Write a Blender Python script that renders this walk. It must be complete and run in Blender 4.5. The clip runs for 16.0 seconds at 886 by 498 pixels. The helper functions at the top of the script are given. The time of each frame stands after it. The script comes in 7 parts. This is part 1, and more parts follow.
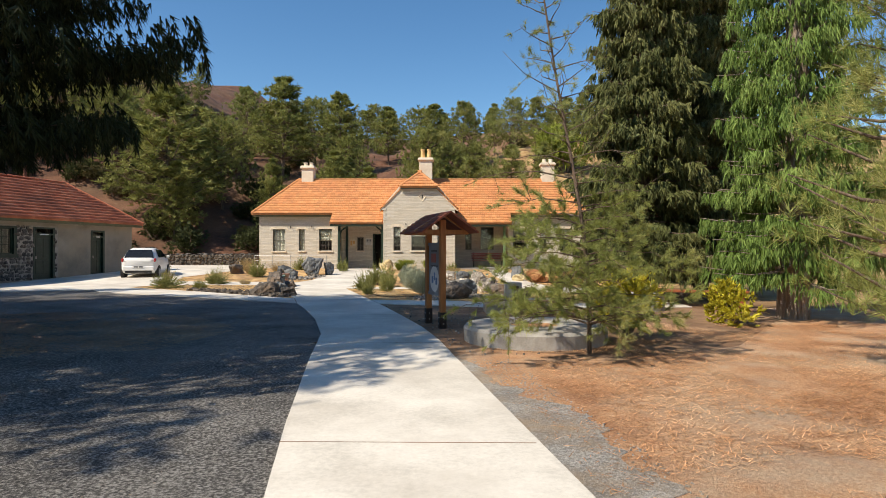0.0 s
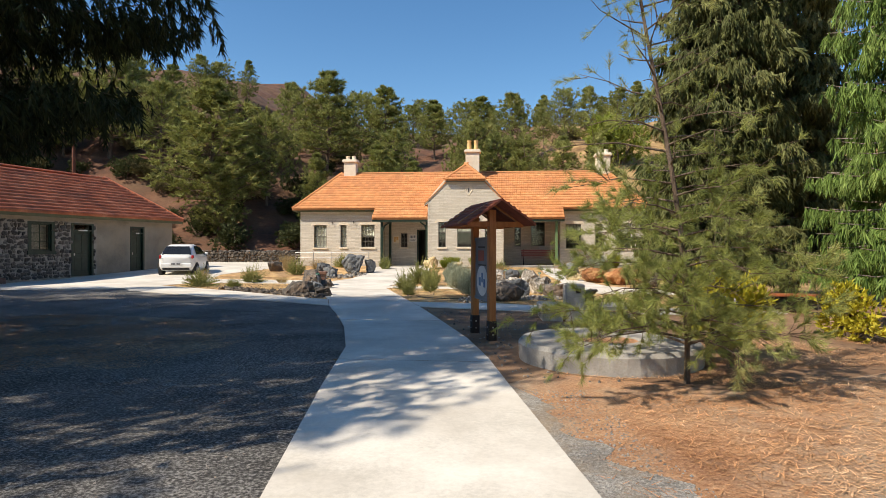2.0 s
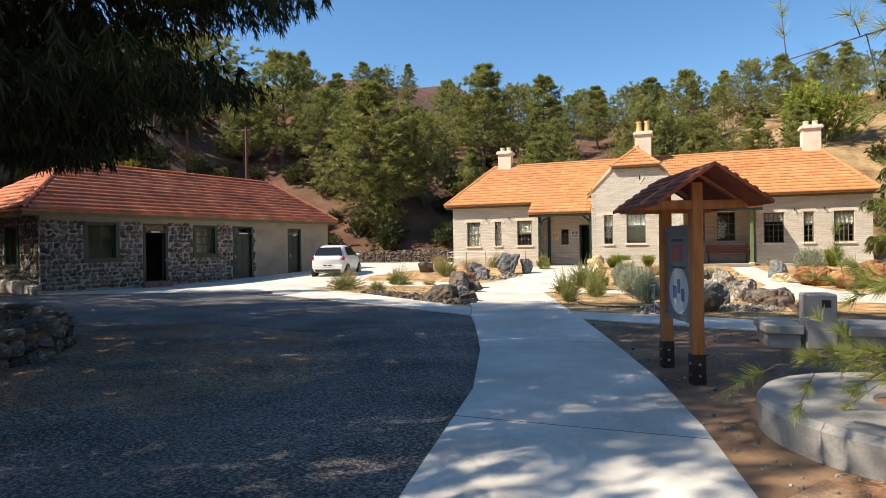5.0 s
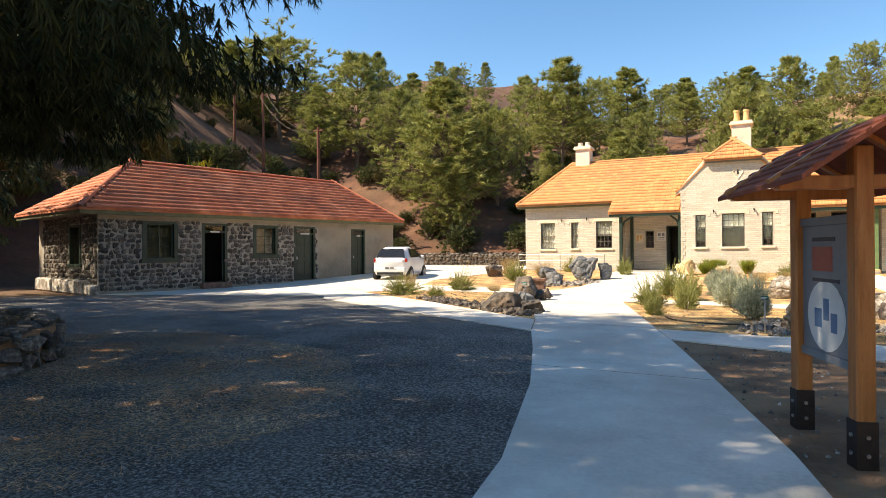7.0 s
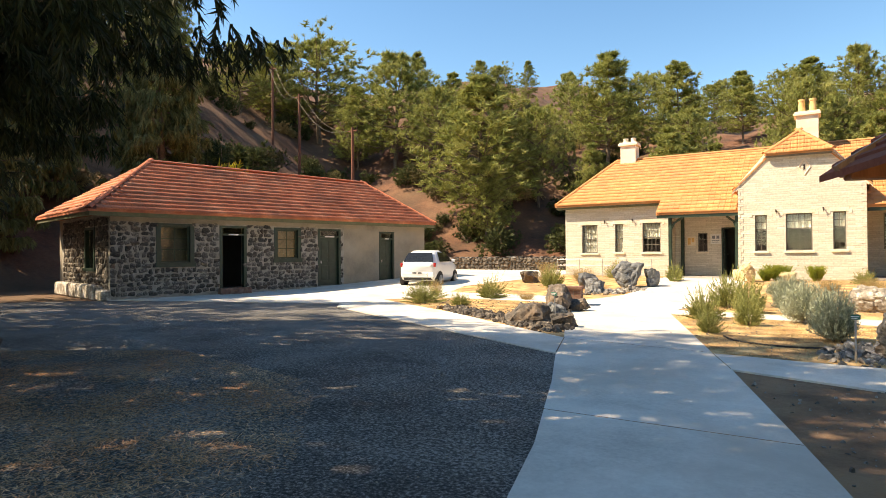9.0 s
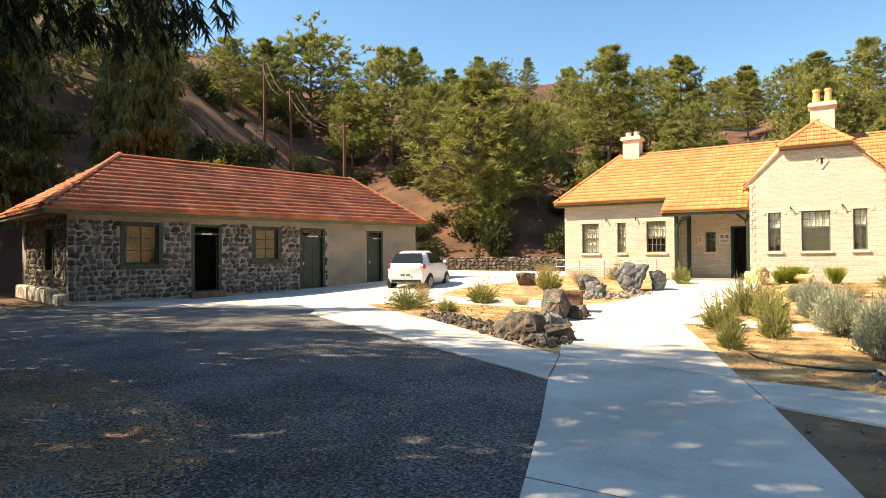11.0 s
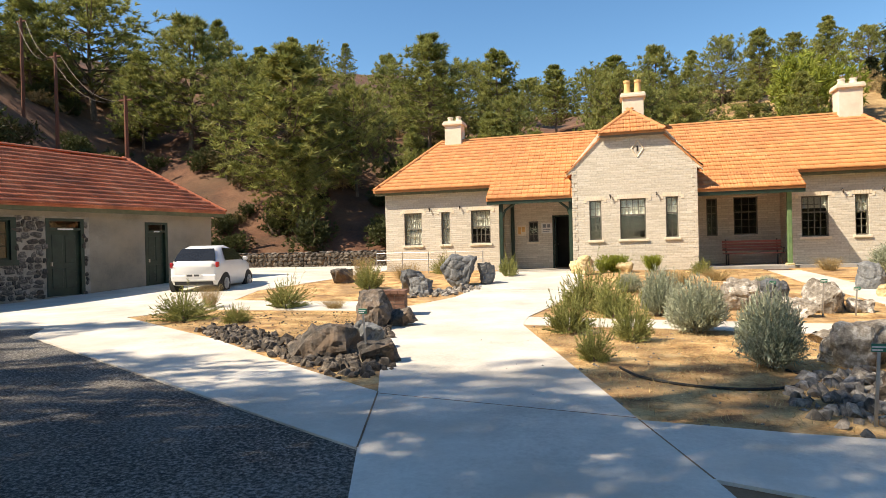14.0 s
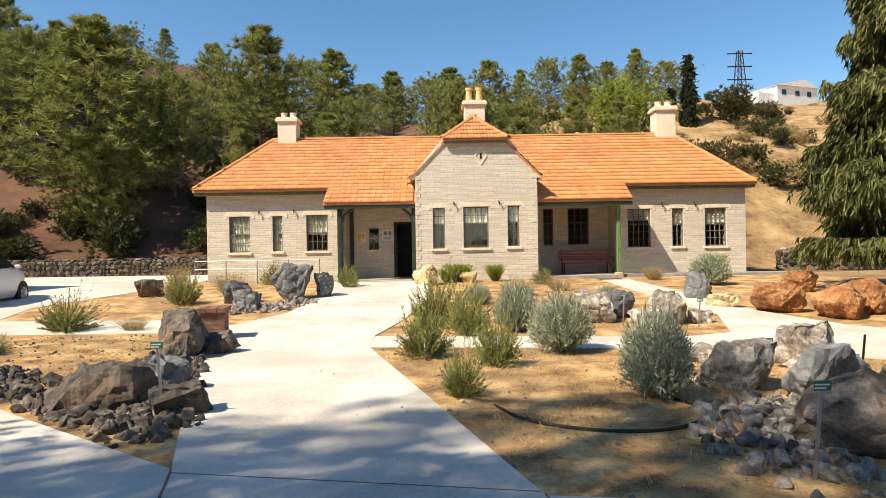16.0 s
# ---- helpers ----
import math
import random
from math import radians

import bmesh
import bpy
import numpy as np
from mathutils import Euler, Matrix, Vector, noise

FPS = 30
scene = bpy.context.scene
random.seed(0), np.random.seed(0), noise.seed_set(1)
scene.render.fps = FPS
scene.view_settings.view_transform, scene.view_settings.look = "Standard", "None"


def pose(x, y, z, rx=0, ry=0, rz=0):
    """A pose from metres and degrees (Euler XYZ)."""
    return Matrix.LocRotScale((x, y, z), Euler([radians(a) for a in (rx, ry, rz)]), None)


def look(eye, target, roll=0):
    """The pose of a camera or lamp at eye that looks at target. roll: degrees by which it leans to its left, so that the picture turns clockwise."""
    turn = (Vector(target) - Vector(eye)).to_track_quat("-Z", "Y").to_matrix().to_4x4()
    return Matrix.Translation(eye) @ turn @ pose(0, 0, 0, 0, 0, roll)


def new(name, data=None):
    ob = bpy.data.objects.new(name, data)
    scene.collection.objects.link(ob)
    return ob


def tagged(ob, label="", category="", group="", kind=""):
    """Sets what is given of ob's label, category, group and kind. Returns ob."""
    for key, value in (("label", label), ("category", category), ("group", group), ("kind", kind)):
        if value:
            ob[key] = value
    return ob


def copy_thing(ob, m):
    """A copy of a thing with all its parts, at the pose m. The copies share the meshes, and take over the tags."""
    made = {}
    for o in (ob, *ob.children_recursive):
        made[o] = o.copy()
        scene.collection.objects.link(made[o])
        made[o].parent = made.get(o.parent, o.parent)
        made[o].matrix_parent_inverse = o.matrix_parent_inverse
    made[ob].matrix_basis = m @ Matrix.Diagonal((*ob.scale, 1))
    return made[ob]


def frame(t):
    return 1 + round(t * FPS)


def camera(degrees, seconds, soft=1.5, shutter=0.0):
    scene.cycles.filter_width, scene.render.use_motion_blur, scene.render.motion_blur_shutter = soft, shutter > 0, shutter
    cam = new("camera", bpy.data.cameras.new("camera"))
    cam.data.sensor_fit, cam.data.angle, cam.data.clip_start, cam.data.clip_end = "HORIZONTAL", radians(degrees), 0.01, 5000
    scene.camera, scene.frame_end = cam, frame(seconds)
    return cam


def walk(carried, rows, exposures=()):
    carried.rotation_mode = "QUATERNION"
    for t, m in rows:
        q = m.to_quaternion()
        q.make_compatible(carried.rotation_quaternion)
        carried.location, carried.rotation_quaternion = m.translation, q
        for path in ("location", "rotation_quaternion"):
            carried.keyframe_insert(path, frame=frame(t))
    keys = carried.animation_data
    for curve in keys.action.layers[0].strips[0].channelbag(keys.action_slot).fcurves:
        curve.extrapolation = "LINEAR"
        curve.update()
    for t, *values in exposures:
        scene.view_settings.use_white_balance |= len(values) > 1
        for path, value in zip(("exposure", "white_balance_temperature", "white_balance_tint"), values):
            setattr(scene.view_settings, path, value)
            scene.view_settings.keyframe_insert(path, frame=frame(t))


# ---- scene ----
cam = camera(72.7, 16.0, soft=0.75)
ROWS = [
    (0.0, -0.025, -0.078, 1.518, 0.65, 0.17, -0.09),
    (0.5, -0.062, 0.408, 1.523, 1.49, 0.04, -0.07),
    (1.0, -0.034, 0.877, 1.524, 2.46, -0.01, -0.09),
    (1.5, -0.094, 1.375, 1.523, 3.96, -0.11, -0.10),
    (2.0, -0.085, 1.877, 1.508, 5.12, -0.14, -0.10),
    (2.5, -0.109, 2.342, 1.494, 7.36, -0.21, 0.03),
    (3.0, -0.167, 2.821, 1.503, 10.52, -0.47, 0.51),
    (3.5, -0.196, 3.319, 1.503, 11.91, -0.38, 0.57),
    (4.0, -0.342, 3.887, 1.493, 15.35, -0.37, 0.78),
    (4.5, -0.374, 4.374, 1.483, 18.51, -0.29, 0.86),
    (5.0, -0.450, 4.833, 1.476, 20.43, -0.17, 0.83),
    (7.5, -0.845, 7.389, 1.451, 29.52, 0.26, 0.44),
    (8.0, -0.960, 7.875, 1.459, 30.91, 0.40, 0.46),
    (8.5, -1.000, 8.322, 1.471, 32.26, 0.49, 0.34),
    (11.0, -1.597, 10.331, 1.514, 32.39, 0.46, 0.39),
    (11.5, -1.748, 10.806, 1.496, 29.73, 0.36, 0.53),
    (12.0, -1.898, 11.264, 1.486, 27.98, 0.28, 0.71),
    (12.5, -2.023, 11.720, 1.490, 24.82, -0.03, 0.77),
    (13.0, -2.294, 12.222, 1.493, 21.83, -0.48, 1.23),
    (13.5, -2.441, 12.679, 1.462, 18.85, -0.57, 1.34),
    (14.0, -2.611, 13.105, 1.461, 15.65, -0.34, 1.39),
    (14.5, -2.775, 13.551, 1.492, 12.49, -0.16, 1.66),
    (15.0, -2.798, 13.935, 1.494, 8.78, -0.02, 1.48),
    (15.5, -2.898, 14.298, 1.485, 4.04, -0.03, 1.18),
    (16.0, -3.012, 14.594, 1.487, 0.03, 0.05, 0.89),
]
EXPOSURES = [(0.0, 0.22, 7700, 10), (3.5, 0.4, 7700, 11), (5.0, 0.55, 7800, 11), (8.0, 1.08, 9500, 12), (11.0, 1.12, 10100, 12), (13.0, 0.8, 8900, 12), (16.0, 0.5, 8300, 11)]
walk(cam, [(t, pose(x, y, z, 90 + pitch, roll, yaw)) for t, x, y, z, yaw, pitch, roll in ROWS], EXPOSURES)

# ---- light ----
SUN_WAY = Vector((2.0, 1.3, -2.6)).normalized()      # the way the light travels
SUN_EL = math.asin(-SUN_WAY.z)
SUN_AZ = math.atan2(-SUN_WAY.x, -SUN_WAY.y)            # clockwise from +y
world = bpy.data.worlds.new("sky")
world.use_nodes = True
scene.world = world
wn = world.node_tree
sky = wn.nodes.new("ShaderNodeTexSky")
sky.sky_type = "NISHITA"
sky.sun_disc = False
sky.sun_elevation, sky.sun_rotation = SUN_EL, SUN_AZ
sky.altitude, sky.air_density, sky.dust_density, sky.ozone_density = 900, 1.0, 0.5, 3.4
deep = wn.nodes.new("ShaderNodeHueSaturation")
deep.inputs["Saturation"].default_value = 1.24
wn.links.new(sky.outputs["Color"], deep.inputs["Color"])
wn.links.new(deep.outputs["Color"], wn.nodes["Background"].inputs["Color"])
wn.nodes["Background"].inputs["Strength"].default_value = 0.15
sun_data = bpy.data.lights.new("sun", "SUN")
sun_data.energy, sun_data.angle, sun_data.color = 5.0, radians(0.53), (1.0, 0.975, 0.935)
sun = new("sun", sun_data)
sun.matrix_world = look((0, 0, 60), Vector((0, 0, 60)) + SUN_WAY)


# ---- materials ----
def node(nt, kind, **values):
    n = nt.nodes.new(kind)
    for key, value in values.items():
        n.inputs[key].default_value = value
    return n


def ramp(nt, fac, stops):
    r = nt.nodes.new("ShaderNodeValToRGB")
    el = r.color_ramp.elements
    while len(el) < len(stops):
        el.new(0.5)
    for e, (at, c) in zip(el, stops):
        e.position, e.color = at, (*c, 1)
    nt.links.new(fac, r.inputs["Fac"])
    return r.outputs["Color"]


def mixed(nt, fac, a, b, mode="MIX"):
    m = nt.nodes.new("ShaderNodeMix")
    m.data_type, m.blend_type = "RGBA", mode
    for sock, v in ((m.inputs["Factor"], fac), (m.inputs["A"], a), (m.inputs["B"], b)):
        if isinstance(v, (int, float)):
            sock.default_value = v
        elif isinstance(v, tuple):
            sock.default_value = (*v, 1)
        else:
            nt.links.new(v, sock)
    return m.outputs["Result"]


def surface(name, colours, scale=4.0, rough=0.8, bump=0.3, fine=40.0, metal=0.0, stretch=(1, 1, 1), stain=None,
            stain_scale=0.5, island=0.0, spec=0.5, bump_dist=0.02, per_object=0.0, through_light=0.0, stain_at=(0.45, 0.7), tight=0.65, grain=0.55, coarse=0.9):
    """A procedural surface: coarse and fine noise through a ramp of colours, stains of their own shape and relief."""
    m = bpy.data.materials.new(name)
    m.use_nodes = True
    nt = m.node_tree
    b = nt.nodes["Principled BSDF"]
    out = nt.nodes["Material Output"]
    tc = nt.nodes.new("ShaderNodeTexCoord")
    mp = node(nt, "ShaderNodeMapping", Scale=stretch)
    nt.links.new(tc.outputs["Object"], mp.inputs["Vector"])
    v = mp.outputs["Vector"]
    n1 = node(nt, "ShaderNodeTexNoise", Scale=scale, Detail=5.0, Roughness=0.6)
    n2 = node(nt, "ShaderNodeTexNoise", Scale=fine, Detail=6.0, Roughness=0.8)
    for n in (n1, n2):
        nt.links.new(v, n.inputs["Vector"])
    add = nt.nodes.new("ShaderNodeMath")
    add.operation = "MULTIPLY_ADD"
    nt.links.new(n2.outputs["Fac"], add.inputs[0])
    add.inputs[1].default_value = grain
    off = nt.nodes.new("ShaderNodeMath")
    off.operation = "MULTIPLY_ADD"
    nt.links.new(n1.outputs["Fac"], off.inputs[0])
    off.inputs[1].default_value, off.inputs[2].default_value = coarse, 0.505 - 0.5 * (grain + coarse)
    nt.links.new(off.outputs[0], add.inputs[2])
    k = len(colours)
    c = ramp(nt, add.outputs[0], [(0.5 - 0.3 * tight + 0.6 * tight * i / max(1, k - 1), col) for i, col in enumerate(colours)])
    if stain:
        n3 = node(nt, "ShaderNodeTexNoise", Scale=stain_scale, Detail=6.0, Roughness=0.65)
        nt.links.new(tc.outputs["Object"], n3.inputs["Vector"])
        f = ramp(nt, n3.outputs["Fac"], [(stain_at[0], (0, 0, 0)), (stain_at[1], (1, 1, 1))])
        c = mixed(nt, f, c, stain)
    if island or per_object:
        if island:
            g = nt.nodes.new("ShaderNodeNewGeometry")
            rnd = g.outputs["Random Per Island"]
        else:
            g = nt.nodes.new("ShaderNodeObjectInfo")
            rnd = g.outputs["Random"]
        amt = island or per_object
        hs = nt.nodes.new("ShaderNodeHueSaturation")
        mr = node(nt, "ShaderNodeMapRange")
        mr.inputs["To Min"].default_value, mr.inputs["To Max"].default_value = 1 - amt, 1 + amt
        nt.links.new(rnd, mr.inputs["Value"])
        nt.links.new(mr.outputs["Result"], hs.inputs["Value"])
        nt.links.new(c, hs.inputs["Color"])
        c = hs.outputs["Color"]
    nt.links.new(c, b.inputs["Base Color"])
    b.inputs["Roughness"].default_value, b.inputs["Metallic"].default_value = rough, metal
    b.inputs["Specular IOR Level"].default_value = spec
    if bump:
        bp = node(nt, "ShaderNodeBump", Strength=bump, Distance=bump_dist)
        nt.links.new(add.outputs[0], bp.inputs["Height"])
        nt.links.new(bp.outputs["Normal"], b.inputs["Normal"])
    if through_light:
        tr = nt.nodes.new("ShaderNodeBsdfTranslucent")
        nt.links.new(c, tr.inputs["Color"])
        ms = node(nt, "ShaderNodeMixShader", Fac=through_light)
        nt.links.new(b.outputs[0], ms.inputs[1])
        nt.links.new(tr.outputs[0], ms.inputs[2])
        nt.links.new(ms.outputs[0], out.inputs["Surface"])
    return m


def brick_surface(name, c1, c2, joint, width, height, joint_size, stain, rough=0.9, offset=0.5):
    """Fine courses of pale brick with worn, stained faces, on upright walls."""
    m = bpy.data.materials.new(name)
    m.use_nodes = True
    nt = m.node_tree
    b = nt.nodes["Principled BSDF"]
    g = nt.nodes.new("ShaderNodeTexCoord")
    sep = nt.nodes.new("ShaderNodeSeparateXYZ")
    nt.links.new(g.outputs["Object"], sep.inputs[0])
    su = nt.nodes.new("ShaderNodeMath")
    su.operation = "ADD"
    nt.links.new(sep.outputs["X"], su.inputs[0])
    nt.links.new(sep.outputs["Y"], su.inputs[1])
    com = nt.nodes.new("ShaderNodeCombineXYZ")
    nt.links.new(su.outputs[0], com.inputs["X"])
    nt.links.new(sep.outputs["Z"], com.inputs["Y"])
    wob = node(nt, "ShaderNodeTexNoise", Scale=1.3, Detail=2.0)
    nt.links.new(g.outputs["Object"], wob.inputs["Vector"])
    vm = nt.nodes.new("ShaderNodeVectorMath")
    vm.operation = "MULTIPLY_ADD"
    nt.links.new(wob.outputs["Color"], vm.inputs[0])
    vm.inputs[1].default_value = (0.0, 0.03, 0.0)
    nt.links.new(com.outputs[0], vm.inputs[2])
    br = nt.nodes.new("ShaderNodeTexBrick")
    br.offset = offset
    for key, value in (("Color1", (*c1, 1)), ("Color2", (*c2, 1)), ("Mortar", (*joint, 1)), ("Scale", 1.0), ("Mortar Size", joint_size),
                       ("Brick Width", width), ("Row Height", height), ("Bias", 0.0), ("Mortar Smooth", 0.3)):
        br.inputs[key].default_value = value
    nt.links.new(vm.outputs[0], br.inputs["Vector"])
    n3 = node(nt, "ShaderNodeTexNoise", Scale=0.7, Detail=7.0, Roughness=0.7)
    n4 = node(nt, "ShaderNodeTexNoise", Scale=14.0, Detail=4.0, Roughness=0.7)
    for n in (n3, n4):
        nt.links.new(g.outputs["Object"], n.inputs["Vector"])
    f = ramp(nt, n3.outputs["Fac"], [(0.42, (0, 0, 0)), (0.75, (1, 1, 1))])
    c = mixed(nt, f, br.outputs["Color"], stain)
    c = mixed(nt, 0.35, c, ramp(nt, n4.outputs["Fac"], [(0.3, (0.25, 0.24, 0.22)), (0.7, (0.85, 0.83, 0.8))]), "OVERLAY")
    nt.links.new(c, b.inputs["Base Color"])
    b.inputs["Roughness"].default_value = rough
    h = nt.nodes.new("ShaderNodeMath")
    h.operation = "MULTIPLY_ADD"
    nt.links.new(n4.outputs["Fac"], h.inputs[0])
    h.inputs[1].default_value = 0.6
    inv = nt.nodes.new("ShaderNodeMath")
    inv.operation = "SUBTRACT"
    inv.inputs[0].default_value = 1.0
    nt.links.new(br.outputs["Fac"], inv.inputs[1])
    nt.links.new(inv.outputs[0], h.inputs[2])
    bp = node(nt, "ShaderNodeBump", Strength=0.7, Distance=0.015)
    nt.links.new(h.outputs[0], bp.inputs["Height"])
    nt.links.new(bp.outputs["Normal"], b.inputs["Normal"])
    return m


def glass_surface(name, tint=(0.02, 0.025, 0.03)):
    """Window glass seen against a dark room: clear, with the gloss of a pane."""
    m = bpy.data.materials.new(name)
    m.use_nodes = True
    nt = m.node_tree
    b = nt.nodes["Principled BSDF"]
    b.inputs["Base Color"].default_value = (0.9, 0.95, 0.93, 1)
    b.inputs["Roughness"].default_value = 0.02
    b.inputs["IOR"].default_value = 1.45
    b.inputs["Transmission Weight"].default_value = 1.0
    return m


M = {}
M["earth"] = surface("dry_earth", [(0.04, 0.02, 0.012), (0.115, 0.048, 0.026), (0.22, 0.105, 0.058)], 0.35, 0.95, 0.8, 5.0, stain=(0.13, 0.078, 0.042), stain_scale=0.09, bump_dist=0.15)
M["needles"] = surface("pine_needle_litter", [(0.32, 0.14, 0.065), (0.54, 0.28, 0.14), (0.70, 0.45, 0.27)], 1.2, 0.95, 1.0, 30.0, stain=(0.50, 0.40, 0.29), stain_scale=0.55, bump_dist=0.03, grain=1.2, coarse=0.7)
M["bed_soil"] = surface("sandy_bed_soil", [(0.16, 0.075, 0.028), (0.50, 0.29, 0.115), (0.74, 0.51, 0.25)], 2.2, 0.95, 1.0, 30.0, stain=(0.30, 0.19, 0.10), stain_scale=0.8, bump_dist=0.03, tight=0.5)
# A darker brown than the sandy beds.
M["dark_soil"] = surface("dark_brown_soil", [(0.12, 0.065, 0.035), (0.20, 0.11, 0.06), (0.28, 0.17, 0.10)], 1.5, 0.95, 1.0, 16.0, stain=(0.33, 0.2, 0.11), stain_scale=0.7, bump_dist=0.03)
M["asphalt"] = surface("coarse_asphalt", [(0.022, 0.02, 0.018), (0.118, 0.109, 0.097), (0.48, 0.45, 0.405)], 0.7, 0.9, 1.0, 34.0, stain=(0.15, 0.13, 0.11), stain_scale=0.35, bump_dist=0.03, tight=0.5, grain=1.35, coarse=0.3, stain_at=(0.5, 0.8))
M["gravel"] = surface("grey_gravel", [(0.17, 0.155, 0.135), (0.36, 0.335, 0.30), (0.66, 0.62, 0.56)], 2.0, 0.95, 1.0, 40.0, stain=(0.42, 0.3, 0.19), stain_scale=1.1, bump_dist=0.03, grain=1.3, coarse=0.5)
M["concrete"] = surface("pale_concrete_paving", [(0.45, 0.415, 0.355), (0.63, 0.585, 0.51), (0.75, 0.705, 0.62)], 0.8, 0.85, 0.35, 24.0, stain=(0.50, 0.45, 0.38), stain_scale=0.5, bump_dist=0.006)
M["kerb"] = surface("grey_cast_concrete", [(0.24, 0.225, 0.20), (0.36, 0.34, 0.305), (0.48, 0.46, 0.42)], 1.6, 0.9, 0.4, 40.0, stain=(0.28, 0.25, 0.22), stain_scale=1.3, bump_dist=0.01)
M["brick"] = brick_surface("pale_buff_brick", (0.70, 0.645, 0.55), (0.54, 0.49, 0.405), (0.49, 0.445, 0.37), 0.46, 0.085, 0.009, (0.58, 0.525, 0.44))
M["render_wall"] = surface("cement_render", [(0.18, 0.155, 0.12), (0.28, 0.24, 0.19), (0.38, 0.33, 0.26)], 0.7, 0.95, 0.5, 25.0, stain=(0.36, 0.29, 0.21), stain_scale=0.6, bump_dist=0.012)
M["mortar"] = surface("lime_mortar", [(0.20, 0.175, 0.145), (0.31, 0.28, 0.235), (0.40, 0.365, 0.315)], 3.0, 0.95, 0.8, 30.0, bump_dist=0.02)
M["stone"] = surface("rubble_stone", [(0.03, 0.027, 0.025), (0.09, 0.08, 0.07), (0.24, 0.215, 0.185)], 5.0, 0.9, 0.6, 30.0, per_object=0.6, bump_dist=0.02)
M["tile_new"] = surface("orange_clay_tile", [(0.54, 0.205, 0.07), (0.63, 0.27, 0.10), (0.68, 0.33, 0.135)], 1.3, 0.75, 0.3, 30.0, island=0.12, stain=(0.55, 0.215, 0.085), stain_scale=0.6, bump_dist=0.006)
M["tile_piece"] = surface("orange_clay_tile_piece", [(0.54, 0.205, 0.07), (0.63, 0.27, 0.10), (0.68, 0.33, 0.135)], 1.3, 0.75, 0.3, 30.0, per_object=0.12, bump_dist=0.006)
M["tile_old"] = surface("red_clay_tile", [(0.36, 0.09, 0.04), (0.58, 0.165, 0.075), (0.72, 0.28, 0.15)], 1.5, 0.75, 0.4, 25.0, island=0.08, stain=(0.26, 0.09, 0.05), stain_scale=0.7, bump_dist=0.008)
M["green"] = surface("dark_green_paint", [(0.007, 0.02, 0.012), (0.012, 0.032, 0.019), (0.02, 0.046, 0.029)], 5.0, 0.5, 0.15, 60.0, bump_dist=0.004)
M["green_lt"] = surface("faded_green_paint", [(0.09, 0.16, 0.07), (0.13, 0.22, 0.09), (0.18, 0.27, 0.13)], 5.0, 0.55, 0.15, 60.0, bump_dist=0.004)
M["olive"] = surface("olive_board", [(0.07, 0.075, 0.035), (0.11, 0.115, 0.055), (0.16, 0.15, 0.08)], 4.0, 0.7, 0.2, 40.0, bump_dist=0.004)
M["frame_dk"] = surface("weathered_window_paint", [(0.11, 0.105, 0.085), (0.16, 0.15, 0.12), (0.21, 0.20, 0.165)], 6.0, 0.6, 0.15, 60.0, bump_dist=0.004)
M["white"] = surface("white_paint", [(0.70, 0.68, 0.62), (0.78, 0.76, 0.71), (0.84, 0.82, 0.78)], 2.0, 0.7, 0.2, 40.0, bump_dist=0.004)
M["cream"] = surface("cream_plaster", [(0.66, 0.56, 0.42), (0.76, 0.66, 0.51), (0.82, 0.74, 0.6)], 2.0, 0.85, 0.3, 30.0, bump_dist=0.008)
M["pot"] = surface("yellow_clay_pot", [(0.62, 0.36, 0.13), (0.72, 0.45, 0.18), (0.78, 0.54, 0.26)], 4.0, 0.8, 0.2, 30.0)
# The gloom of unlit rooms is put into this dark colour.
M["dark_room"] = surface("room_gloom", [(0.06, 0.055, 0.05), (0.09, 0.085, 0.075)], 2.0, 0.95, 0.1, 20.0)
M["glass"] = glass_surface("window_glass")
M["curtain"] = surface("net_curtain", [(0.58, 0.54, 0.45), (0.72, 0.68, 0.59)], 3.0, 0.9, 0.2, 30.0)
M["wood_red"] = surface("red_brown_stained_wood", [(0.20, 0.05, 0.02), (0.30, 0.085, 0.03), (0.38, 0.12, 0.045)], 3.0, 0.5, 0.3, 30.0, stretch=(6, 6, 0.6), bump_dist=0.006)
M["wood_post"] = surface("orange_stained_timber", [(0.30, 0.09, 0.02), (0.42, 0.14, 0.035), (0.50, 0.19, 0.06)], 3.0, 0.5, 0.3, 30.0, stretch=(7, 7, 0.6), bump_dist=0.006)
M["roof_felt"] = surface("brown_shingle_board", [(0.16, 0.04, 0.02), (0.26, 0.065, 0.032), (0.34, 0.10, 0.05)], 3.0, 0.95, 0.4, 25.0, bump_dist=0.008)
M["steel_dk"] = surface("dark_steel", [(0.03, 0.022, 0.02), (0.06, 0.045, 0.04)], 8.0, 0.5, 0.2, 50.0, metal=0.6)
M["steel"] = surface("galvanised_steel", [(0.35, 0.35, 0.35), (0.5, 0.5, 0.5)], 8.0, 0.4, 0.1, 50.0, metal=0.9)
M["bark"] = surface("grey_brown_bark", [(0.07, 0.045, 0.03), (0.16, 0.11, 0.075), (0.27, 0.2, 0.15)], 5.0, 0.95, 1.0, 25.0, stretch=(3, 3, 0.5), bump_dist=0.04)
M["bark_pale"] = surface("pale_split_bark", [(0.16, 0.11, 0.08), (0.32, 0.25, 0.2), (0.46, 0.38, 0.32)], 5.0, 0.95, 1.0, 25.0, stretch=(4, 4, 0.35), bump_dist=0.05)
M["bark_red"] = surface("red_pine_bark", [(0.10, 0.04, 0.025), (0.2, 0.09, 0.05), (0.28, 0.15, 0.09)], 4.0, 0.95, 0.8, 20.0, stretch=(3, 3, 0.6), bump_dist=0.04)


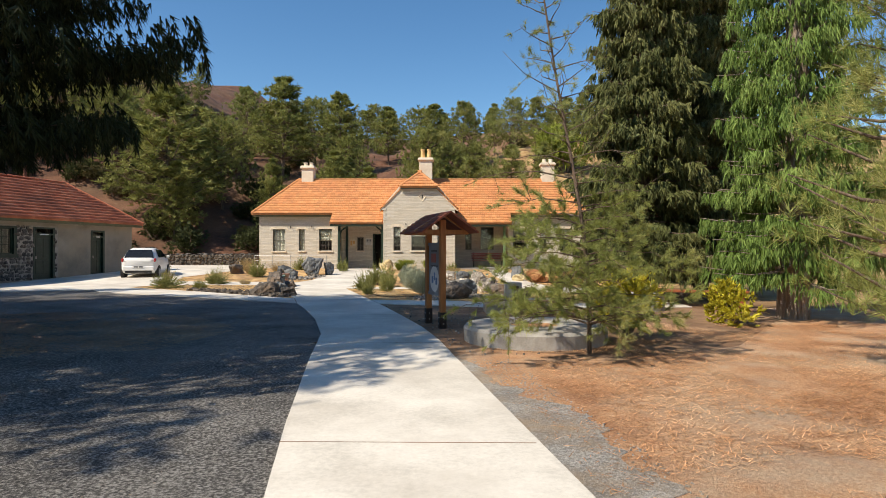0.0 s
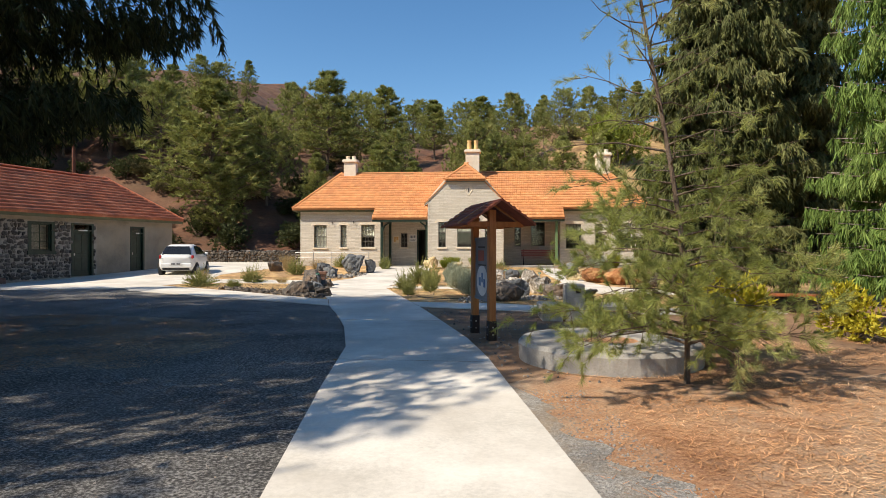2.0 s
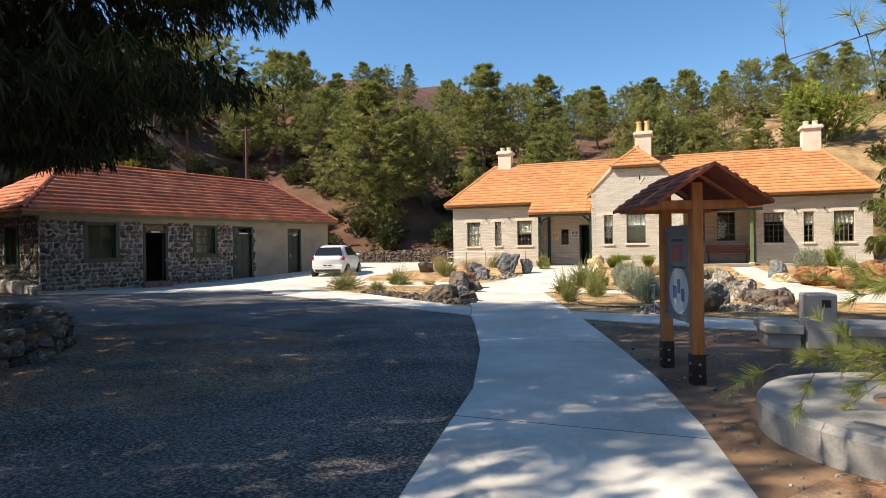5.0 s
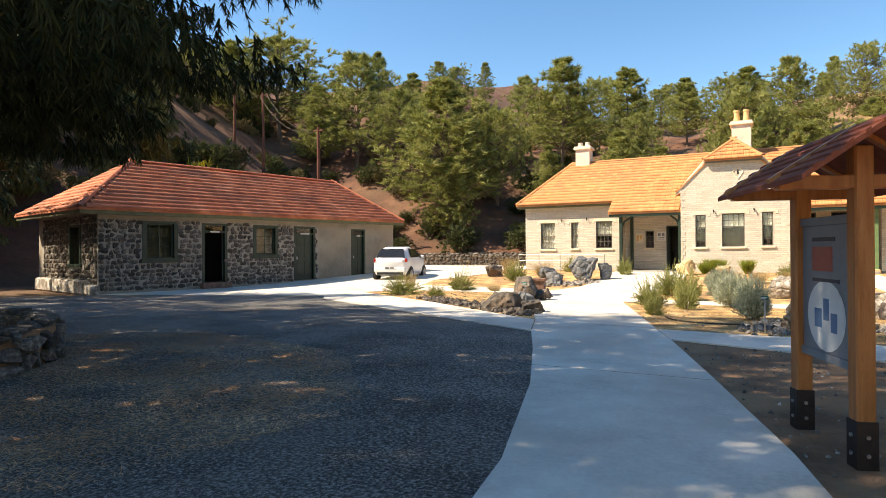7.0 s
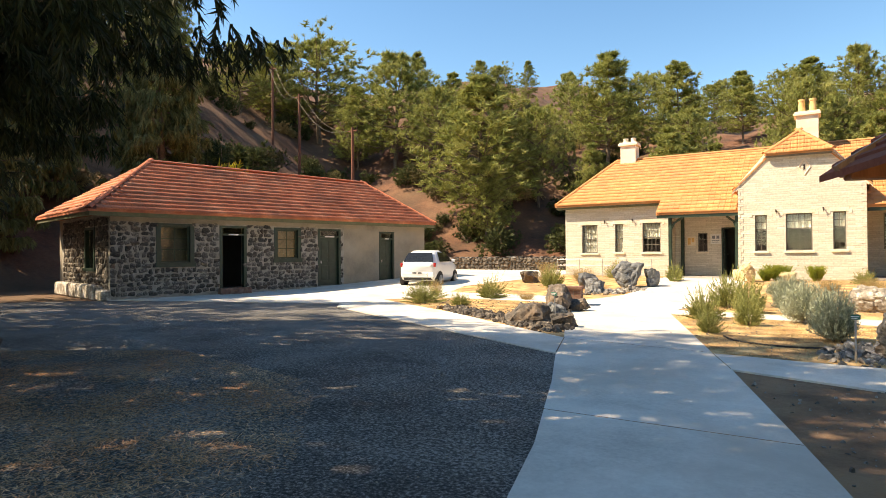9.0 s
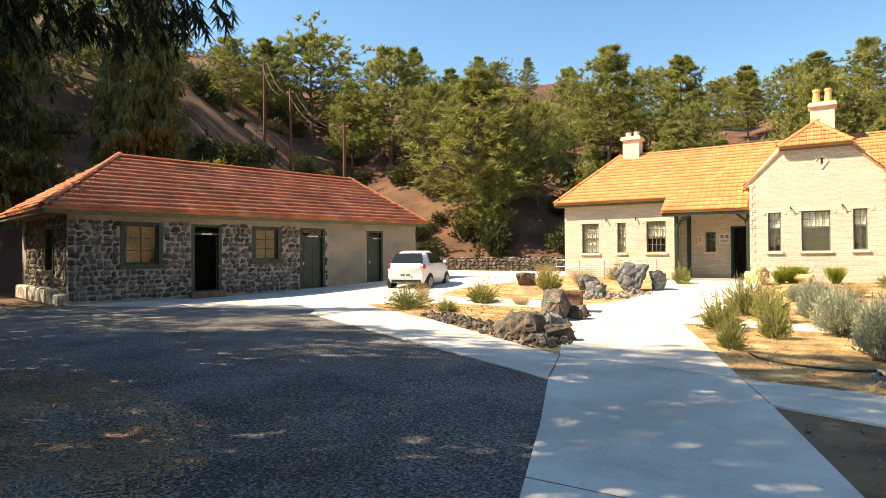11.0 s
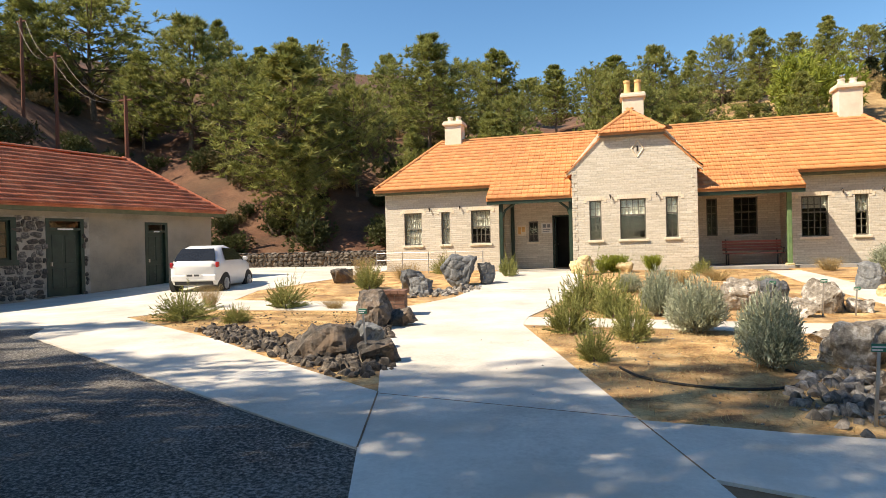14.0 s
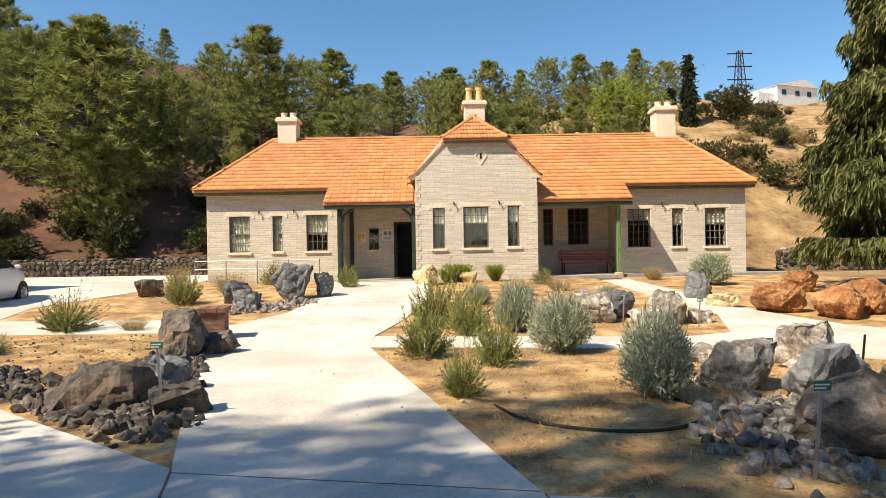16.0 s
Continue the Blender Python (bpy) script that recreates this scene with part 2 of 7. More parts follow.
def leaves(name, colours, island=0.35, through_light=0.3):
    return surface(name, colours, 0.6, 0.65, 0.0, 6.0, island=island, through_light=through_light, spec=0.25)


M["pine_far"] = leaves("hill_pine_needles", [(0.14, 0.165, 0.04), (0.26, 0.275, 0.08), (0.41, 0.395, 0.14)])
M["pine_near"] = leaves("young_pine_needles", [(0.18, 0.205, 0.05), (0.31, 0.34, 0.10), (0.48, 0.46, 0.19)])
M["pine_dry"] = leaves("dry_pine_needles", [(0.20, 0.10, 0.03), (0.30, 0.16, 0.05), (0.40, 0.24, 0.09)])
M["needle_straw"] = leaves("fallen_needle_straw", [(0.36, 0.16, 0.065), (0.60, 0.32, 0.16), (0.80, 0.54, 0.33)], island=0.5, through_light=0.1)
# Near-black and lit needle tones: shade and sunlight put into the colour.
M["spruce"] = leaves("shaded_spruce_needles", [(0.018, 0.024, 0.009), (0.03, 0.04, 0.013), (0.05, 0.058, 0.02)], through_light=0.15)
M["spruce_lit"] = leaves("lit_olive_sprays", [(0.08, 0.095, 0.032), (0.145, 0.16, 0.056), (0.24, 0.24, 0.095)], through_light=0.2)
M["cypress"] = leaves("bright_cypress_sprays", [(0.09, 0.155, 0.03), (0.165, 0.255, 0.06), (0.27, 0.36, 0.10)], through_light=0.25)
M["lavender"] = leaves("grey_green_leaves", [(0.22, 0.25, 0.17), (0.36, 0.39, 0.28), (0.52, 0.54, 0.41)])
M["rosemary"] = leaves("olive_green_leaves", [(0.13, 0.145, 0.045), (0.27, 0.28, 0.095), (0.46, 0.44, 0.19)])
M["yellow_leaf"] = leaves("yellow_autumn_leaves", [(0.30, 0.28, 0.03), (0.52, 0.46, 0.05), (0.66, 0.58, 0.10)])
M["lime_leaf"] = leaves("lime_green_leaves", [(0.14, 0.18, 0.03), (0.26, 0.30, 0.05), (0.38, 0.40, 0.09)])
M["dry_stalk"] = leaves("dry_straw_stalks", [(0.28, 0.20, 0.09), (0.44, 0.33, 0.16), (0.58, 0.46, 0.25)])
M["scrub_green"] = leaves("dark_evergreen_scrub", [(0.04, 0.05, 0.018), (0.075, 0.088, 0.03), (0.13, 0.14, 0.05)])
M["scrub"] = leaves("hill_scrub", [(0.07, 0.06, 0.025), (0.13, 0.115, 0.045), (0.2, 0.17, 0.08)])
M["rock_dk"] = surface("dark_igneous_rock", [(0.035, 0.031, 0.027), (0.095, 0.083, 0.072), (0.22, 0.19, 0.16)], 4.5, 0.85, 0.8, 18.0, per_object=0.3, bump_dist=0.04, stain=(0.17, 0.11, 0.07), stain_scale=1.6)
M["rock_gy"] = surface("grey_green_rock", [(0.06, 0.065, 0.068), (0.16, 0.165, 0.165), (0.36, 0.36, 0.345)], 2.5, 0.8, 0.8, 18.0, per_object=0.25, bump_dist=0.04, stain=(0.10, 0.11, 0.12), stain_scale=1.8)
M["rock_wh"] = surface("white_veined_rock", [(0.12, 0.10, 0.08), (0.30, 0.26, 0.21), (0.70, 0.66, 0.60)], 4.0, 0.85, 0.8, 16.0, per_object=0.2, bump_dist=0.04)
M["rock_or"] = surface("orange_gossan_rock", [(0.15, 0.055, 0.025), (0.32, 0.135, 0.05), (0.52, 0.31, 0.14)], 2.0, 0.9, 0.9, 16.0, per_object=0.25, bump_dist=0.05)
M["rock_ye"] = surface("yellow_ochre_rock", [(0.36, 0.25, 0.12), (0.54, 0.42, 0.23), (0.70, 0.60, 0.40)], 2.5, 0.9, 0.7, 16.0, per_object=0.15, bump_dist=0.04)
M["grain"] = surface("straw_gold_grains", [(0.20, 0.10, 0.04), (0.52, 0.32, 0.14), (0.78, 0.60, 0.34)], 9.0, 0.95, 0.4, 40.0, island=0.4)
M["chips"] = surface("dark_stone_chips", [(0.022, 0.018, 0.015), (0.075, 0.06, 0.047), (0.22, 0.18, 0.14)], 9.0, 0.85, 0.5, 30.0, island=0.5, bump_dist=0.02)
M["chips_gy"] = surface("grey_stone_chips", [(0.06, 0.052, 0.044), (0.17, 0.152, 0.132), (0.42, 0.385, 0.335)], 9.0, 0.85, 0.5, 30.0, island=0.5, bump_dist=0.02)
M["car_white"] = surface("white_car_paint", [(0.72, 0.72, 0.71), (0.78, 0.78, 0.77)], 1.0, 0.25, 0.0, 10.0)
M["car_glass"] = surface("dark_car_glass", [(0.01, 0.012, 0.014), (0.02, 0.022, 0.024)], 1.0, 0.05, 0.0, 10.0)
M["rubber"] = surface("black_rubber", [(0.012, 0.012, 0.012), (0.025, 0.025, 0.025)], 6.0, 0.8, 0.2, 30.0)
M["red_lamp"] = surface("red_lamp_plastic", [(0.35, 0.02, 0.02), (0.45, 0.03, 0.03)], 4.0, 0.2, 0.0, 10.0)
M["paper"] = surface("printed_paper", [(0.66, 0.65, 0.62), (0.76, 0.75, 0.72)], 4.0, 0.7, 0.0, 20.0)
M["ink_blue"] = surface("blue_print", [(0.08, 0.16, 0.28), (0.12, 0.22, 0.36)], 4.0, 0.6, 0.0, 20.0)
M["ink_red"] = surface("red_print", [(0.40, 0.09, 0.06), (0.5, 0.14, 0.09)], 4.0, 0.6, 0.0, 20.0)
M["panel_grey"] = surface("grey_panel", [(0.16, 0.18, 0.20), (0.22, 0.24, 0.26)], 3.0, 0.5, 0.1, 20.0)
M["ink_dark"] = surface("dark_print", [(0.04, 0.04, 0.045), (0.07, 0.07, 0.075)], 4.0, 0.6, 0.0, 20.0)
M["sign_green"] = surface("green_label_plate", [(0.01, 0.13, 0.09), (0.02, 0.18, 0.12)], 4.0, 0.5, 0.0, 20.0)
M["bench_red"] = surface("red_brown_bench_paint", [(0.20, 0.045, 0.03), (0.28, 0.07, 0.045), (0.35, 0.10, 0.065)], 4.0, 0.5, 0.2, 30.0, stretch=(0.6, 6, 6))
M["slab_red"] = surface("red_clay_slab", [(0.10, 0.055, 0.04), (0.19, 0.095, 0.065), (0.30, 0.18, 0.13)], 6.0, 0.85, 0.4, 30.0)
M["pole_wood"] = surface("tarred_pole_wood", [(0.10, 0.035, 0.02), (0.17, 0.06, 0.035), (0.22, 0.09, 0.055)], 3.0, 0.85, 0.3, 20.0, stretch=(4, 4, 0.4))


def hill_grass(m):
    """Golden dry grass over the eastern slope, blending into the red earth."""
    nt = m.node_tree
    b = nt.nodes["Principled BSDF"]
    old = b.inputs["Base Color"].links[0].from_socket
    g = nt.nodes.new("ShaderNodeTexCoord")
    sep = nt.nodes.new("ShaderNodeSeparateXYZ")
    nt.links.new(g.outputs["Object"], sep.inputs[0])
    n = node(nt, "ShaderNodeTexNoise", Scale=0.12, Detail=6.0)
    nt.links.new(g.outputs["Object"], n.inputs["Vector"])
    f = nt.nodes.new("ShaderNodeMath")
    f.operation = "MULTIPLY_ADD"
    nt.links.new(n.outputs["Fac"], f.inputs[0])
    f.inputs[1].default_value = 26.0
    nt.links.new(sep.outputs["X"], f.inputs[2])
    mr = node(nt, "ShaderNodeMapRange")
    mr.inputs["From Min"].default_value, mr.inputs["From Max"].default_value = 17.0, 27.0
    nt.links.new(f.outputs[0], mr.inputs["Value"])
    n2 = node(nt, "ShaderNodeTexNoise", Scale=0.5, Detail=9.0, Roughness=0.8)
    nt.links.new(g.outputs["Object"], n2.inputs["Vector"])
    straw = ramp(nt, n2.outputs["Fac"], [(0.35, (0.13, 0.07, 0.03)), (0.5, (0.34, 0.21, 0.09)), (0.68, (0.56, 0.40, 0.19))])
    nt.links.new(mixed(nt, mr.outputs["Result"], old, straw), b.inputs["Base Color"])


hill_grass(M["earth"])


# ---- helpers ----
def smooth(a, b, t):
    t = min(1.0, max(0.0, (t - a) / (b - a)))
    return t * t * (3 - 2 * t)


def mesh_of(name, verts, faces, material, shade=False):
    me = bpy.data.meshes.new(name)
    me.from_pydata([tuple(v) for v in verts], [], [tuple(f) for f in faces])
    me.materials.append(material)
    if shade:
        me.polygons.foreach_set("use_smooth", [True] * len(me.polygons))
    me.update()
    return me


def tri_mesh(name, verts, tris, material):
    """A mesh from numpy arrays of points and triangles."""
    me = bpy.data.meshes.new(name)
    n, k = len(verts), len(tris)
    me.vertices.add(n)
    me.vertices.foreach_set("co", np.asarray(verts, np.float32).ravel())
    me.loops.add(3 * k)
    me.loops.foreach_set("vertex_index", np.asarray(tris, np.int32).ravel())
    me.polygons.add(k)
    me.polygons.foreach_set("loop_start", np.arange(0, 3 * k, 3, dtype=np.int32))
    me.materials.append(material)
    me.update(calc_edges=True)
    return me


def mesh_from(bm, name, material, shade=False):
    me = bpy.data.meshes.new(name)
    bm.normal_update()
    bm.to_mesh(me)
    bm.free()
    me.materials.append(material)
    if shade:
        me.polygons.foreach_set("use_smooth", [True] * len(me.polygons))
    return me


def part(name, bm, material, parent, label="", shade=False):
    """Links a bmesh (or a ready mesh) as one mesh object under a thing or a part."""
    me = bm if isinstance(bm, bpy.types.Mesh) else mesh_from(bm, name, material, shade)
    ob = new(name, me)
    ob.parent = parent
    if label:
        ob["label"] = label
    return ob


def thing(name, m, label, category, group="", kind=""):
    ob = new(name)
    ob.empty_display_size = 0.1
    ob.matrix_basis = m
    return tagged(ob, label, category, group, kind)


def box(bm, x0, x1, y0, y1, z0, z1, bevel=0.0, m=None):
    r = bmesh.ops.create_cube(bm, size=1.0)
    vs = r["verts"]
    for v in vs:
        v.co = Vector((x0 + (v.co.x + 0.5) * (x1 - x0), y0 + (v.co.y + 0.5) * (y1 - y0), z0 + (v.co.z + 0.5) * (z1 - z0)))
    if bevel:
        es = list({e for v in vs for e in v.link_edges})
        r = bmesh.ops.bevel(bm, geom=es, offset=bevel, segments=1, affect="EDGES")
        vs = list({v for f in r["faces"] for v in f.verts} | {v for v in vs if v.is_valid})
    if m is not None:
        bmesh.ops.transform(bm, matrix=m, verts=[v for v in vs if v.is_valid])
    return bm


def boxes(*specs, bevel=0.0):
    bm = bmesh.new()
    for s in specs:
        box(bm, *s, bevel=bevel)
    return bm


def tube(bm, p, q, r0, r1=None, n=8, caps=True):
    """A tapered round bar from p to q."""
    p, q = Vector(p), Vector(q)
    r1 = r0 if r1 is None else r1
    turn = (q - p).to_track_quat("Z", "Y").to_matrix()
    ring = [[bm.verts.new(c + turn @ Vector((r * math.cos(2 * math.pi * i / n), r * math.sin(2 * math.pi * i / n), 0))) for i in range(n)] for c, r in ((p, r0), (q, r1))]
    for i in range(n):
        bm.faces.new((ring[0][i], ring[0][(i + 1) % n], ring[1][(i + 1) % n], ring[1][i]))
    if caps:
        bm.faces.new(ring[0][::-1])
        bm.faces.new(ring[1])
    return bm


def bent(bm, pts, radii, n=7):
    """A bent tapering limb through the points."""
    rings = []
    for i, c in enumerate(pts):
        a, b = pts[max(0, i - 1)], pts[min(len(pts) - 1, i + 1)]
        turn = (Vector(b) - Vector(a)).to_track_quat("Z", "Y").to_matrix()
        rings.append([bm.verts.new(Vector(c) + turn @ Vector((radii[i] * math.cos(2 * math.pi * k / n), radii[i] * math.sin(2 * math.pi * k / n), 0))) for k in range(n)])
    for a, b in zip(rings, rings[1:]):
        for k in range(n):
            bm.faces.new((a[k], a[(k + 1) % n], b[(k + 1) % n], b[k]))
    bm.faces.new(rings[-1])
    return bm


from mathutils.geometry import tessellate_polygon


# ---- the lie of the land ----
def lift(x, y):
    """Height of the ground: a level yard that rises gently to the main building, with wooded hills round it."""
    z = 0.4 * smooth(24, 36, y)
    d = max(y - 46.0 + 1.5 * math.sin(x * 0.15), -29.0 - x + 2.0 * math.sin(y * 0.2), x - 34.0)
    side = max(0.0, min(1.0, (y + 25) / 30))
    if d > 0:
        rise = 29.0 * (1 - math.exp(-d / 50.0)) * (0.35 + 0.65 * side) * (1 + 0.10 * smooth(8, 34, x) + 0.6 * smooth(27, 50, -x))
        rough = noise.noise(Vector((x * 0.05, y * 0.05, 0.3))) * 3.0 + noise.noise(Vector((x * 0.17, y * 0.17, 2.3))) * 1.2
        z += max(0.0, rise + rough * min(1.0, d / 12.0))
    return z


def axis(lo, hi, step, reach):
    inner = list(np.arange(lo, hi + 0.01, step))
    out, d = [], step
    a = hi
    while a < reach:
        d *= 1.35
        a += d
        out.append(a)
    low, d, a = [], step, lo
    while a > -reach:
        d *= 1.35
        a -= d
        low.append(a)
    return low[::-1] + inner + out


def build_ground():
    xs, ys = axis(-80, 70, 1.5, 1500), axis(-20, 125, 1.5, 1500)
    verts = [(x, y, lift(x, y) - 0.012) for y in ys for x in xs]
    w = len(xs)
    faces = [(j * w + i, j * w + i + 1, (j + 1) * w + i + 1, (j + 1) * w + i) for j in range(len(ys) - 1) for i in range(w - 1)]
    ob = new("ground", mesh_of("ground", verts, faces, M["earth"], True))
    tagged(ob, "reddish dry earth rising into wooded hills", "ground", kind="structure")


build_ground()


def sheet(name, outline, material, up, label, category, thick=0.06):
    """A flat covering that follows the ground, with its own edge thickness."""
    bm = bmesh.new()
    vs = [bm.verts.new((x, y, 0)) for x, y in outline]
    for a, b, c in tessellate_polygon([[Vector((x, y, 0)) for x, y in outline]]):
        bm.faces.new((vs[a], vs[b], vs[c]))
    lo, hi = min(p[1] for p in outline), max(p[1] for p in outline)
    y = math.floor(lo) + 1
    while y < hi:
        if 23 < y < 37:
            bmesh.ops.bisect_plane(bm, geom=bm.verts[:] + bm.edges[:] + bm.faces[:], plane_co=(0, y, 0), plane_no=(0, 1, 0))
        y += 1
    for v in bm.verts:
        v.co.z = 0.4 * smooth(24, 36, v.co.y) + up
    bm.normal_update()
    for f in bm.faces:
        if f.normal.z < 0:
            f.normal_flip()
    for e in [e for e in bm.edges if e.is_boundary]:
        p, q = e.verts
        low = [bm.verts.new((v.co.x, v.co.y, v.co.z - thick)) for v in (q, p)]
        bm.faces.new((p, q, *low))
    ob = new(name, mesh_from(bm, name, material))
    return tagged(ob, label, category, kind="structure")


LEFT_EDGE = [(0.2, -6), (-0.25, -2.5), (-0.6, 0.0), (-1.15, 3.57), (-1.44, 5.1), (-1.95, 8.15), (-2.33, 10.7), (-2.95, 13.0), (-3.7, 15.2), (-4.4, 17.08)]
RIGHT_EDGE = [(2.3, -6), (1.85, -2.5), (1.45, 0.0), (0.85, 3.62), (0.42, 6.2), (0.03, 8.55), (-0.2, 10.0), (-0.56, 11.7), (-1.28, 14.3), (-2.05, 16.98)]
sheet("asphalt_yard", LEFT_EDGE + [(-12.6, 21.4), (-13.4, 22.4), (-20.6, 19.95), (-22.5, 18.5), (-26, 14), (-26, -8), (-1, -8)], M["asphalt"], 0.006,
      "dark grey coarse asphalt yard in dappled shade", "asphalt")
sheet("main_path", LEFT_EDGE + [(-4.62, 18.05), (-4.88, 18.68), (-5.9, 21.4), (-7.12, 25.3), (-7.2, 26.4), (-6.5, 28.0), (-6.35, 30.0), (-6.75, 33.0), (-7.0, 35.2), (-3.95, 35.2), (-3.5, 33.2), (-3.45, 30.0),
      (-3.8, 27.0), (-4.2, 24.9), (-4.15, 23.7), (-2.43, 18.15)] + RIGHT_EDGE[::-1], M["concrete"], 0.03, "pale cast concrete footpath leading to the entrance", "path")
sheet("cross_path", [(-2.05, 16.98), (-2.43, 18.15), (-1.36, 18.02), (-0.1, 17.95), (1.3, 17.3), (3.4, 17.0), (6.5, 17.6), (6.5, 16.2), (3.4, 15.7), (1.1, 15.95)], M["concrete"], 0.028, "pale concrete side path between planting beds", "path")
sheet("garden_path", [(-4.15, 23.75), (-4.2, 24.85), (-3.4, 24.75), (0.9, 24.3), (1.8, 24.7), (2.6, 27.0), (2.2, 31.0), (2.2, 34.5), (3.1, 34.5), (3.3, 31.0), (3.6, 27.4), (4.2, 25.2), (6.0, 23.9), (6.0, 21.4), (3.0, 21.9), (1.2, 23.0), (-1.9, 23.5)],
      M["concrete"], 0.026, "pale narrow concrete path winding between rock beds", "path")
sheet("forecourt", [(-4.4, 17.08), (-4.62, 18.05), (-4.88, 18.68), (-7.0, 20.15), (-8.8, 21.5), (-13.1, 24.15), (-12.4, 25.6), (-8.6, 25.6), (-7.15, 25.5), (-7.2, 26.4), (-8.6, 27.2), (-12.6, 27.4), (-13.2, 29.5), (-12.2, 33.0),
      (-12.0, 44.2), (-36, 44.2), (-36, 36), (-18.0, 34.2), (-21.02, 20.0), (-21.3, 19.4), (-20.6, 19.95), (-13.4, 22.4), (-12.6, 21.4)], M["concrete"], 0.024, "pale concrete apron and car park", "paving")
sheet("needle_litter", [(1.45, 0.0), (0.85, 3.62), (0.42, 6.2), (0.03, 8.55), (0.5, 9.2), (2.5, 8.4), (4.6, 9.6), (6, 12), (7, 16), (30, 16), (30, -12), (2.5, -12), (2.3, -6)], M["needles"], 0.004,
      "orange-brown fallen pine needles on bare ground", "ground cover")
rag = [(2.2 - 0.2 * y - (0.045 * (y - 5.5) ** 2 if y > 5.5 else 0.0) + 0.35 * noise.noise(Vector((y * 0.8, 1.7, 0))) + 0.22 * noise.noise(Vector((y * 3.1, 5.7, 0))) + 0.1 * noise.noise(Vector((y * 9.0, 2.2, 0))), y) for y in np.arange(7.9, -2.6, -0.11)]
sheet("gravel_edge", [(1.85, -2.5), (1.45, 0.0), (0.85, 3.62), (0.42, 6.2), (0.03, 8.55)] + [(max(x, 1.5 - 0.165 * y), y) for x, y in rag], M["gravel"], 0.009, "grey gravel margin beside the path", "gravel")
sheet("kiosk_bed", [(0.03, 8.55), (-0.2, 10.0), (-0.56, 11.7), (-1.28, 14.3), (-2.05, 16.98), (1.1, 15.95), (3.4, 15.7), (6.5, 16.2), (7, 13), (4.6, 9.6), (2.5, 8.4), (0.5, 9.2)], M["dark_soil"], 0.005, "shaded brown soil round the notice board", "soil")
sheet("rock_bed_west", [(-4.88, 18.68), (-7.0, 20.15), (-8.8, 21.5), (-13.1, 24.15), (-12.4, 25.6), (-8.6, 25.6), (-7.15, 25.5), (-7.12, 25.3), (-5.9, 21.4)], M["bed_soil"], 0.014, "sandy planting bed with dark rocks", "soil")
sheet("rock_bed_north", [(-7.2, 26.4), (-8.6, 27.2), (-12.6, 27.4), (-13.2, 29.5), (-12.2, 33.0), (-12.0, 36.9), (-7.0, 36.9), (-7.0, 35.2), (-6.75, 33.0), (-6.35, 30.0), (-6.5, 28.0)], M["bed_soil"], 0.016, "sandy planting bed below the building wall", "soil")
sheet("garden_bed_south", [(-2.43, 18.15), (-4.15, 23.75), (-1.9, 23.5), (1.2, 23.0), (3.0, 21.9), (6.0, 21.4), (6.5, 17.6), (3.4, 17.0), (1.3, 17.3), (-0.1, 17.95), (-1.36, 18.02)], M["bed_soil"], 0.015, "straw-coloured sandy planting bed", "soil")
sheet("garden_bed_north", [(-4.2, 24.85), (-3.8, 27.0), (-3.45, 30.0), (-3.5, 33.2), (-3.95, 35.2), (-3.9, 35.45), (0.25, 35.45), (2.2, 35.6), (2.2, 31.0), (2.6, 27.0), (1.8, 24.7), (0.9, 24.3), (-3.4, 24.75)], M["bed_soil"], 0.015, "dry sandy bed in front of the gable", "soil")
sheet("garden_bed_east", [(3.3, 31.0), (3.1, 34.5), (3.1, 36.0), (9.5, 36.0), (12, 30), (9, 24.6), (6.0, 23.9), (4.2, 25.2), (3.6, 27.4)], M["bed_soil"], 0.013, "dry sandy bed with ore boulders", "soil")
sheet("terrace", [(0.3, 35.7), (0.3, 38.4), (3.6, 38.4), (3.6, 36.95), (9.6, 36.95), (9.6, 36.2), (3.3, 36.2), (3.3, 35.7)], M["kerb"], 0.10, "low concrete terrace along the building", "terrace", 0.2)


# ---- walls and roofs ----
def wall(bm, x0, x1, z0, z1, y0, y1, holes=()):
    """An upright wall along x with openings (x0, x1, z0, z1) cut through its thickness y0 to y1."""
    xs = sorted({x0, x1, *[h[0] for h in holes], *[h[1] for h in holes]})
    zs = sorted({z0, z1, *[h[2] for h in holes], *[h[3] for h in holes]})

    def solid(i, j):
        if not (0 <= i < len(xs) - 1 and 0 <= j < len(zs) - 1):
            return False
        cx, cz = (xs[i] + xs[i + 1]) / 2, (zs[j] + zs[j + 1]) / 2
        return not any(a < cx < b and c < cz < d for a, b, c, d in holes)

    def quad(*p):
        bm.faces.new([bm.verts.new(q) for q in p])

    for i in range(len(xs) - 1):
        for j in range(len(zs) - 1):
            if not solid(i, j):
                continue
            a, b, c, d = xs[i], xs[i + 1], zs[j], zs[j + 1]
            quad((a, y0, c), (b, y0, c), (b, y0, d), (a, y0, d))
            quad((b, y1, c), (a, y1, c), (a, y1, d), (b, y1, d))
            if not solid(i - 1, j):
                quad((a, y1, c), (a, y0, c), (a, y0, d), (a, y1, d))
            if not solid(i + 1, j):
                quad((b, y0, c), (b, y1, c), (b, y1, d), (b, y0, d))
            if not solid(i, j - 1):
                quad((a, y1, c), (b, y1, c), (b, y0, c), (a, y0, c))
            if not solid(i, j + 1):
                quad((a, y0, d), (b, y0, d), (b, y1, d), (a, y1, d))
    return bm


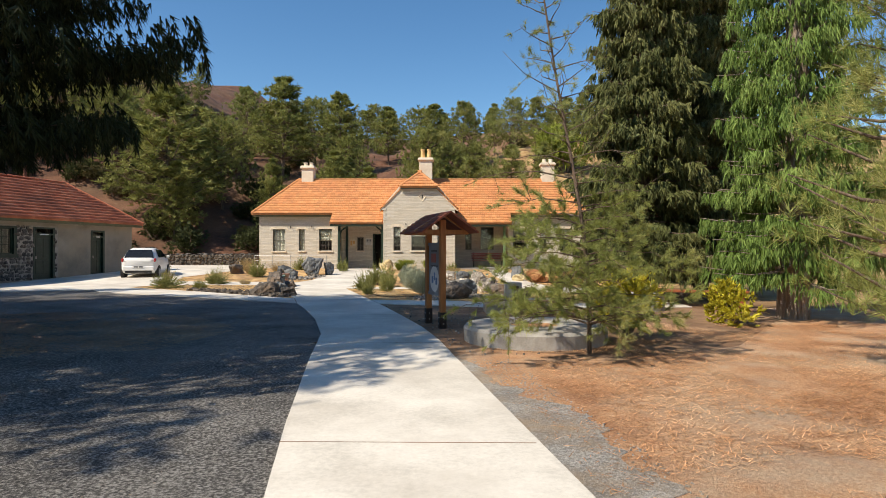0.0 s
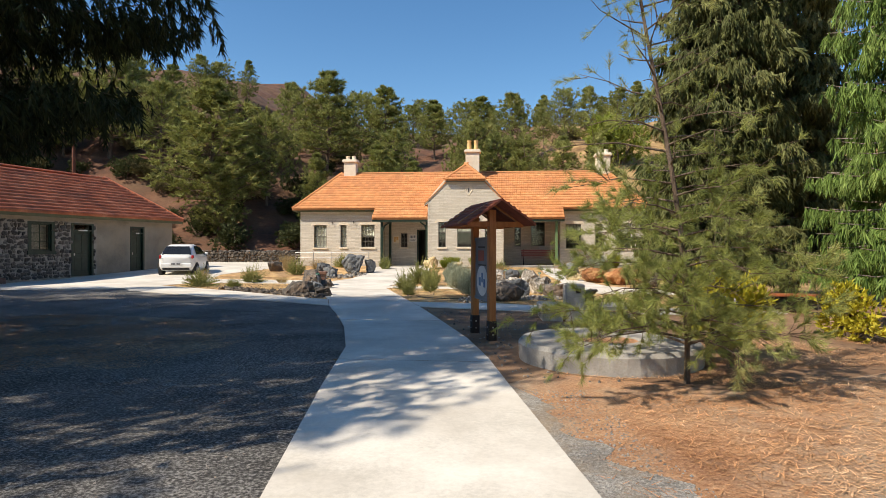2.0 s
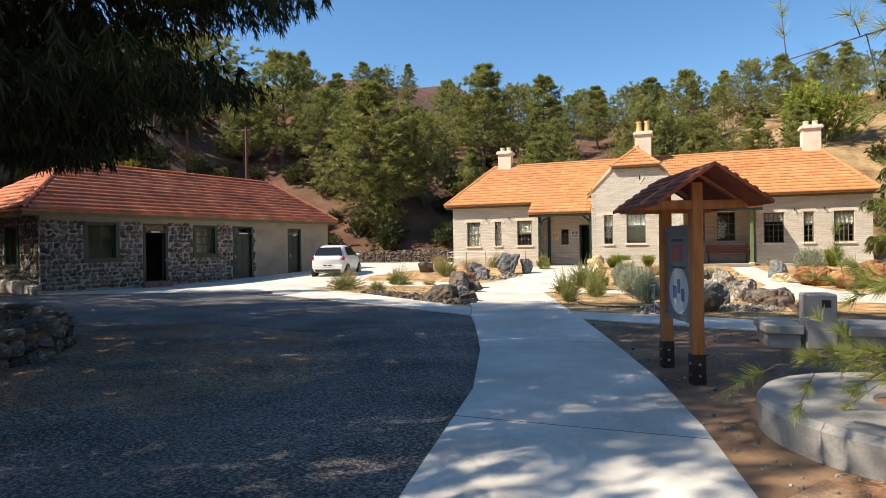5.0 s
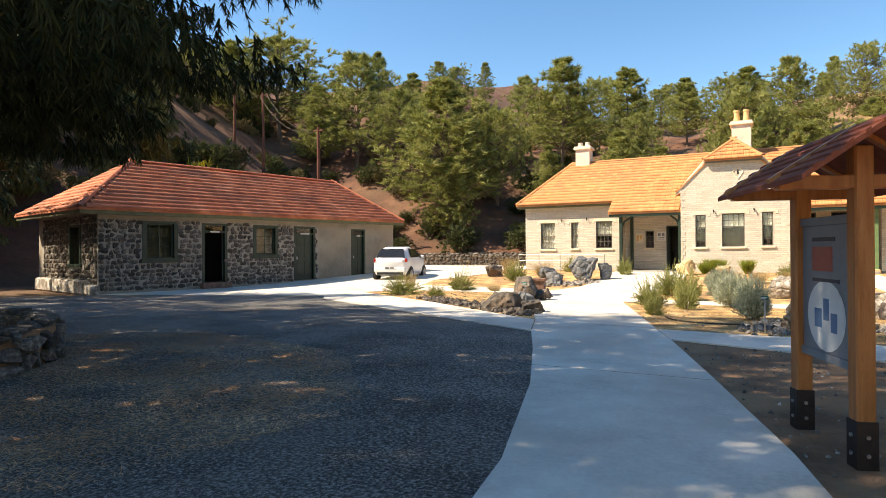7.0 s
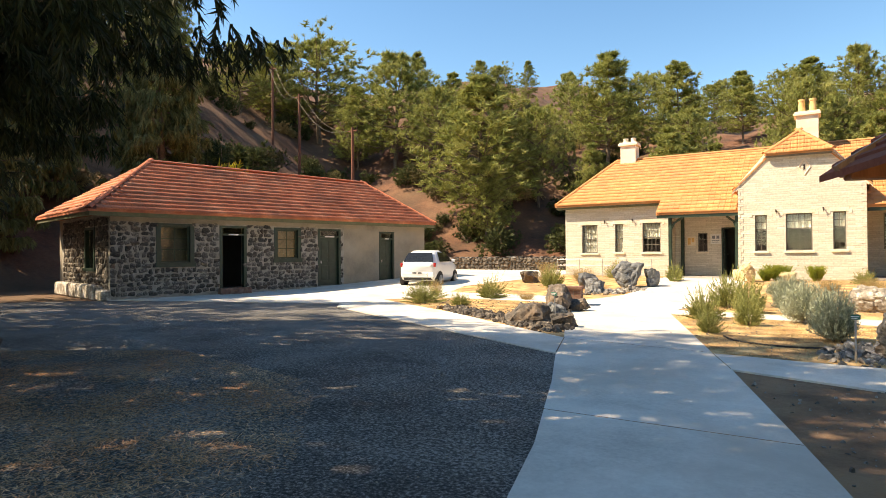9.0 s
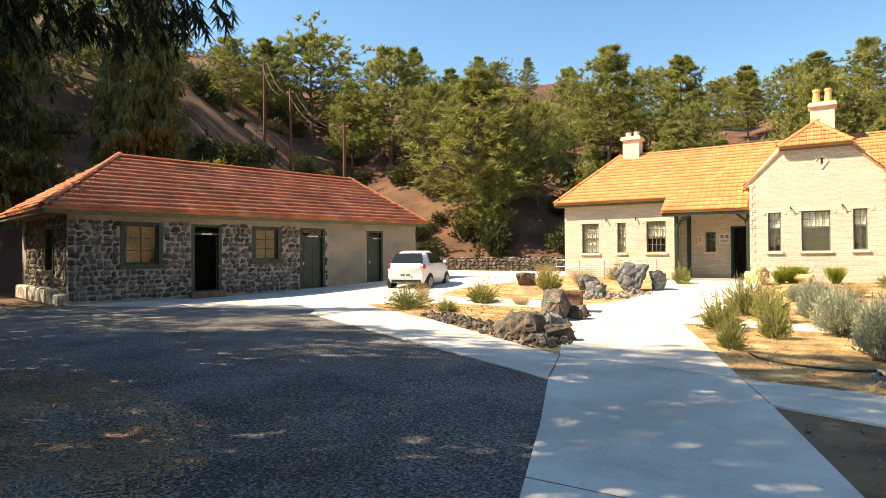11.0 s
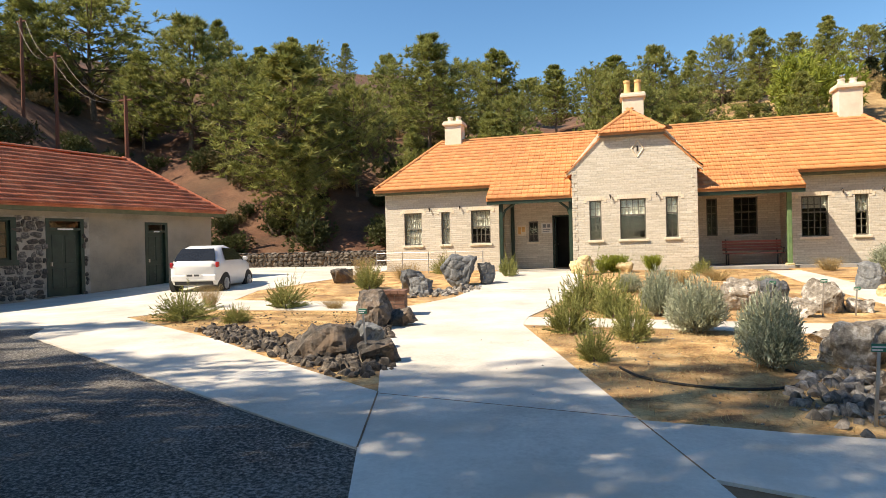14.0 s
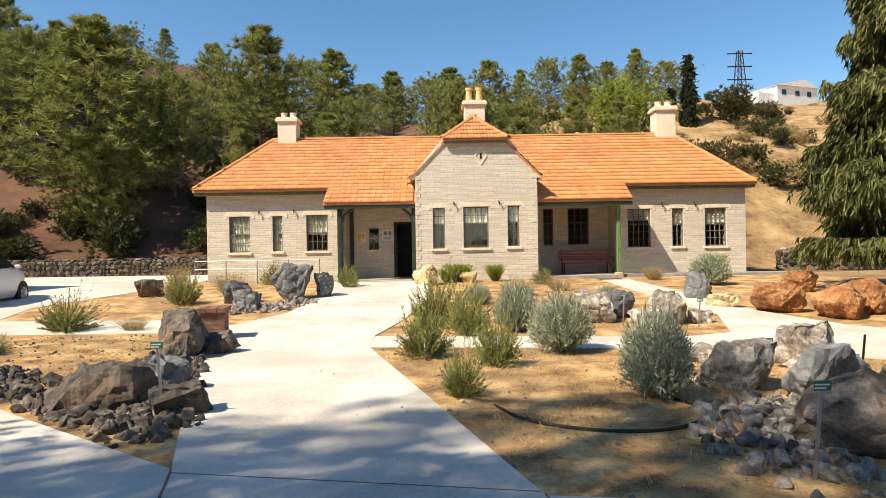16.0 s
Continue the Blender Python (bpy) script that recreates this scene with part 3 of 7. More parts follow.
def prism(bm, outline, y0, y1):
    """A solid with the outline (x, z) between y0 and y1."""
    a = [bm.verts.new((x, y0, z)) for x, z in outline]
    b = [bm.verts.new((x, y1, z)) for x, z in outline]
    bm.faces.new(a)
    bm.faces.new(b[::-1])
    n = len(a)
    for i in range(n):
        bm.faces.new((a[(i + 1) % n], a[i], b[i], b[(i + 1) % n]))
    bmesh.ops.recalc_face_normals(bm, faces=bm.faces[:])
    return bm


def slab(bm, corners, thick):
    """A sloping slab under the given upper corners."""
    top = [bm.verts.new(c) for c in corners]
    low = [bm.verts.new((c[0], c[1], c[2] - thick)) for c in corners]
    bm.faces.new(top)
    bm.faces.new(low[::-1])
    n = len(top)
    for i in range(n):
        bm.faces.new((top[(i + 1) % n], top[i], low[i], low[(i + 1) % n]))
    bmesh.ops.recalc_face_normals(bm, faces=bm.faces[:])
    return bm


TILE_W, TILE_H = 0.225, 0.31
TILE_U = np.array([0.0, 0.10, 0.22, 0.36, 0.5, 0.62, 0.74, 0.88, 1.0]) * TILE_W
TILE_N = np.array([0.0, 0.017, 0.014, 0.007, 0.005, 0.007, 0.014, 0.017, 0.0])


def tile_shape():
    """One interlocking clay tile in its own frame: u across, s up the slope, n out of it."""
    k = len(TILE_U)
    low = np.stack([TILE_U, np.zeros(k), TILE_N + 0.048], 1)
    high = np.stack([TILE_U, np.full(k, TILE_H * 1.06), TILE_N + 0.004], 1)
    foot = np.stack([TILE_U, np.zeros(k), TILE_N * 0.3 + 0.002], 1)
    v = np.concatenate([low, high, foot])
    t = []
    for i in range(k - 1):
        t += [(i, i + 1, k + i + 1), (i, k + i + 1, k + i), (2 * k + i, 2 * k + i + 1, i + 1), (2 * k + i, i + 1, i)]
    return v, np.array(t)


TILE_V, TILE_T = tile_shape()


def tile_spots(width, height, inside):
    """Places (u, s) of the tiles of a slope, row by row, that pass the test."""
    spots = []
    for r in range(int(height / TILE_H) + 1):
        for c in range(int(width / TILE_W) + 1):
            u, s = c * TILE_W, r * TILE_H
            if inside(u + TILE_W / 2, s + TILE_H / 2):
                spots.append((u, s))
    return spots


def tiles_joined(name, spots, origin, across, up, material, parent, seed, label):
    rng = np.random.default_rng(seed)
    a, b = np.array(across, float), np.array(up, float)
    a, b = a / np.linalg.norm(a), b / np.linalg.norm(b)
    n = np.cross(a, b)
    k = len(spots)
    sp = np.array(spots)
    loc = TILE_V[None] + np.concatenate([sp, np.zeros((k, 1))], 1)[:, None, :]
    loc[:, :, 2] += rng.uniform(-0.004, 0.006, (k, 1))
    loc[:, :, 0] += rng.uniform(-0.003, 0.003, (k, 1))
    pts = np.array(origin) + loc[..., :1] * a + loc[..., 1:2] * b + loc[..., 2:3] * n
    tris = TILE_T[None] + (np.arange(k) * len(TILE_V))[:, None, None]
    ob = new(name, tri_mesh(name, pts.reshape(-1, 3), tris.reshape(-1, 3), material))
    ob.parent = parent
    tagged(ob, label, kind="stuff")
    return ob


def tiles_single(spots, origin, across, up, material, parent, seed):
    rng = random.Random(seed)
    me = tri_mesh("roof_tile", TILE_V, TILE_T, material)
    a, b = Vector(across).normalized(), Vector(up).normalized()
    n = a.cross(b)
    base = Matrix((a, b, n)).transposed().to_4x4()
    for u, s in spots:
        ob = new("roof_tile", me)
        ob.parent = parent
        ob.matrix_basis = Matrix.Translation(Vector(origin) + a * (u + rng.uniform(-0.003, 0.003)) + b * s + n * rng.uniform(-0.003, 0.006)) @ base


def ridge_caps(p, q, material, parent, step=0.36, r=0.11):
    """A row of half-round caps along a ridge or hip."""
    p, q = Vector(p), Vector(q)
    way = (q - p).normalized()
    side = way.cross(Vector((0, 0, 1))).normalized()
    up = side.cross(way)
    n = int((q - p).length / step)
    bm = bmesh.new()
    rows = []
    for d, rr in ((0, r), (step * 1.06, r * 0.86)):
        rows.append([bm.verts.new(way * d + side * (rr * math.cos(a)) + up * (rr * 0.8 * math.sin(a) - 0.02)) for a in np.linspace(0, math.pi, 7)])
    for k in range(6):
        bm.faces.new((rows[0][k], rows[0][k + 1], rows[1][k + 1], rows[1][k]))
    me = mesh_from(bm, "ridge_cap", material)
    for i in range(n + 1):
        ob = new("ridge_cap", me)
        ob.parent = parent
        ob.matrix_basis = Matrix.Translation(p + way * (i * step))


def window(parent, x0, x1, z0, z1, y, cols=3, rows=(2, 3), frame_mat="frame_dk", reveal=0.07, sill=True, depth=0.05, bar=0.022, rail=0.045, curtain=0.0):
    """A sash window with glazing bars, each pane of its own, set back in the wall; it faces -y."""
    ya, yb = y + reveal, y + reveal + depth
    zm = z0 + (z1 - z0) * rows[1] / (rows[0] + rows[1]) if len(rows) == 2 else None
    bm = boxes((x0, x0 + rail, ya, yb, z0, z1), (x1 - rail, x1, ya, yb, z0, z1), (x0 + rail, x1 - rail, ya, yb, z0, z0 + rail), (x0 + rail, x1 - rail, ya, yb, z1 - rail, z1))
    spans = [(z0 + rail, zm - rail / 2, rows[1]), (zm + rail / 2, z1 - rail, rows[0])] if zm else [(z0 + rail, z1 - rail, rows[0])]
    if zm:
        box(bm, x0 + rail, x1 - rail, ya - 0.012, yb, zm - rail / 2, zm + rail / 2)
    w = part("window", bm, M[frame_mat], parent)
    cw = (x1 - x0 - 2 * rail) / cols
    bars = bmesh.new()
    for za, zb, k in spans:
        for c in range(1, cols):
            cx = x0 + rail + c * cw
            box(bars, cx - bar / 2, cx + bar / 2, ya + 0.005, yb - 0.01, za, zb)
        for r in range(1, k):
            cz = za + (zb - za) * r / k
            box(bars, x0 + rail, x1 - rail, ya + 0.008, yb - 0.012, cz - bar / 2, cz + bar / 2)
        for c in range(cols):
            for r in range(k):
                xa, xb = x0 + rail + c * cw, x0 + rail + (c + 1) * cw
                z_a, z_b = za + (zb - za) * r / k, za + (zb - za) * (r + 1) / k
                pane = part("pane", boxes((xa + 0.006, xb - 0.006, ya + 0.018, ya + 0.022, z_a + 0.006, z_b - 0.006)), M["glass"], w)
                pane.visible_shadow = False
    part("glazing_bar", bars, M[frame_mat], w)
    if sill:
        part("sill", boxes((x0 - 0.07, x1 + 0.07, y - 0.06, ya, z0 - 0.09, z0), bevel=0.008), M["cream"], w, "pale projecting stone sill")
    if curtain:
        cz = z1 - (z1 - z0) * curtain
        bm = bmesh.new()
        n = int((x1 - x0) / 0.05)
        top = [bm.verts.new((x0 + (x1 - x0) * i / n, yb + 0.012 + 0.012 * (i % 2), z1)) for i in range(n + 1)]
        low = [bm.verts.new((x0 + (x1 - x0) * i / n, yb + 0.012 + 0.012 * (i % 2), cz)) for i in range(n + 1)]
        for i in range(n):
            bm.faces.new((low[i], low[i + 1], top[i + 1], top[i]))
        part("curtain", bm, M["curtain"], w, "pale gathered curtain behind the glass")
    return w


# ---- the main building ----
BASE = 0.36
GF, WF, RF = 35.5, 37.0, 38.5          # fronts of the gable, the wings and the recessed porch walls
EAVE_Y, EAVE_Z, RIDGE_Y, RIDGE_Z = 36.65, 3.78, 40.5, 6.28
WX0, WX1 = -11.8, 8.25
GX0, GX1, GC = -3.95, 0.27, -1.86
main = thing("main_building", Matrix(), "long pale brick building with an orange tiled roof and central gable", "building")

wing_west = [(-10.97, -10.2, 1.49, 2.83), (-9.36, -8.99, 1.51, 2.83), (-8.1, -7.3, 1.51, 2.85)]
wing_east = [(3.86, 4.72, 1.46, 2.89), (5.52, 5.94, 1.48, 2.89), (6.74, 7.54, 1.47, 2.89)]
gable_w = [(-3.36, -2.94, 1.52, 2.94), (-2.3, -1.42, 1.53, 2.96), (-0.76, -0.35, 1.56, 2.98)]
part("wall", wall(bmesh.new(), WX0, -6.95, 0.0, EAVE_Z - 0.05, WF, WF + 0.3, wing_west), M["brick"], main)
part("wall", wall(bmesh.new(), 3.55, WX1, 0.0, EAVE_Z - 0.05, WF, WF + 0.3, wing_east), M["brick"], main)
part("wall", wall(bmesh.new(), GX0, GX1, 0.0, 4.02, GF, GF + 0.3, gable_w), M["brick"], main)
part("wall", prism(bmesh.new(), [(GX0, 4.02), (GX1, 4.02), (GX1, 4.12), (-0.85, 5.36), (-2.88, 5.36), (GX0, 4.12)], GF, GF + 0.3), M["brick"], main, "pale brick gable peak")
porch_w = [(-5.97, -5.56, 1.52, 2.38), (-4.9, -4.1, BASE + 0.06, 2.55)]
porch_e = [(0.97, 1.37, 1.58, 3.03), (1.94, 2.79, 1.6, 3.05)]
part("wall", wall(bmesh.new(), -6.95, GX0 + 0.3, 0.0, 4.6, RF, RF + 0.3, porch_w), M["brick"], main)
part("wall", wall(bmesh.new(), GX1 - 0.3, 3.55, 0.0, 4.6, RF, RF + 0.3, porch_e), M["brick"], main)
# side walls of the gable block, the porches and the ends
for x, ya, yb, zt in ((GX0, GF + 0.3, RF, 4.0), (GX1 - 0.3, GF + 0.3, RF, 4.0), (-7.25, WF + 0.3, RF, 3.7), (3.55, WF + 0.3, RF, 3.7), (WX0, WF + 0.3, 44.0, 3.7), (WX1 - 0.3, WF + 0.3, 44.0, 3.7)):
    part("wall", boxes((x, x + 0.3, ya, yb, 0.0, zt)), M["brick"], main)
part("wall", boxes((WX0, WX1, 44.0, 44.3, 0.0, 3.7)), M["brick"], main)
# Unseen room surfaces, coloured dark for the shade behind the glass.
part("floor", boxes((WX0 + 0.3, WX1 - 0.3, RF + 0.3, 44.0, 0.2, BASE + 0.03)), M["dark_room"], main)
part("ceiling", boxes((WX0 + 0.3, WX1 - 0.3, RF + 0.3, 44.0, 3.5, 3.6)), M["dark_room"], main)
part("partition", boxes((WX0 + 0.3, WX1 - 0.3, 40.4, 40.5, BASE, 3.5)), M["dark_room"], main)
part("porch_floor", boxes((-6.95, GX0, GF + 0.2, RF, 0.1, BASE + 0.05)), M["kerb"], main)
for h, cu in zip(wing_west, (0.97, 0.97, 0.55)):
    window(main, *h, WF, cols=2 if h[1] - h[0] < 0.5 else 4, rows=(2, 2), curtain=cu)
for h, cu in zip(wing_east, (0.3, 0.45, 0.45)):
    window(main, *h, WF, cols=2 if h[1] - h[0] < 0.5 else 4, rows=(2, 3), curtain=cu)
for h in gable_w:
    window(main, *h, GF, cols=2 if h[1] - h[0] < 0.5 else 4, rows=(2, 3), curtain=0.42)
window(main, *porch_w[0], RF, cols=2, rows=(3,))
for h in porch_e:
    window(main, *h, RF, cols=2 if h[1] - h[0] < 0.5 else 3, rows=(2, 3), frame_mat="frame_dk", sill=False)
# window heads of upright bricks with corner blocks, and small dark wall vents
heads = [(h, WF) for h in wing_west + wing_east] + [(h, GF) for h in gable_w]
for (xa, xb, za, zb), y in heads:
    n = max(4, int((xb - xa + 0.2) / 0.085))
    for i in range(n):
        a = xa - 0.1 + (xb - xa + 0.2) * i / n
        part("head_brick", boxes((a + 0.004, a + (xb - xa + 0.2) / n - 0.004, y - 0.012, y + 0.05, zb + 0.005, zb + 0.15)), M["cream"], main)
    for a in (xa - 0.18, xb + 0.09):
        part("head_block", boxes((a, a + 0.09, y - 0.016, y + 0.05, zb - 0.07, zb + 0.07)), M["cream"], main)


def hook(x, y, z):
    bm = bmesh.new()
    bent(bm, [(x, y + 0.02, z + 0.05), (x, y - 0.05, z + 0.06), (x + 0.015, y - 0.09, z), (x + 0.02, y - 0.08, z - 0.09)], [0.02, 0.026, 0.03, 0.022], 6)
    part("wall_lamp", bm, M["steel_dk"], main, "small dark bracket lamp on the wall")


for x, y, z in ((-9.85, WF, 2.95), (-8.55, WF, 2.98), (-2.63, GF, 3.06), (-1.07, GF, 3.08), (5.12, WF, 3.02), (6.34, WF, 3.02)):
    hook(x, y, z)
# toothed quoins up the gable's corners and along its verges
for side, x in ((1, GX0), (-1, GX1)):
    for i in range(24):
        z = BASE + 0.05 + i * 0.152
        w = 0.17 if i % 2 else 0.08
        xa, xb = (x - 0.012, x + w) if side > 0 else (x - w, x + 0.012)
        part("quoin", boxes((xa, xb, GF - 0.015, GF + 0.1, z, z + 0.142), bevel=0.004), M["brick"], main)
for side in (1, -1):
    x_e, x_t = (GX0 - 0.2, -2.93) if side > 0 else (GX1 + 0.2, -0.80)
    z_e, z_t = 3.97, 5.42
    n = 11
    for i in range(n):
        xa, za = x_e + (x_t - x_e) * i / n, z_e + (z_t - z_e) * i / n
        xb, zb = x_e + (x_t - x_e) * (i + 1) / n, z_e + (z_t - z_e) * (i + 1) / n
        w = 0.16 if i % 2 else 0.10
        bm = prism(bmesh.new(), [(xa, za), (xb, zb), (xb + side * 0.0, zb - w * 1.3), (xa, za - w * 1.3)], GF - 0.02, GF + 0.1)
        part("verge_block", bm, M["cream"], main)
# diamond vent in the gable
dz, dx = 4.72, -1.66
bm = bmesh.new()
for a, b in (((0, 0.3), (0.2, 0)), ((0.2, 0), (0, -0.3)), ((0, -0.3), (-0.2, 0)), ((-0.2, 0), (0, 0.3))):
    tube(bm, (dx + a[0], GF, dz + a[1]), (dx + b[0], GF, dz + b[1]), 0.028, n=4)
part("gable_vent", bm, M["cream"], main, "diamond brick vent surround")
# A dark block on the wall face gives the shade inside the slot.
part("vent_slot_shade", boxes((dx - 0.03, dx + 0.03, GF - 0.006, GF + 0.02, dz - 0.1, dz + 0.1)), M["steel_dk"], main)
# roof slabs
rk = 0.075
HX0, HX1, RX0, RX1 = -12.18, 8.52, -10.25, 6.85
roof = part("roof", slab(slab(slab(slab(bmesh.new(), [(HX0, EAVE_Y, EAVE_Z), (HX1, EAVE_Y, EAVE_Z), (RX1, RIDGE_Y, RIDGE_Z), (RX0, RIDGE_Y, RIDGE_Z)], rk),
            [(HX1, 44.4, EAVE_Z), (HX0, 44.4, EAVE_Z), (RX0, RIDGE_Y, RIDGE_Z), (RX1, RIDGE_Y, RIDGE_Z)], rk),
            [(HX0, 44.4, EAVE_Z), (HX0, EAVE_Y, EAVE_Z), (RX0, RIDGE_Y, RIDGE_Z)], rk), [(HX1, EAVE_Y, EAVE_Z), (HX1, 44.4, EAVE_Z), (RX1, RIDGE_Y, RIDGE_Z)], rk), M["tile_new"], main, "orange interlocking clay tile roof")
SL = Vector((0, RIDGE_Y - EAVE_Y, RIDGE_Z - EAVE_Z))
sl_len = SL.length
per = SL / sl_len
PS = 1.12                                # how far the porch roofs run on below the main eave
porch_spans = ((-7.2, GX0 - 0.02), (GX1 + 0.02, 3.66))
for xa, xb in porch_spans:
    lo = Vector((0, EAVE_Y, EAVE_Z)) - per * PS
    part("porch_roof", slab(bmesh.new(), [(xa, lo.y, lo.z), (xb, lo.y, lo.z), (xb, EAVE_Y, EAVE_Z + 0.005), (xa, EAVE_Y, EAVE_Z + 0.005)], rk), M["tile_new"], main, "orange tiled porch roof")
    part("fascia", boxes((xa + 0.02, xb - 0.0, lo.y + 0.03, lo.y + 0.09, lo.z - 0.2, lo.z - 0.05)), M["green"], main, "dark green fascia board")


def clear_of_gable(x, z):
    return abs(x - GC) > (RIDGE_Z - z) / 1.0 - 0.05


def on_front(u, s):
    x, z = HX0 + u, EAVE_Z + per.z * s
    f = s / sl_len
    return 0 < s < sl_len and HX0 + (RX0 - HX0) * f < x < HX1 + (RX1 - HX1) * f and clear_of_gable(x, z)


front = tile_spots(HX1 - HX0, sl_len, on_front)
o_front = (HX0, EAVE_Y - 0.03, EAVE_Z + 0.002)
single = [p for p in front if p[1] < 3.5 * TILE_H and -12.3 < HX0 + p[0] < 9.1]
single = single[:240]
tiles_joined("roof_tiles", [p for p in front if p not in set(single)], o_front, (1, 0, 0), per, M["tile_new"], roof, 3, "rows of orange interlocking clay tiles")
for xa, xb in porch_spans:
    lo = Vector((0, EAVE_Y, EAVE_Z)) - per * PS
    spots = tile_spots(xb - xa - 0.1, PS - 0.02, lambda u, s: u < xb - xa and s < PS)
    tiles_joined("roof_tiles", spots, (xa, lo.y - 0.03, lo.z + 0.004), (1, 0, 0), per, M["tile_new"], roof, 4, "rows of orange clay tiles over the porch")
for sgn, hx, rx in ((1, HX0, RX0), (-1, HX1, RX1)):
    up = Vector((rx - hx, 0, RIDGE_Z - EAVE_Z))
    L, W = up.length, 44.4 - EAVE_Y
    if sgn > 0:
        tiles_joined("roof_tiles", tile_spots(W, L, lambda u, s: abs(u - W / 2) < W / 2 * (1 - s / L)), (hx, 44.4, EAVE_Z), (0, -1, 0), up, M["tile_new"], roof, 5, "orange tiles of the hipped roof end")
    else:
        tiles_joined("roof_tiles", tile_spots(W, L, lambda u, s: abs(u - W / 2) < W / 2 * (1 - s / L)), (hx, EAVE_Y, EAVE_Z), (0, 1, 0), up, M["tile_new"], roof, 6, "orange tiles of the hipped roof end")
# gable roof: two steep slopes and a half hip
GE = 2.3                                 # half width of the gable roof at its eaves
ge_z = RIDGE_Z - GE
for s in (-1, 1):
    part("gable_roof", slab(bmesh.new(), [(GC, GF + 1.1, RIDGE_Z), (GC + s * 1.06, GF - 0.05, RIDGE_Z - 1.06), (GC + s * GE, GF - 0.05, ge_z), (GC + s * GE, 37.2, ge_z), (GC, RIDGE_Y, RIDGE_Z)][::s], 0.06), M["tile_new"], main)
    up = Vector((-s, 0, 1.0))
    L = GE * math.sqrt(2)

    def keep(u, q, s=s):
        z = ge_z + q / math.sqrt(2)
        y = (GF - 0.1 + u) if s > 0 else (RIDGE_Y - u)
        return q < L and y > GF - 0.03 + max(0, (z - (RIDGE_Z - 1.06)) / 1.06) * 1.2 and y < EAVE_Y + (z - EAVE_Z) / per.z * per.y + 0.1
    if s > 0:
        tiles_joined("roof_tiles", tile_spots(RIDGE_Y - GF + 0.1, L, keep), (GC + GE, GF - 0.1, ge_z), (0, 1, 0), up, M["tile_new"], roof, 8, "orange tiles of the gable roof")
    else:
        tiles_joined("roof_tiles", tile_spots(RIDGE_Y - GF + 0.1, L, keep), (GC - GE, RIDGE_Y, ge_z), (0, -1, 0), up, M["tile_new"], roof, 9, "orange tiles of the gable roof")
hz = RIDGE_Z - 1.0
hip = [(GC - 1.14, GF - 0.22, hz), (GC + 1.14, GF - 0.22, hz), (GC, GF + 1.15, RIDGE_Z + 0.01)]
part("half_hip", slab(bmesh.new(), hip, 0.06), M["tile_new"], main, "small orange tiled half hip over the gable")
up = Vector((0, 1.37, 1.01))
L = up.length
tiles_joined("roof_tiles", tile_spots(2.28, L, lambda u, s: abs(u - 1.14) < 1.14 * (1 - s / L) + 0.06), (GC - 1.14, GF - 0.25, hz + 0.005), (1, 0, 0), up, M["tile_new"], roof, 10, "orange tiles of the half hip")
ridge_caps((GC - 1.14, GF - 0.2, hz + 0.05), (GC, GF + 1.15, RIDGE_Z + 0.06), M["tile_new"], roof)
ridge_caps((GC + 1.14, GF - 0.2, hz + 0.05), (GC, GF + 1.15, RIDGE_Z + 0.06), M["tile_new"], roof)
part("gable_fascia", boxes((GC - 1.1, GC + 1.1, GF - 0.16, GF - 0.1, hz - 0.12, hz - 0.03)), M["frame_dk"], main)
ridge_caps((RX0, RIDGE_Y, RIDGE_Z + 0.05), (RX1, RIDGE_Y, RIDGE_Z + 0.05), M["tile_new"], roof)
ridge_caps((HX0, EAVE_Y, EAVE_Z + 0.05), (RX0, RIDGE_Y, RIDGE_Z + 0.05), M["tile_new"], roof)
ridge_caps((HX1, EAVE_Y, EAVE_Z + 0.05), (RX1, RIDGE_Y, RIDGE_Z + 0.05), M["tile_new"], roof)
for xa, xb in ((HX0 + 0.04, -7.22), (3.68, HX1 - 0.04)):
    part("eaves_board", boxes((xa, xb, EAVE_Y + 0.05, WF + 0.02, EAVE_Z - 0.17, EAVE_Z - 0.08)), M["olive"], main, "dull green eaves board")


def chimney(x0, x1, y0, y1, z0, z1, pots, pot_h):
    bm = boxes((x0, x1, y0, y1, z0, z1), bevel=0.01)
    box(bm, x0 - 0.09, x1 + 0.09, y0 - 0.09, y1 + 0.09, z1 - 0.02, z1 + 0.1, bevel=0.015)
    box(bm, x0 - 0.05, x1 + 0.05, y0 - 0.05, y1 + 0.05, z1 + 0.09, z1 + 0.17, bevel=0.01)
    c = part("chimney", bm, M["cream"], main, "cream plastered chimney stack")
    for i in range(pots):
        px = x0 + (x1 - x0) * (i + 0.5) / pots
        pb = bmesh.new()
        tube(pb, (px, (y0 + y1) / 2, z1 + 0.15), (px, (y0 + y1) / 2, z1 + 0.15 + pot_h * 0.85), 0.15, 0.115, 12)
        tube(pb, (px, (y0 + y1) / 2, z1 + 0.15 + pot_h * 0.85), (px, (y0 + y1) / 2, z1 + 0.15 + pot_h), 0.145, 0.14, 12)
        part("chimney_pot", pb, M["pot"] if pot_h > 0.4 else M["cream"], c, "round clay chimney pot")


chimney(-9.98, -9.2, 40.2, 40.9, 5.9, 7.05, 2, 0.26)
chimney(-2.05, -1.2, 39.6, 40.4, 5.9, 7.5, 2, 0.62)
chimney(6.12, 6.95, 40.2, 40.9, 5.9, 7.28, 2, 0.26)
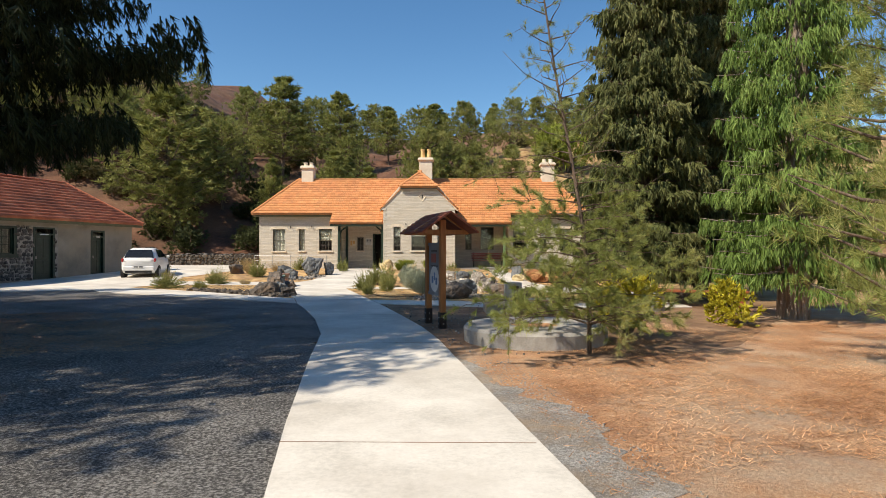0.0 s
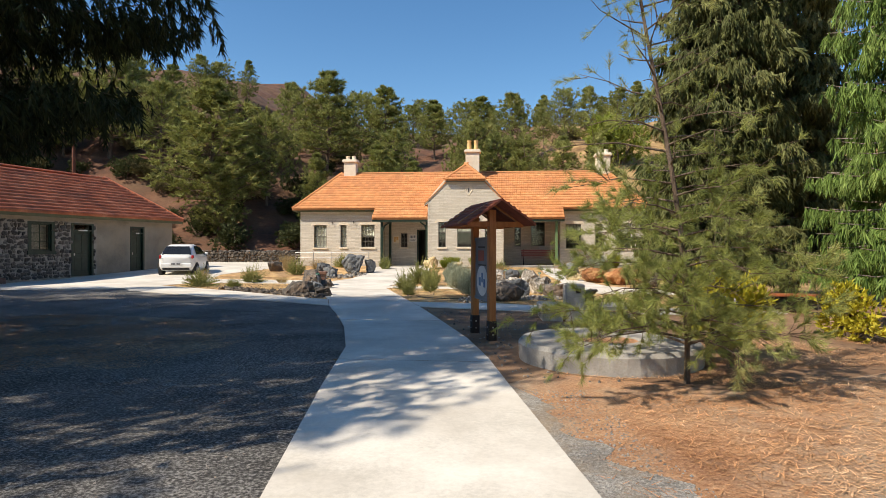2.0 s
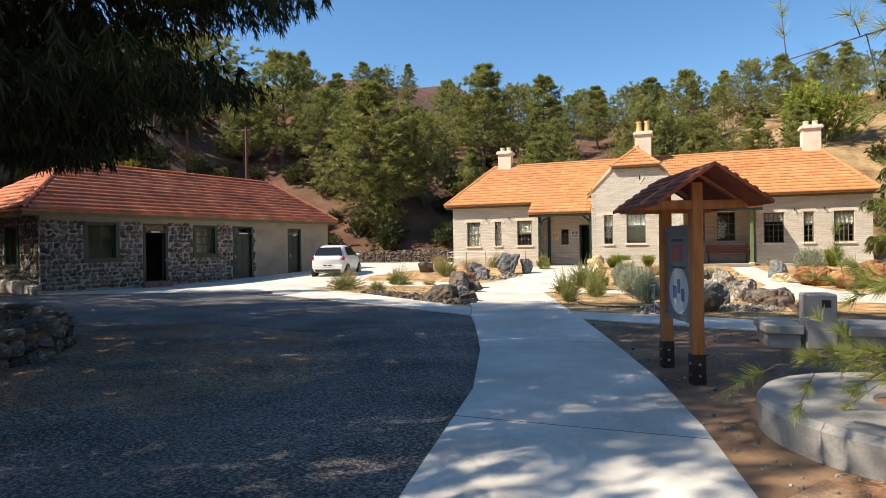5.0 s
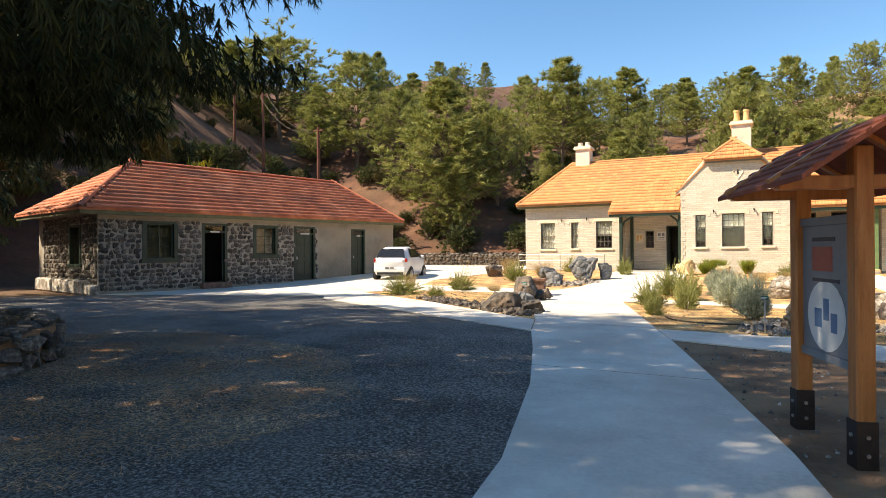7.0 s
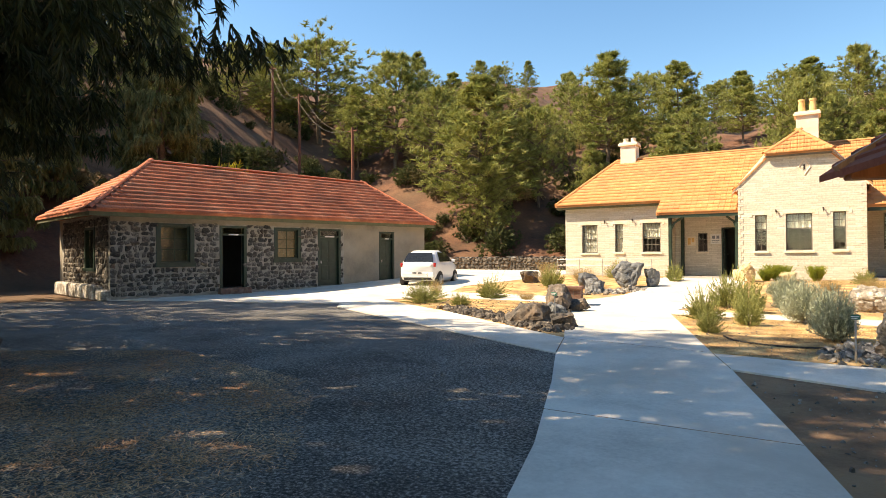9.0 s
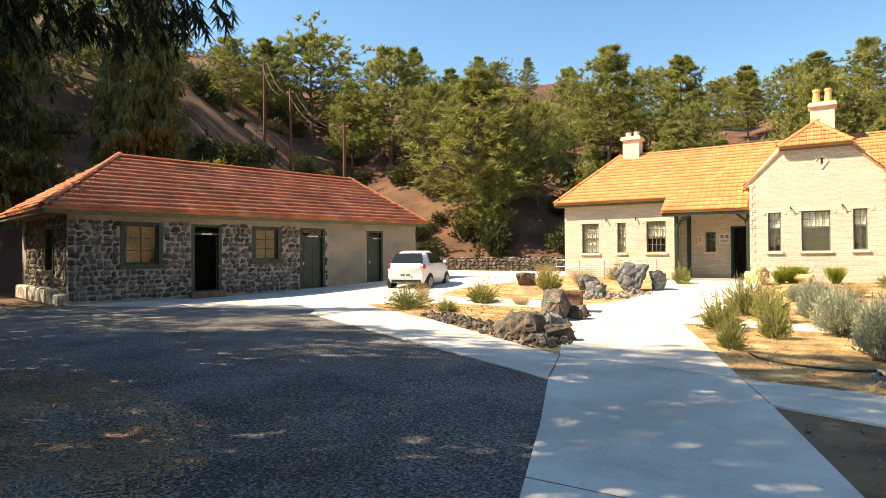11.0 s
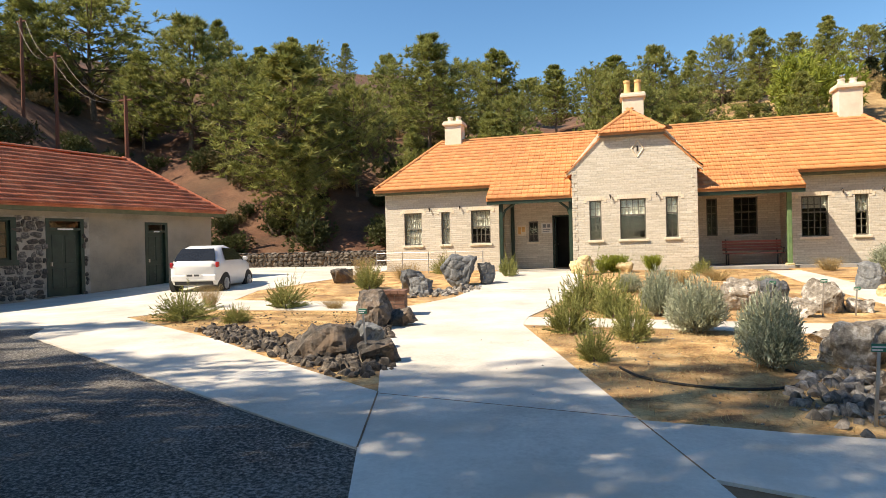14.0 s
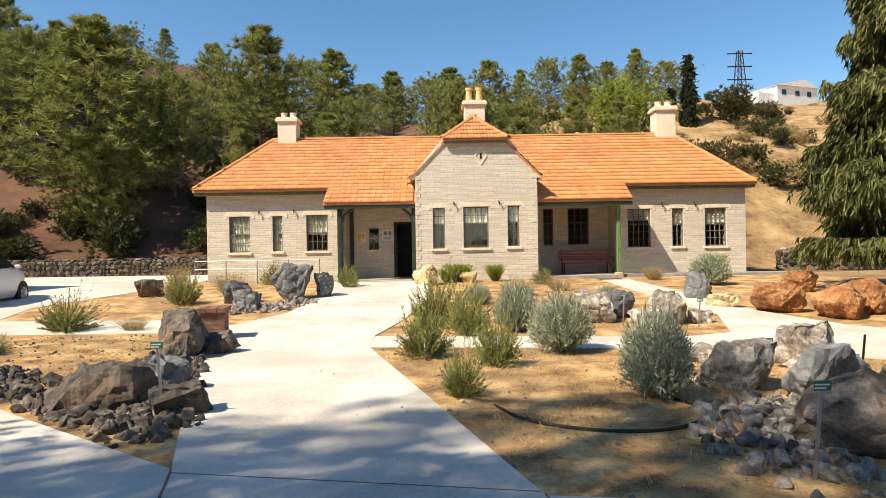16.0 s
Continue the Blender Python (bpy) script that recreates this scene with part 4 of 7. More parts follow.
# porch posts, the open door, notices
for x, y, zt, mat in ((-6.66, 35.95, 3.05, "green"), (-6.62, RF - 0.08, 3.2, "green"), (GX0 - 0.1, 35.95, 3.05, "green"), (3.25, 36.1, 3.15, "green_lt")):
    post = part("porch_post", boxes((x - 0.07, x + 0.07, y - 0.07, y + 0.07, BASE, zt), bevel=0.012), M[mat], main, "green painted timber porch post")
    if mat == "green_lt":
        part("post_foot", boxes((x - 0.13, x + 0.13, y - 0.13, y + 0.13, BASE, BASE + 0.22), bevel=0.03), M["rock_ye"], post, "pale stone post foot")
for sx in (1, -1):
    bm = bmesh.new()
    bent(bm, [(-6.66 if sx > 0 else GX0 - 0.1, 35.95, 2.4), (-6.5 if sx > 0 else GX0 - 0.22, 35.95, 2.75), (-6.15 if sx > 0 else GX0 - 0.5, 35.95, 2.98)], [0.05, 0.05, 0.05], 6)
    part("porch_brace", bm, M["green"], main)
part("door_frame", boxes((-4.97, -4.9, RF - 0.02, RF + 0.12, BASE + 0.05, 2.6), (-4.1, -4.03, RF - 0.02, RF + 0.12, BASE + 0.05, 2.6), (-4.9, -4.1, RF - 0.02, RF + 0.12, 2.53, 2.6)), M["green"], main)
door = part("door", boxes((-4.88, -4.84, RF + 0.1, RF + 0.84, BASE + 0.07, 2.52), bevel=0.004), M["green"], main, "dark green door standing open inwards")
part("door_handle", tube(bmesh.new(), (-4.84, RF + 0.76, 1.4), (-4.78, RF + 0.76, 1.4), 0.018), M["steel"], door)
part("notice", boxes((-5.43, -4.98, RF - 0.02, RF, 1.86, 2.3)), M["paper"], main, "white printed notice on the porch wall")
part("notice_print", boxes((-5.37, -5.24, RF - 0.026, RF - 0.02, 2.1, 2.24), (-5.18, -5.06, RF - 0.026, RF - 0.02, 2.1, 2.24), (-5.37, -5.06, RF - 0.026, RF - 0.02, 2.0, 2.03), (-5.37, -5.1, RF - 0.026, RF - 0.02, 1.93, 1.96)), M["panel_grey"], main)
part("notice", boxes((-6.45, -6.07, RF - 0.025, RF, 1.78, 2.22)), M["cream"], main, "cream notice board on the porch wall")
part("notice_print", boxes((-6.4, -6.28, RF - 0.03, RF - 0.025, 1.85, 2.15), (-6.24, -6.12, RF - 0.03, RF - 0.025, 1.95, 2.15)), M["pot"], main)
tiles_later = (single, o_front, roof)


# ---- the stone outbuilding ----
LBASE = 0.13
LB = pose(-21.1, 19.7, 0, 0, 0, 77.8)
lb = thing("stone_outbuilding", LB, "low rubble stone outbuilding with a red tiled hipped roof", "building")
LW, LD, LT = 14.45, 5.8, 2.92
h_w1, h_d1, h_w2, h_d2, h_d3 = (1.5, 2.8, 1.1, 2.63), (3.8, 4.85, LBASE + 0.12, 2.61), (6.08, 7.28, 1.2, 2.6), (8.16, 9.3, LBASE + 0.03, 2.6), (11.54, 12.42, LBASE + 0.03, 2.55)
part("wall", wall(bmesh.new(), 0.0, 9.5, 0.0, LT, 0.0, 0.4, [h_w1, h_d1, h_w2, h_d2]), M["mortar"], lb, "rubble wall laid in pale mortar")
part("wall", wall(bmesh.new(), 9.5, LW, 0.0, LT, 0.0, 0.4, [h_d3]), M["render_wall"], lb, "weathered cement rendered wall")
part("wall", boxes((LW - 0.4, LW, 0.4, LD, 0, LT)), M["render_wall"], lb)
part("wall", boxes((0, LW, LD, LD + 0.4, 0, LT)), M["render_wall"], lb)
bm = bmesh.new()
wall(bm, 0.4, LD, 0.0, LT, 0.0, 0.4, [(1.6, 2.7, 1.0, 2.5)])
bmesh.ops.transform(bm, matrix=Matrix(((0, 1, 0, 0), (1, 0, 0, 0), (0, 0, 1, 0), (0, 0, 0, 1))), verts=bm.verts[:])
bmesh.ops.reverse_faces(bm, faces=bm.faces[:])
part("wall", bm, M["mortar"], lb)
part("lintel_band", boxes((0.0, LW, -0.012, 0.1, 2.66, LT)), M["render_wall"], lb, "rendered band under the eaves")
# Inner surfaces in the same dark colour, as shade inside the rooms.
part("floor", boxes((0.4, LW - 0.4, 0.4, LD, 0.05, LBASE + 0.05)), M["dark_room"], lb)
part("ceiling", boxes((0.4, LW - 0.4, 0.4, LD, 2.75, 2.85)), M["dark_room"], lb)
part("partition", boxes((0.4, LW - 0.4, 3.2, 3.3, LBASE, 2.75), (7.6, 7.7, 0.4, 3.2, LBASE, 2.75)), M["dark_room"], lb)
for h, lining in ((h_w1, "dark_room"), (h_w2, "frame_dk")):
    part("window_frame", boxes((h[0] - 0.02, h[0] + 0.13, -0.03, 0.12, h[2], h[3]), (h[1] - 0.13, h[1] + 0.02, -0.03, 0.12, h[2], h[3]), (h[0] + 0.13, h[1] - 0.13, -0.03, 0.12, h[3] - 0.08, h[3]), (h[0] - 0.06, h[1] + 0.06, -0.07, 0.12, h[2] - 0.02, h[2] + 0.14)), M["green"], lb, "thick dark green timber window surround")
    window(lb, h[0] + 0.13, h[1] - 0.13, h[2] + 0.14, h[3] - 0.08, 0.0, cols=2, rows=(3,), frame_mat="green", reveal=0.08, sill=False, rail=0.06, bar=0.03)
    # A panel added close behind the panes, toned as a dim interior.
    part("window_liner", boxes((h[0] + 0.1, h[1] - 0.1, 0.34, 0.36, h[2] + 0.14, h[3] - 0.08)), M[lining], lb, "inner panel added to darken the view behind the panes")


def lb_door(h, shut, name):
    xa, xb, za, zb = h
    part("door_frame", boxes((xa - 0.02, xa + 0.09, -0.02, 0.14, za, zb), (xb - 0.09, xb + 0.02, -0.02, 0.14, za, zb), (xa + 0.09, xb - 0.09, -0.02, 0.14, zb - 0.08, zb), (xa + 0.09, xb - 0.09, -0.01, 0.12, zb - 0.37, zb - 0.3)), M["green"], lb, "dark green door frame with fanlight")
    p = part("fanlight", boxes((xa + 0.09, xb - 0.09, 0.05, 0.056, zb - 0.3, zb - 0.08)), M["glass"], lb)
    p.visible_shadow = False
    part("door_sign", boxes((xa + 0.33, xb - 0.33, -0.03, -0.01, zb - 0.36, zb - 0.31)), M["paper"], lb, "small white door plate")
    if shut:
        bm = boxes((xa + 0.09, xb - 0.09, 0.1, 0.14, za, zb - 0.37))
        w = xb - xa - 0.18
        for r0, r1 in ((0.12, 0.42), (0.50, 0.93)):
            for c0, c1 in ((0.12, 0.46), (0.54, 0.88)):
                z0, z1 = za + (zb - 0.37 - za) * r0, za + (zb - 0.37 - za) * r1
                box(bm, xa + 0.09 + w * c0, xa + 0.09 + w * c1, 0.085, 0.11, z0, z1, bevel=0.008)
        d = part("door", bm, M["green"], lb, "closed dark green panelled door")
        part("door_handle", boxes((xa + 0.15, xa + 0.19, 0.03, 0.1, za + 0.95, za + 1.07)), M["steel"], d)
    else:
        d = part("door", boxes((xa + 0.09, xa + 0.13, 0.14, 0.95, za, zb - 0.37)), M["green"], lb, "dark green door standing open inwards")


lb_door(h_d1, False, "open")
lb_door(h_d2, True, "shut")
lb_door(h_d3, True, "shut")
part("door_step", boxes((3.7, 4.95, -0.28, 0.3, 0.0, LBASE + 0.12), bevel=0.03), M["slab_red"], lb, "worn dark stone doorstep")
# left end: window surround and pale stone plinth
part("window_frame", boxes((-0.03, 0.1, 1.55, 1.7, 1.0, 2.5), (-0.03, 0.1, 2.6, 2.75, 1.0, 2.5), (-0.03, 0.1, 1.7, 2.6, 2.42, 2.5), (-0.06, 0.1, 1.5, 2.8, 0.95, 1.06)), M["green"], lb)
p = part("pane", boxes((0.1, 0.106, 1.7, 2.6, 1.06, 2.42)), M["glass"], lb)
part("plinth", boxes((-0.28, 0.02, -0.1, 0.6, 0.0, 0.36), (-0.34, -0.02, 0.6, 5.6, 0.0, 0.5), bevel=0.05), M["rock_wh"], lb, "pale rough stone plinth at the building's end")
# roof
EO = 0.42
le_z, lr_z, lr_y = 3.0, 5.2, LD / 2 + 0.2
LX0, LX1, LR0, LR1 = -0.75, LW + 0.4, 2.35, 13.0
LYB = LD + 0.4 + EO
lroof = part("roof", slab(slab(slab(slab(bmesh.new(), [(LX0, -EO, le_z), (LX1, -EO, le_z), (LR1, lr_y, lr_z), (LR0, lr_y, lr_z)], 0.07), [(LX1, LYB, le_z), (LX0, LYB, le_z), (LR0, lr_y, lr_z), (LR1, lr_y, lr_z)], 0.07),
             [(LX0, LYB, le_z), (LX0, -EO, le_z), (LR0, lr_y, lr_z)], 0.07), [(LX1, -EO, le_z), (LX1, LYB, le_z), (LR1, lr_y, lr_z)], 0.07), M["tile_old"], lb, "weathered red clay tile roof")
lup = Vector((0, lr_y + EO, lr_z - le_z))
ll = lup.length


def on_lb(u, s):
    f, x = s / ll, LX0 + u
    return s < ll and LX0 + (LR0 - LX0) * f < x < LX1 + (LR1 - LX1) * f


lfront = tile_spots(LX1 - LX0, ll, on_lb)
tiles_joined("roof_tiles", lfront, (LX0, -EO - 0.03, le_z + 0.002), (1, 0, 0), lup, M["tile_old"], lroof, 21, "rows of weathered red interlocking tiles")
up = Vector((LR0 - LX0, 0, lr_z - le_z))
L2, W2 = up.length, LYB + EO
tiles_joined("roof_tiles", tile_spots(W2, L2, lambda u, s: abs(u - W2 / 2) < W2 / 2 * (1 - s / L2)), (LX0, LYB, le_z), (0, -1, 0), up, M["tile_old"], lroof, 22, "red tiles of the hipped roof end")
ridge_caps((LR0, lr_y, lr_z + 0.05), (LR1, lr_y, lr_z + 0.05), M["tile_old"], lroof)
ridge_caps((LX0, -EO, le_z + 0.05), (LR0, lr_y, lr_z + 0.05), M["tile_old"], lroof)
ridge_caps((LX1, -EO, le_z + 0.05), (LR1, lr_y, lr_z + 0.05), M["tile_old"], lroof)
part("eaves_board", boxes((LX0 + 0.05, LX1 - 0.05, -EO + 0.04, -EO + 0.1, le_z - 0.2, le_z - 0.06), (LX0 + 0.05, LX0 + 0.11, -EO + 0.1, LYB - 0.1, le_z - 0.2, le_z - 0.06), (LX0 + 0.1, LX1 - 0.1, -EO + 0.1, 0.0, le_z - 0.12, le_z - 0.08)), M["olive"], lb, "olive painted eaves board")


# ---- trees ----
def tuft(rng, blades, length, width, spread, droop=0.0):
    """Thin pointed blades fanning out from a twig's end, as triangles along +z."""
    v, t = [], []
    for i in range(blades):
        a, e = rng.uniform(0, 2 * math.pi), spread * math.sqrt(rng.uniform(0, 1))
        d = np.array([math.sin(e) * math.cos(a), math.sin(e) * math.sin(a), math.cos(e)])
        side = np.cross(d, rng.normal(size=3))
        side /= np.linalg.norm(side) + 1e-6
        base = np.array([0, 0, rng.uniform(0, 0.45) * length])
        tip = base + d * length * rng.uniform(0.6, 1.0) + np.array([0, 0, -droop * length])
        k = len(v)
        v += [base - side * width, base + side * width, tip]
        t.append((k, k + 1, k + 2))
    return np.array(v), np.array(t)


def spray(name, tufts, places, ways, sizes, material, rng):
    """Many tufts at places, pointing along ways, as one mesh."""
    vs, ts, at = [], [], 0
    for p, w, s in zip(places, ways, sizes):
        tv, tt = tufts[rng.integers(len(tufts))]
        w = np.asarray(w, float)
        w = w / (np.linalg.norm(w) + 1e-9)
        h = np.array([1.0, 0, 0]) if abs(w[0]) < 0.8 else np.array([0, 1.0, 0])
        a = np.cross(h, w)
        a /= np.linalg.norm(a)
        b = np.cross(w, a)
        vs.append(np.asarray(p) + s * (tv[:, :1] * a + tv[:, 1:2] * b + tv[:, 2:3] * w))
        ts.append(tt + at)
        at += len(tv)
    return tri_mesh(name, np.concatenate(vs), np.concatenate(ts), material)


def pine_parts(seed, height, spread, first=0.25, whorls=11, per=6, blades=26, tuft_len=0.55, tuft_w=0.02, per_branch=8, material="pine_far", bark="bark", taper=1.2, lean=0.0, trunk_r=0.16):
    """A pine: a bending trunk, whorls of rising limbs and bundles of needles along and at the ends of them."""
    rng = np.random.default_rng(seed)
    tufts = [tuft(rng, blades, 1.0, tuft_w / tuft_len, 1.25) for _ in range(5)]
    bm = bmesh.new()
    bend = [(lean * height * f * f + 0.12 * math.sin(3 * f + seed), 0.12 * math.cos(4 * f + seed) - 0.12, height * f) for f in np.linspace(0, 1, 8)]
    bent(bm, bend, [trunk_r * (1 - 0.93 * f) + 0.01 for f in np.linspace(0, 1, 8)], 8)
    places, ways, sizes = [], [], []

    def trunk_at(f):
        i = min(6, int(f * 7))
        a = f * 7 - i
        return np.array(bend[i]) * (1 - a) + np.array(bend[i + 1]) * a

    for wi in range(whorls):
        f = first + (1 - first) * (wi + rng.uniform(0, 0.6)) / whorls
        f = min(f, 0.985)
        shape = (1 - ((f - first) / (1 - first)) ** taper) * (0.55 + 0.45 * min(1, (f - first) / 0.2 + 0.3))
        for b in range(per):
            a = 2 * math.pi * (b + rng.uniform(0, 0.8)) / per + wi * 1.3
            ln = spread * shape * rng.uniform(0.55, 1.15) + 0.25
            p0 = trunk_at(f)
            rise = rng.uniform(-0.05, 0.35) + 0.35 * f
            d = np.array([math.cos(a), math.sin(a), rise])
            mid = p0 + d * ln * 0.55 + np.array([0, 0, -0.04 * ln])
            end = p0 + d * ln + np.array([0, 0, 0.05 * ln])
            bent(bm, [tuple(p0), tuple(mid), tuple(end)], [0.02 + 0.012 * ln, 0.014 + 0.006 * ln, 0.008], 4)
            for k in range(per_branch):
                g = rng.uniform(0.35, 1.02) if k else 1.0
                q = p0 + (end - p0) * g + rng.normal(size=3) * np.array([0.16, 0.16, 0.12]) * ln * 0.7
                w = d * 0.6 + np.array([0, 0, 0.7]) + rng.normal(size=3) * 0.45
                places.append(q)
                ways.append(w)
                sizes.append(tuft_len * rng.uniform(0.7, 1.25))
    for k in range(10):
        places.append(np.array(bend[-1]) + rng.normal(size=3) * 0.15 - np.array([0, 0, 0.1 * k]))
        ways.append(np.array([0, 0, 1.0]) + rng.normal(size=3) * 0.3)
        sizes.append(tuft_len)
    return mesh_from(bm, "trunk", M[bark], True), spray("crown", tufts, places, ways, sizes, M[material], rng)


def droop_parts(seed, height, radius, base, whorls, per, hang, material, bark="bark", blades=14, leaf=0.32, leaf_w=0.03, trunk_r=0.25, top_r=0.25, dense=1.0, swell=1.0, sag_most=0.28, spread=0.5, even=False, curtain=0.7, low=0.0):
    """A spruce or cypress: level limbs from near the ground with hanging sprays all along them."""
    rng = np.random.default_rng(seed)
    tufts = [tuft(rng, blades, 1.0, leaf_w / leaf, spread) for _ in range(5)]
    bm = bmesh.new()
    bent(bm, [(0.05 * math.sin(5 * f), 0.05 * math.cos(5 * f), height * f) for f in np.linspace(0, 1, 7)], [trunk_r * (1 - 0.92 * f) + 0.02 for f in np.linspace(0, 1, 7)], 10)
    places, ways, sizes = [], [], []
    for wi in range(whorls):
        f = (wi + rng.uniform(0, 0.7)) / whorls
        z = base + (height - base) * f
        r = (radius * (1 - f) ** 0.8 + top_r * f) * min(1.0, swell + 4 * f)
        for b in range(per):
            a = 2 * math.pi * (b + rng.uniform(0, 0.9)) / per + wi
            ln = r * rng.uniform(0.65, 1.12)
            if even:
                ln = r * rng.uniform(0.72, 1.0)
            z = base + (height - base) * max(0.0, f + rng.uniform(-0.5, 0.5) / whorls)
            # Sunward limbs are thinned out so that sun patches reach the ground.
            if low and math.cos(a - 3.93) > 0.1 and rng.uniform() < 0.6:
                continue
            d = np.array([math.cos(a), math.sin(a), 0.0])
            n = max(5, int(ln * 9 * (dense if not low or z < low else 0.35 * dense)))
            sag = rng.uniform(0.3, 1.0) * sag_most
            pts = [np.array([0, 0, z]) + d * ln * g + np.array([0, 0, -sag * ln * g + 0.12 * ln * g ** 3]) for g in (0.05, 0.4, 0.75, 1.0)]
            bent(bm, [tuple(p) for p in pts], [0.02 + 0.012 * ln, 0.016 + 0.006 * ln, 0.012, 0.006], 4)
            for k in range(n):
                g = rng.uniform(0.25, 1.0) ** 0.8
                q = np.array([0, 0, z]) + d * ln * g + np.array([0, 0, -sag * ln * g + 0.12 * ln * g ** 3])
                q += np.array([-d[1], d[0], 0]) * rng.normal() * 0.28 * ln * (0.35 + 0.5 * (1 - g))
                down = np.array([0, 0, -hang]) + d * rng.uniform(0.1, 0.5) + rng.normal(size=3) * 0.25
                s = leaf * rng.uniform(0.7, 1.35)
                places.append(q)
                ways.append(down)
                sizes.append(s)
                if rng.uniform() < curtain:
                    wn_ = down / np.linalg.norm(down)
                    places.append(q + wn_ * s * 0.75)
                    ways.append(down * np.array([0.4, 0.4, 1.2]))
                    sizes.append(s * 0.9)
    return mesh_from(bm, "trunk", M[bark], True), spray("crown", tufts, places, ways, sizes, M[material], rng)


def airy_pine(seed, height, lean):
    """A thin young pine: long whippy twigs, each set with fine needle bundles, thick near the ground and sparse above."""
    rng = np.random.default_rng(seed)
    tufts = [tuft(rng, 26, 1.0, 0.016, 1.0) for _ in range(6)]
    bm = bmesh.new()
    n = 12
    bend = [np.array([lean * height * f ** 1.5 + 0.05 * math.sin(7 * f), 0.06 * math.sin(5 * f + 1), height * f]) for f in np.linspace(0, 1, n)]
    bent(bm, [tuple(p) for p in bend], [0.034 * (1 - 0.9 * f) + 0.004 for f in np.linspace(0, 1, n)], 8)
    places, ways, sizes = [], [], []
    for i in range(84):
        f = 0.07 + 0.91 * (i / 84) ** 1.45
        k = min(n - 2, int(f * (n - 1)))
        p0 = bend[k] + (bend[k + 1] - bend[k]) * (f * (n - 1) - k)
        a = i * 2.4 + rng.uniform(-0.5, 0.5)
        ln = (1.25 if f < 0.34 else 1.25 * (1 - f) ** 0.6 + 0.12) * rng.uniform(0.5, 1.1)
        ln *= 1 + (0.5 if f < 0.5 else 0.1) * max(0.0, -math.cos(a))
        out = np.array([math.cos(a), math.sin(a), 0.0])
        droop = -0.30 if f < 0.5 else 0.12
        pts = [p0 + out * ln * g + np.array([0, 0, ln * (0.30 * g + droop * g * g)]) + rng.normal(size=3) * 0.035 * g for g in (0, 0.33, 0.66, 1.0)]
        bent(bm, [tuple(p) for p in pts], [0.009 + 0.004 * ln, 0.007 + 0.002 * ln, 0.005, 0.003], 4)
        thick = 1.0 if f < 0.36 else 0.42
        for side in range(int(11 * ln * thick) + 1):
            g = rng.uniform(0.2, 1.0)
            base = pts[0] + (pts[3] - pts[0]) * g + np.array([0, 0, ln * droop * (g * g - g)])
            w = out * 0.6 + rng.normal(size=3) * 0.6 + np.array([0, 0, 0.15])
            w /= np.linalg.norm(w)
            tl = rng.uniform(0.16, 0.42) * min(1.0, ln)
            end = base + w * tl
            bent(bm, [tuple(base), tuple(end)], [0.004, 0.002], 3)
            for q in range(int(7 * thick) + 1):
                h = rng.uniform(0.3, 1.0) if q else 1.0
                places.append(base + (end - base) * h)
                ways.append(w + rng.normal(size=3) * 0.25 + np.array([0, 0, 0.1]))
                sizes.append(rng.uniform(0.085, 0.15))
    return mesh_from(bm, "trunk", M["bark"], True), spray("crown", tufts, places, ways, sizes, M["pine_near"], rng)


def tree(parts_, m, label, name="pine_tree", category="tree", group=""):
    t = thing(name, m, label, category, group)
    part("trunk", parts_[0], None, t)
    part("crown", parts_[1], None, t)
    return t


PINES = [pine_parts(11, 11.0, 4.4, 0.16, 13, 7, 20, 0.52, 0.034, 12, taper=1.7), pine_parts(12, 12.5, 3.9, 0.2, 14, 7, 20, 0.52, 0.034, 12, taper=1.3),
         pine_parts(13, 9.5, 4.3, 0.2, 11, 7, 20, 0.52, 0.034, 12, taper=2.8), pine_parts(14, 13.0, 3.6, 0.12, 15, 7, 20, 0.5, 0.034, 12, taper=1.6)]
PINE_H = [11.0, 12.5, 9.5, 13.0]
hill_first = {}


def hill_pine(x, y, height, kind, turn=0.0, sink=0.2, wide=1.0, label="bushy green pine tree on the reddish hillside"):
    s = height / PINE_H[kind]
    m = pose(x, y, lift(x, y) - sink, 0, 0, turn) @ Matrix.Diagonal((s * wide, s * wide, s, 1))
    if kind in hill_first:
        src = hill_first[kind]
        ob = copy_thing(src, Matrix())
        ob.matrix_basis = m
    else:
        ob = hill_first[kind] = tree(PINES[kind], m, label, group="hillside pines")
    return ob


def by_sight(az, dist):
    """A place by its bearing (degrees west of north) and distance from the middle of the walk's end."""
    return -3 - dist * math.sin(radians(az)), 14.5 + dist * math.cos(radians(az))


# the pines that stand out against the sky: bearing, distance, height of the top in degrees above the eye
SKYLINE = [(54, 62, 20), (50.5, 66, 20), (46, 68, 20.5), (42.5, 60, 17), (38.5, 58, 20), (36, 66, 20), (34.5, 52, 17), (32.5, 66, 18.3), (29.5, 74, 17.0), (30.5, 41, 18.6), (27.5, 75, 14.5), (24.5, 84, 13.6), (20.5, 58, 18.0), (16.7, 52, 19.6), (13.0, 60, 17.0), (10.0, 56, 18.2),
           (7.2, 82, 14.5), (4.5, 62, 16.5), (1.2, 72, 15.7), (-1.0, 62, 16.9), (-4.6, 58, 17.2), (-7.5, 70, 16.4), (-10.0, 64, 15.8), (-12.9, 60, 17.4), (-15.3, 74, 14.4), (-17.9, 62, 15.4), (-20.5, 80, 12.2)]
rng_h = random.Random(5)
for i, (az, dist, el) in enumerate(SKYLINE):
    x, y = by_sight(az, dist)
    top = 1.5 + dist * math.tan(radians(el))
    h = max(6.5, min(16.0, top - lift(x, y)))
    hill_pine(x, y, h, i % 4, rng_h.uniform(0, 360), 0.2, 0.85 + 0.6 * rng_h.random())
count = 0
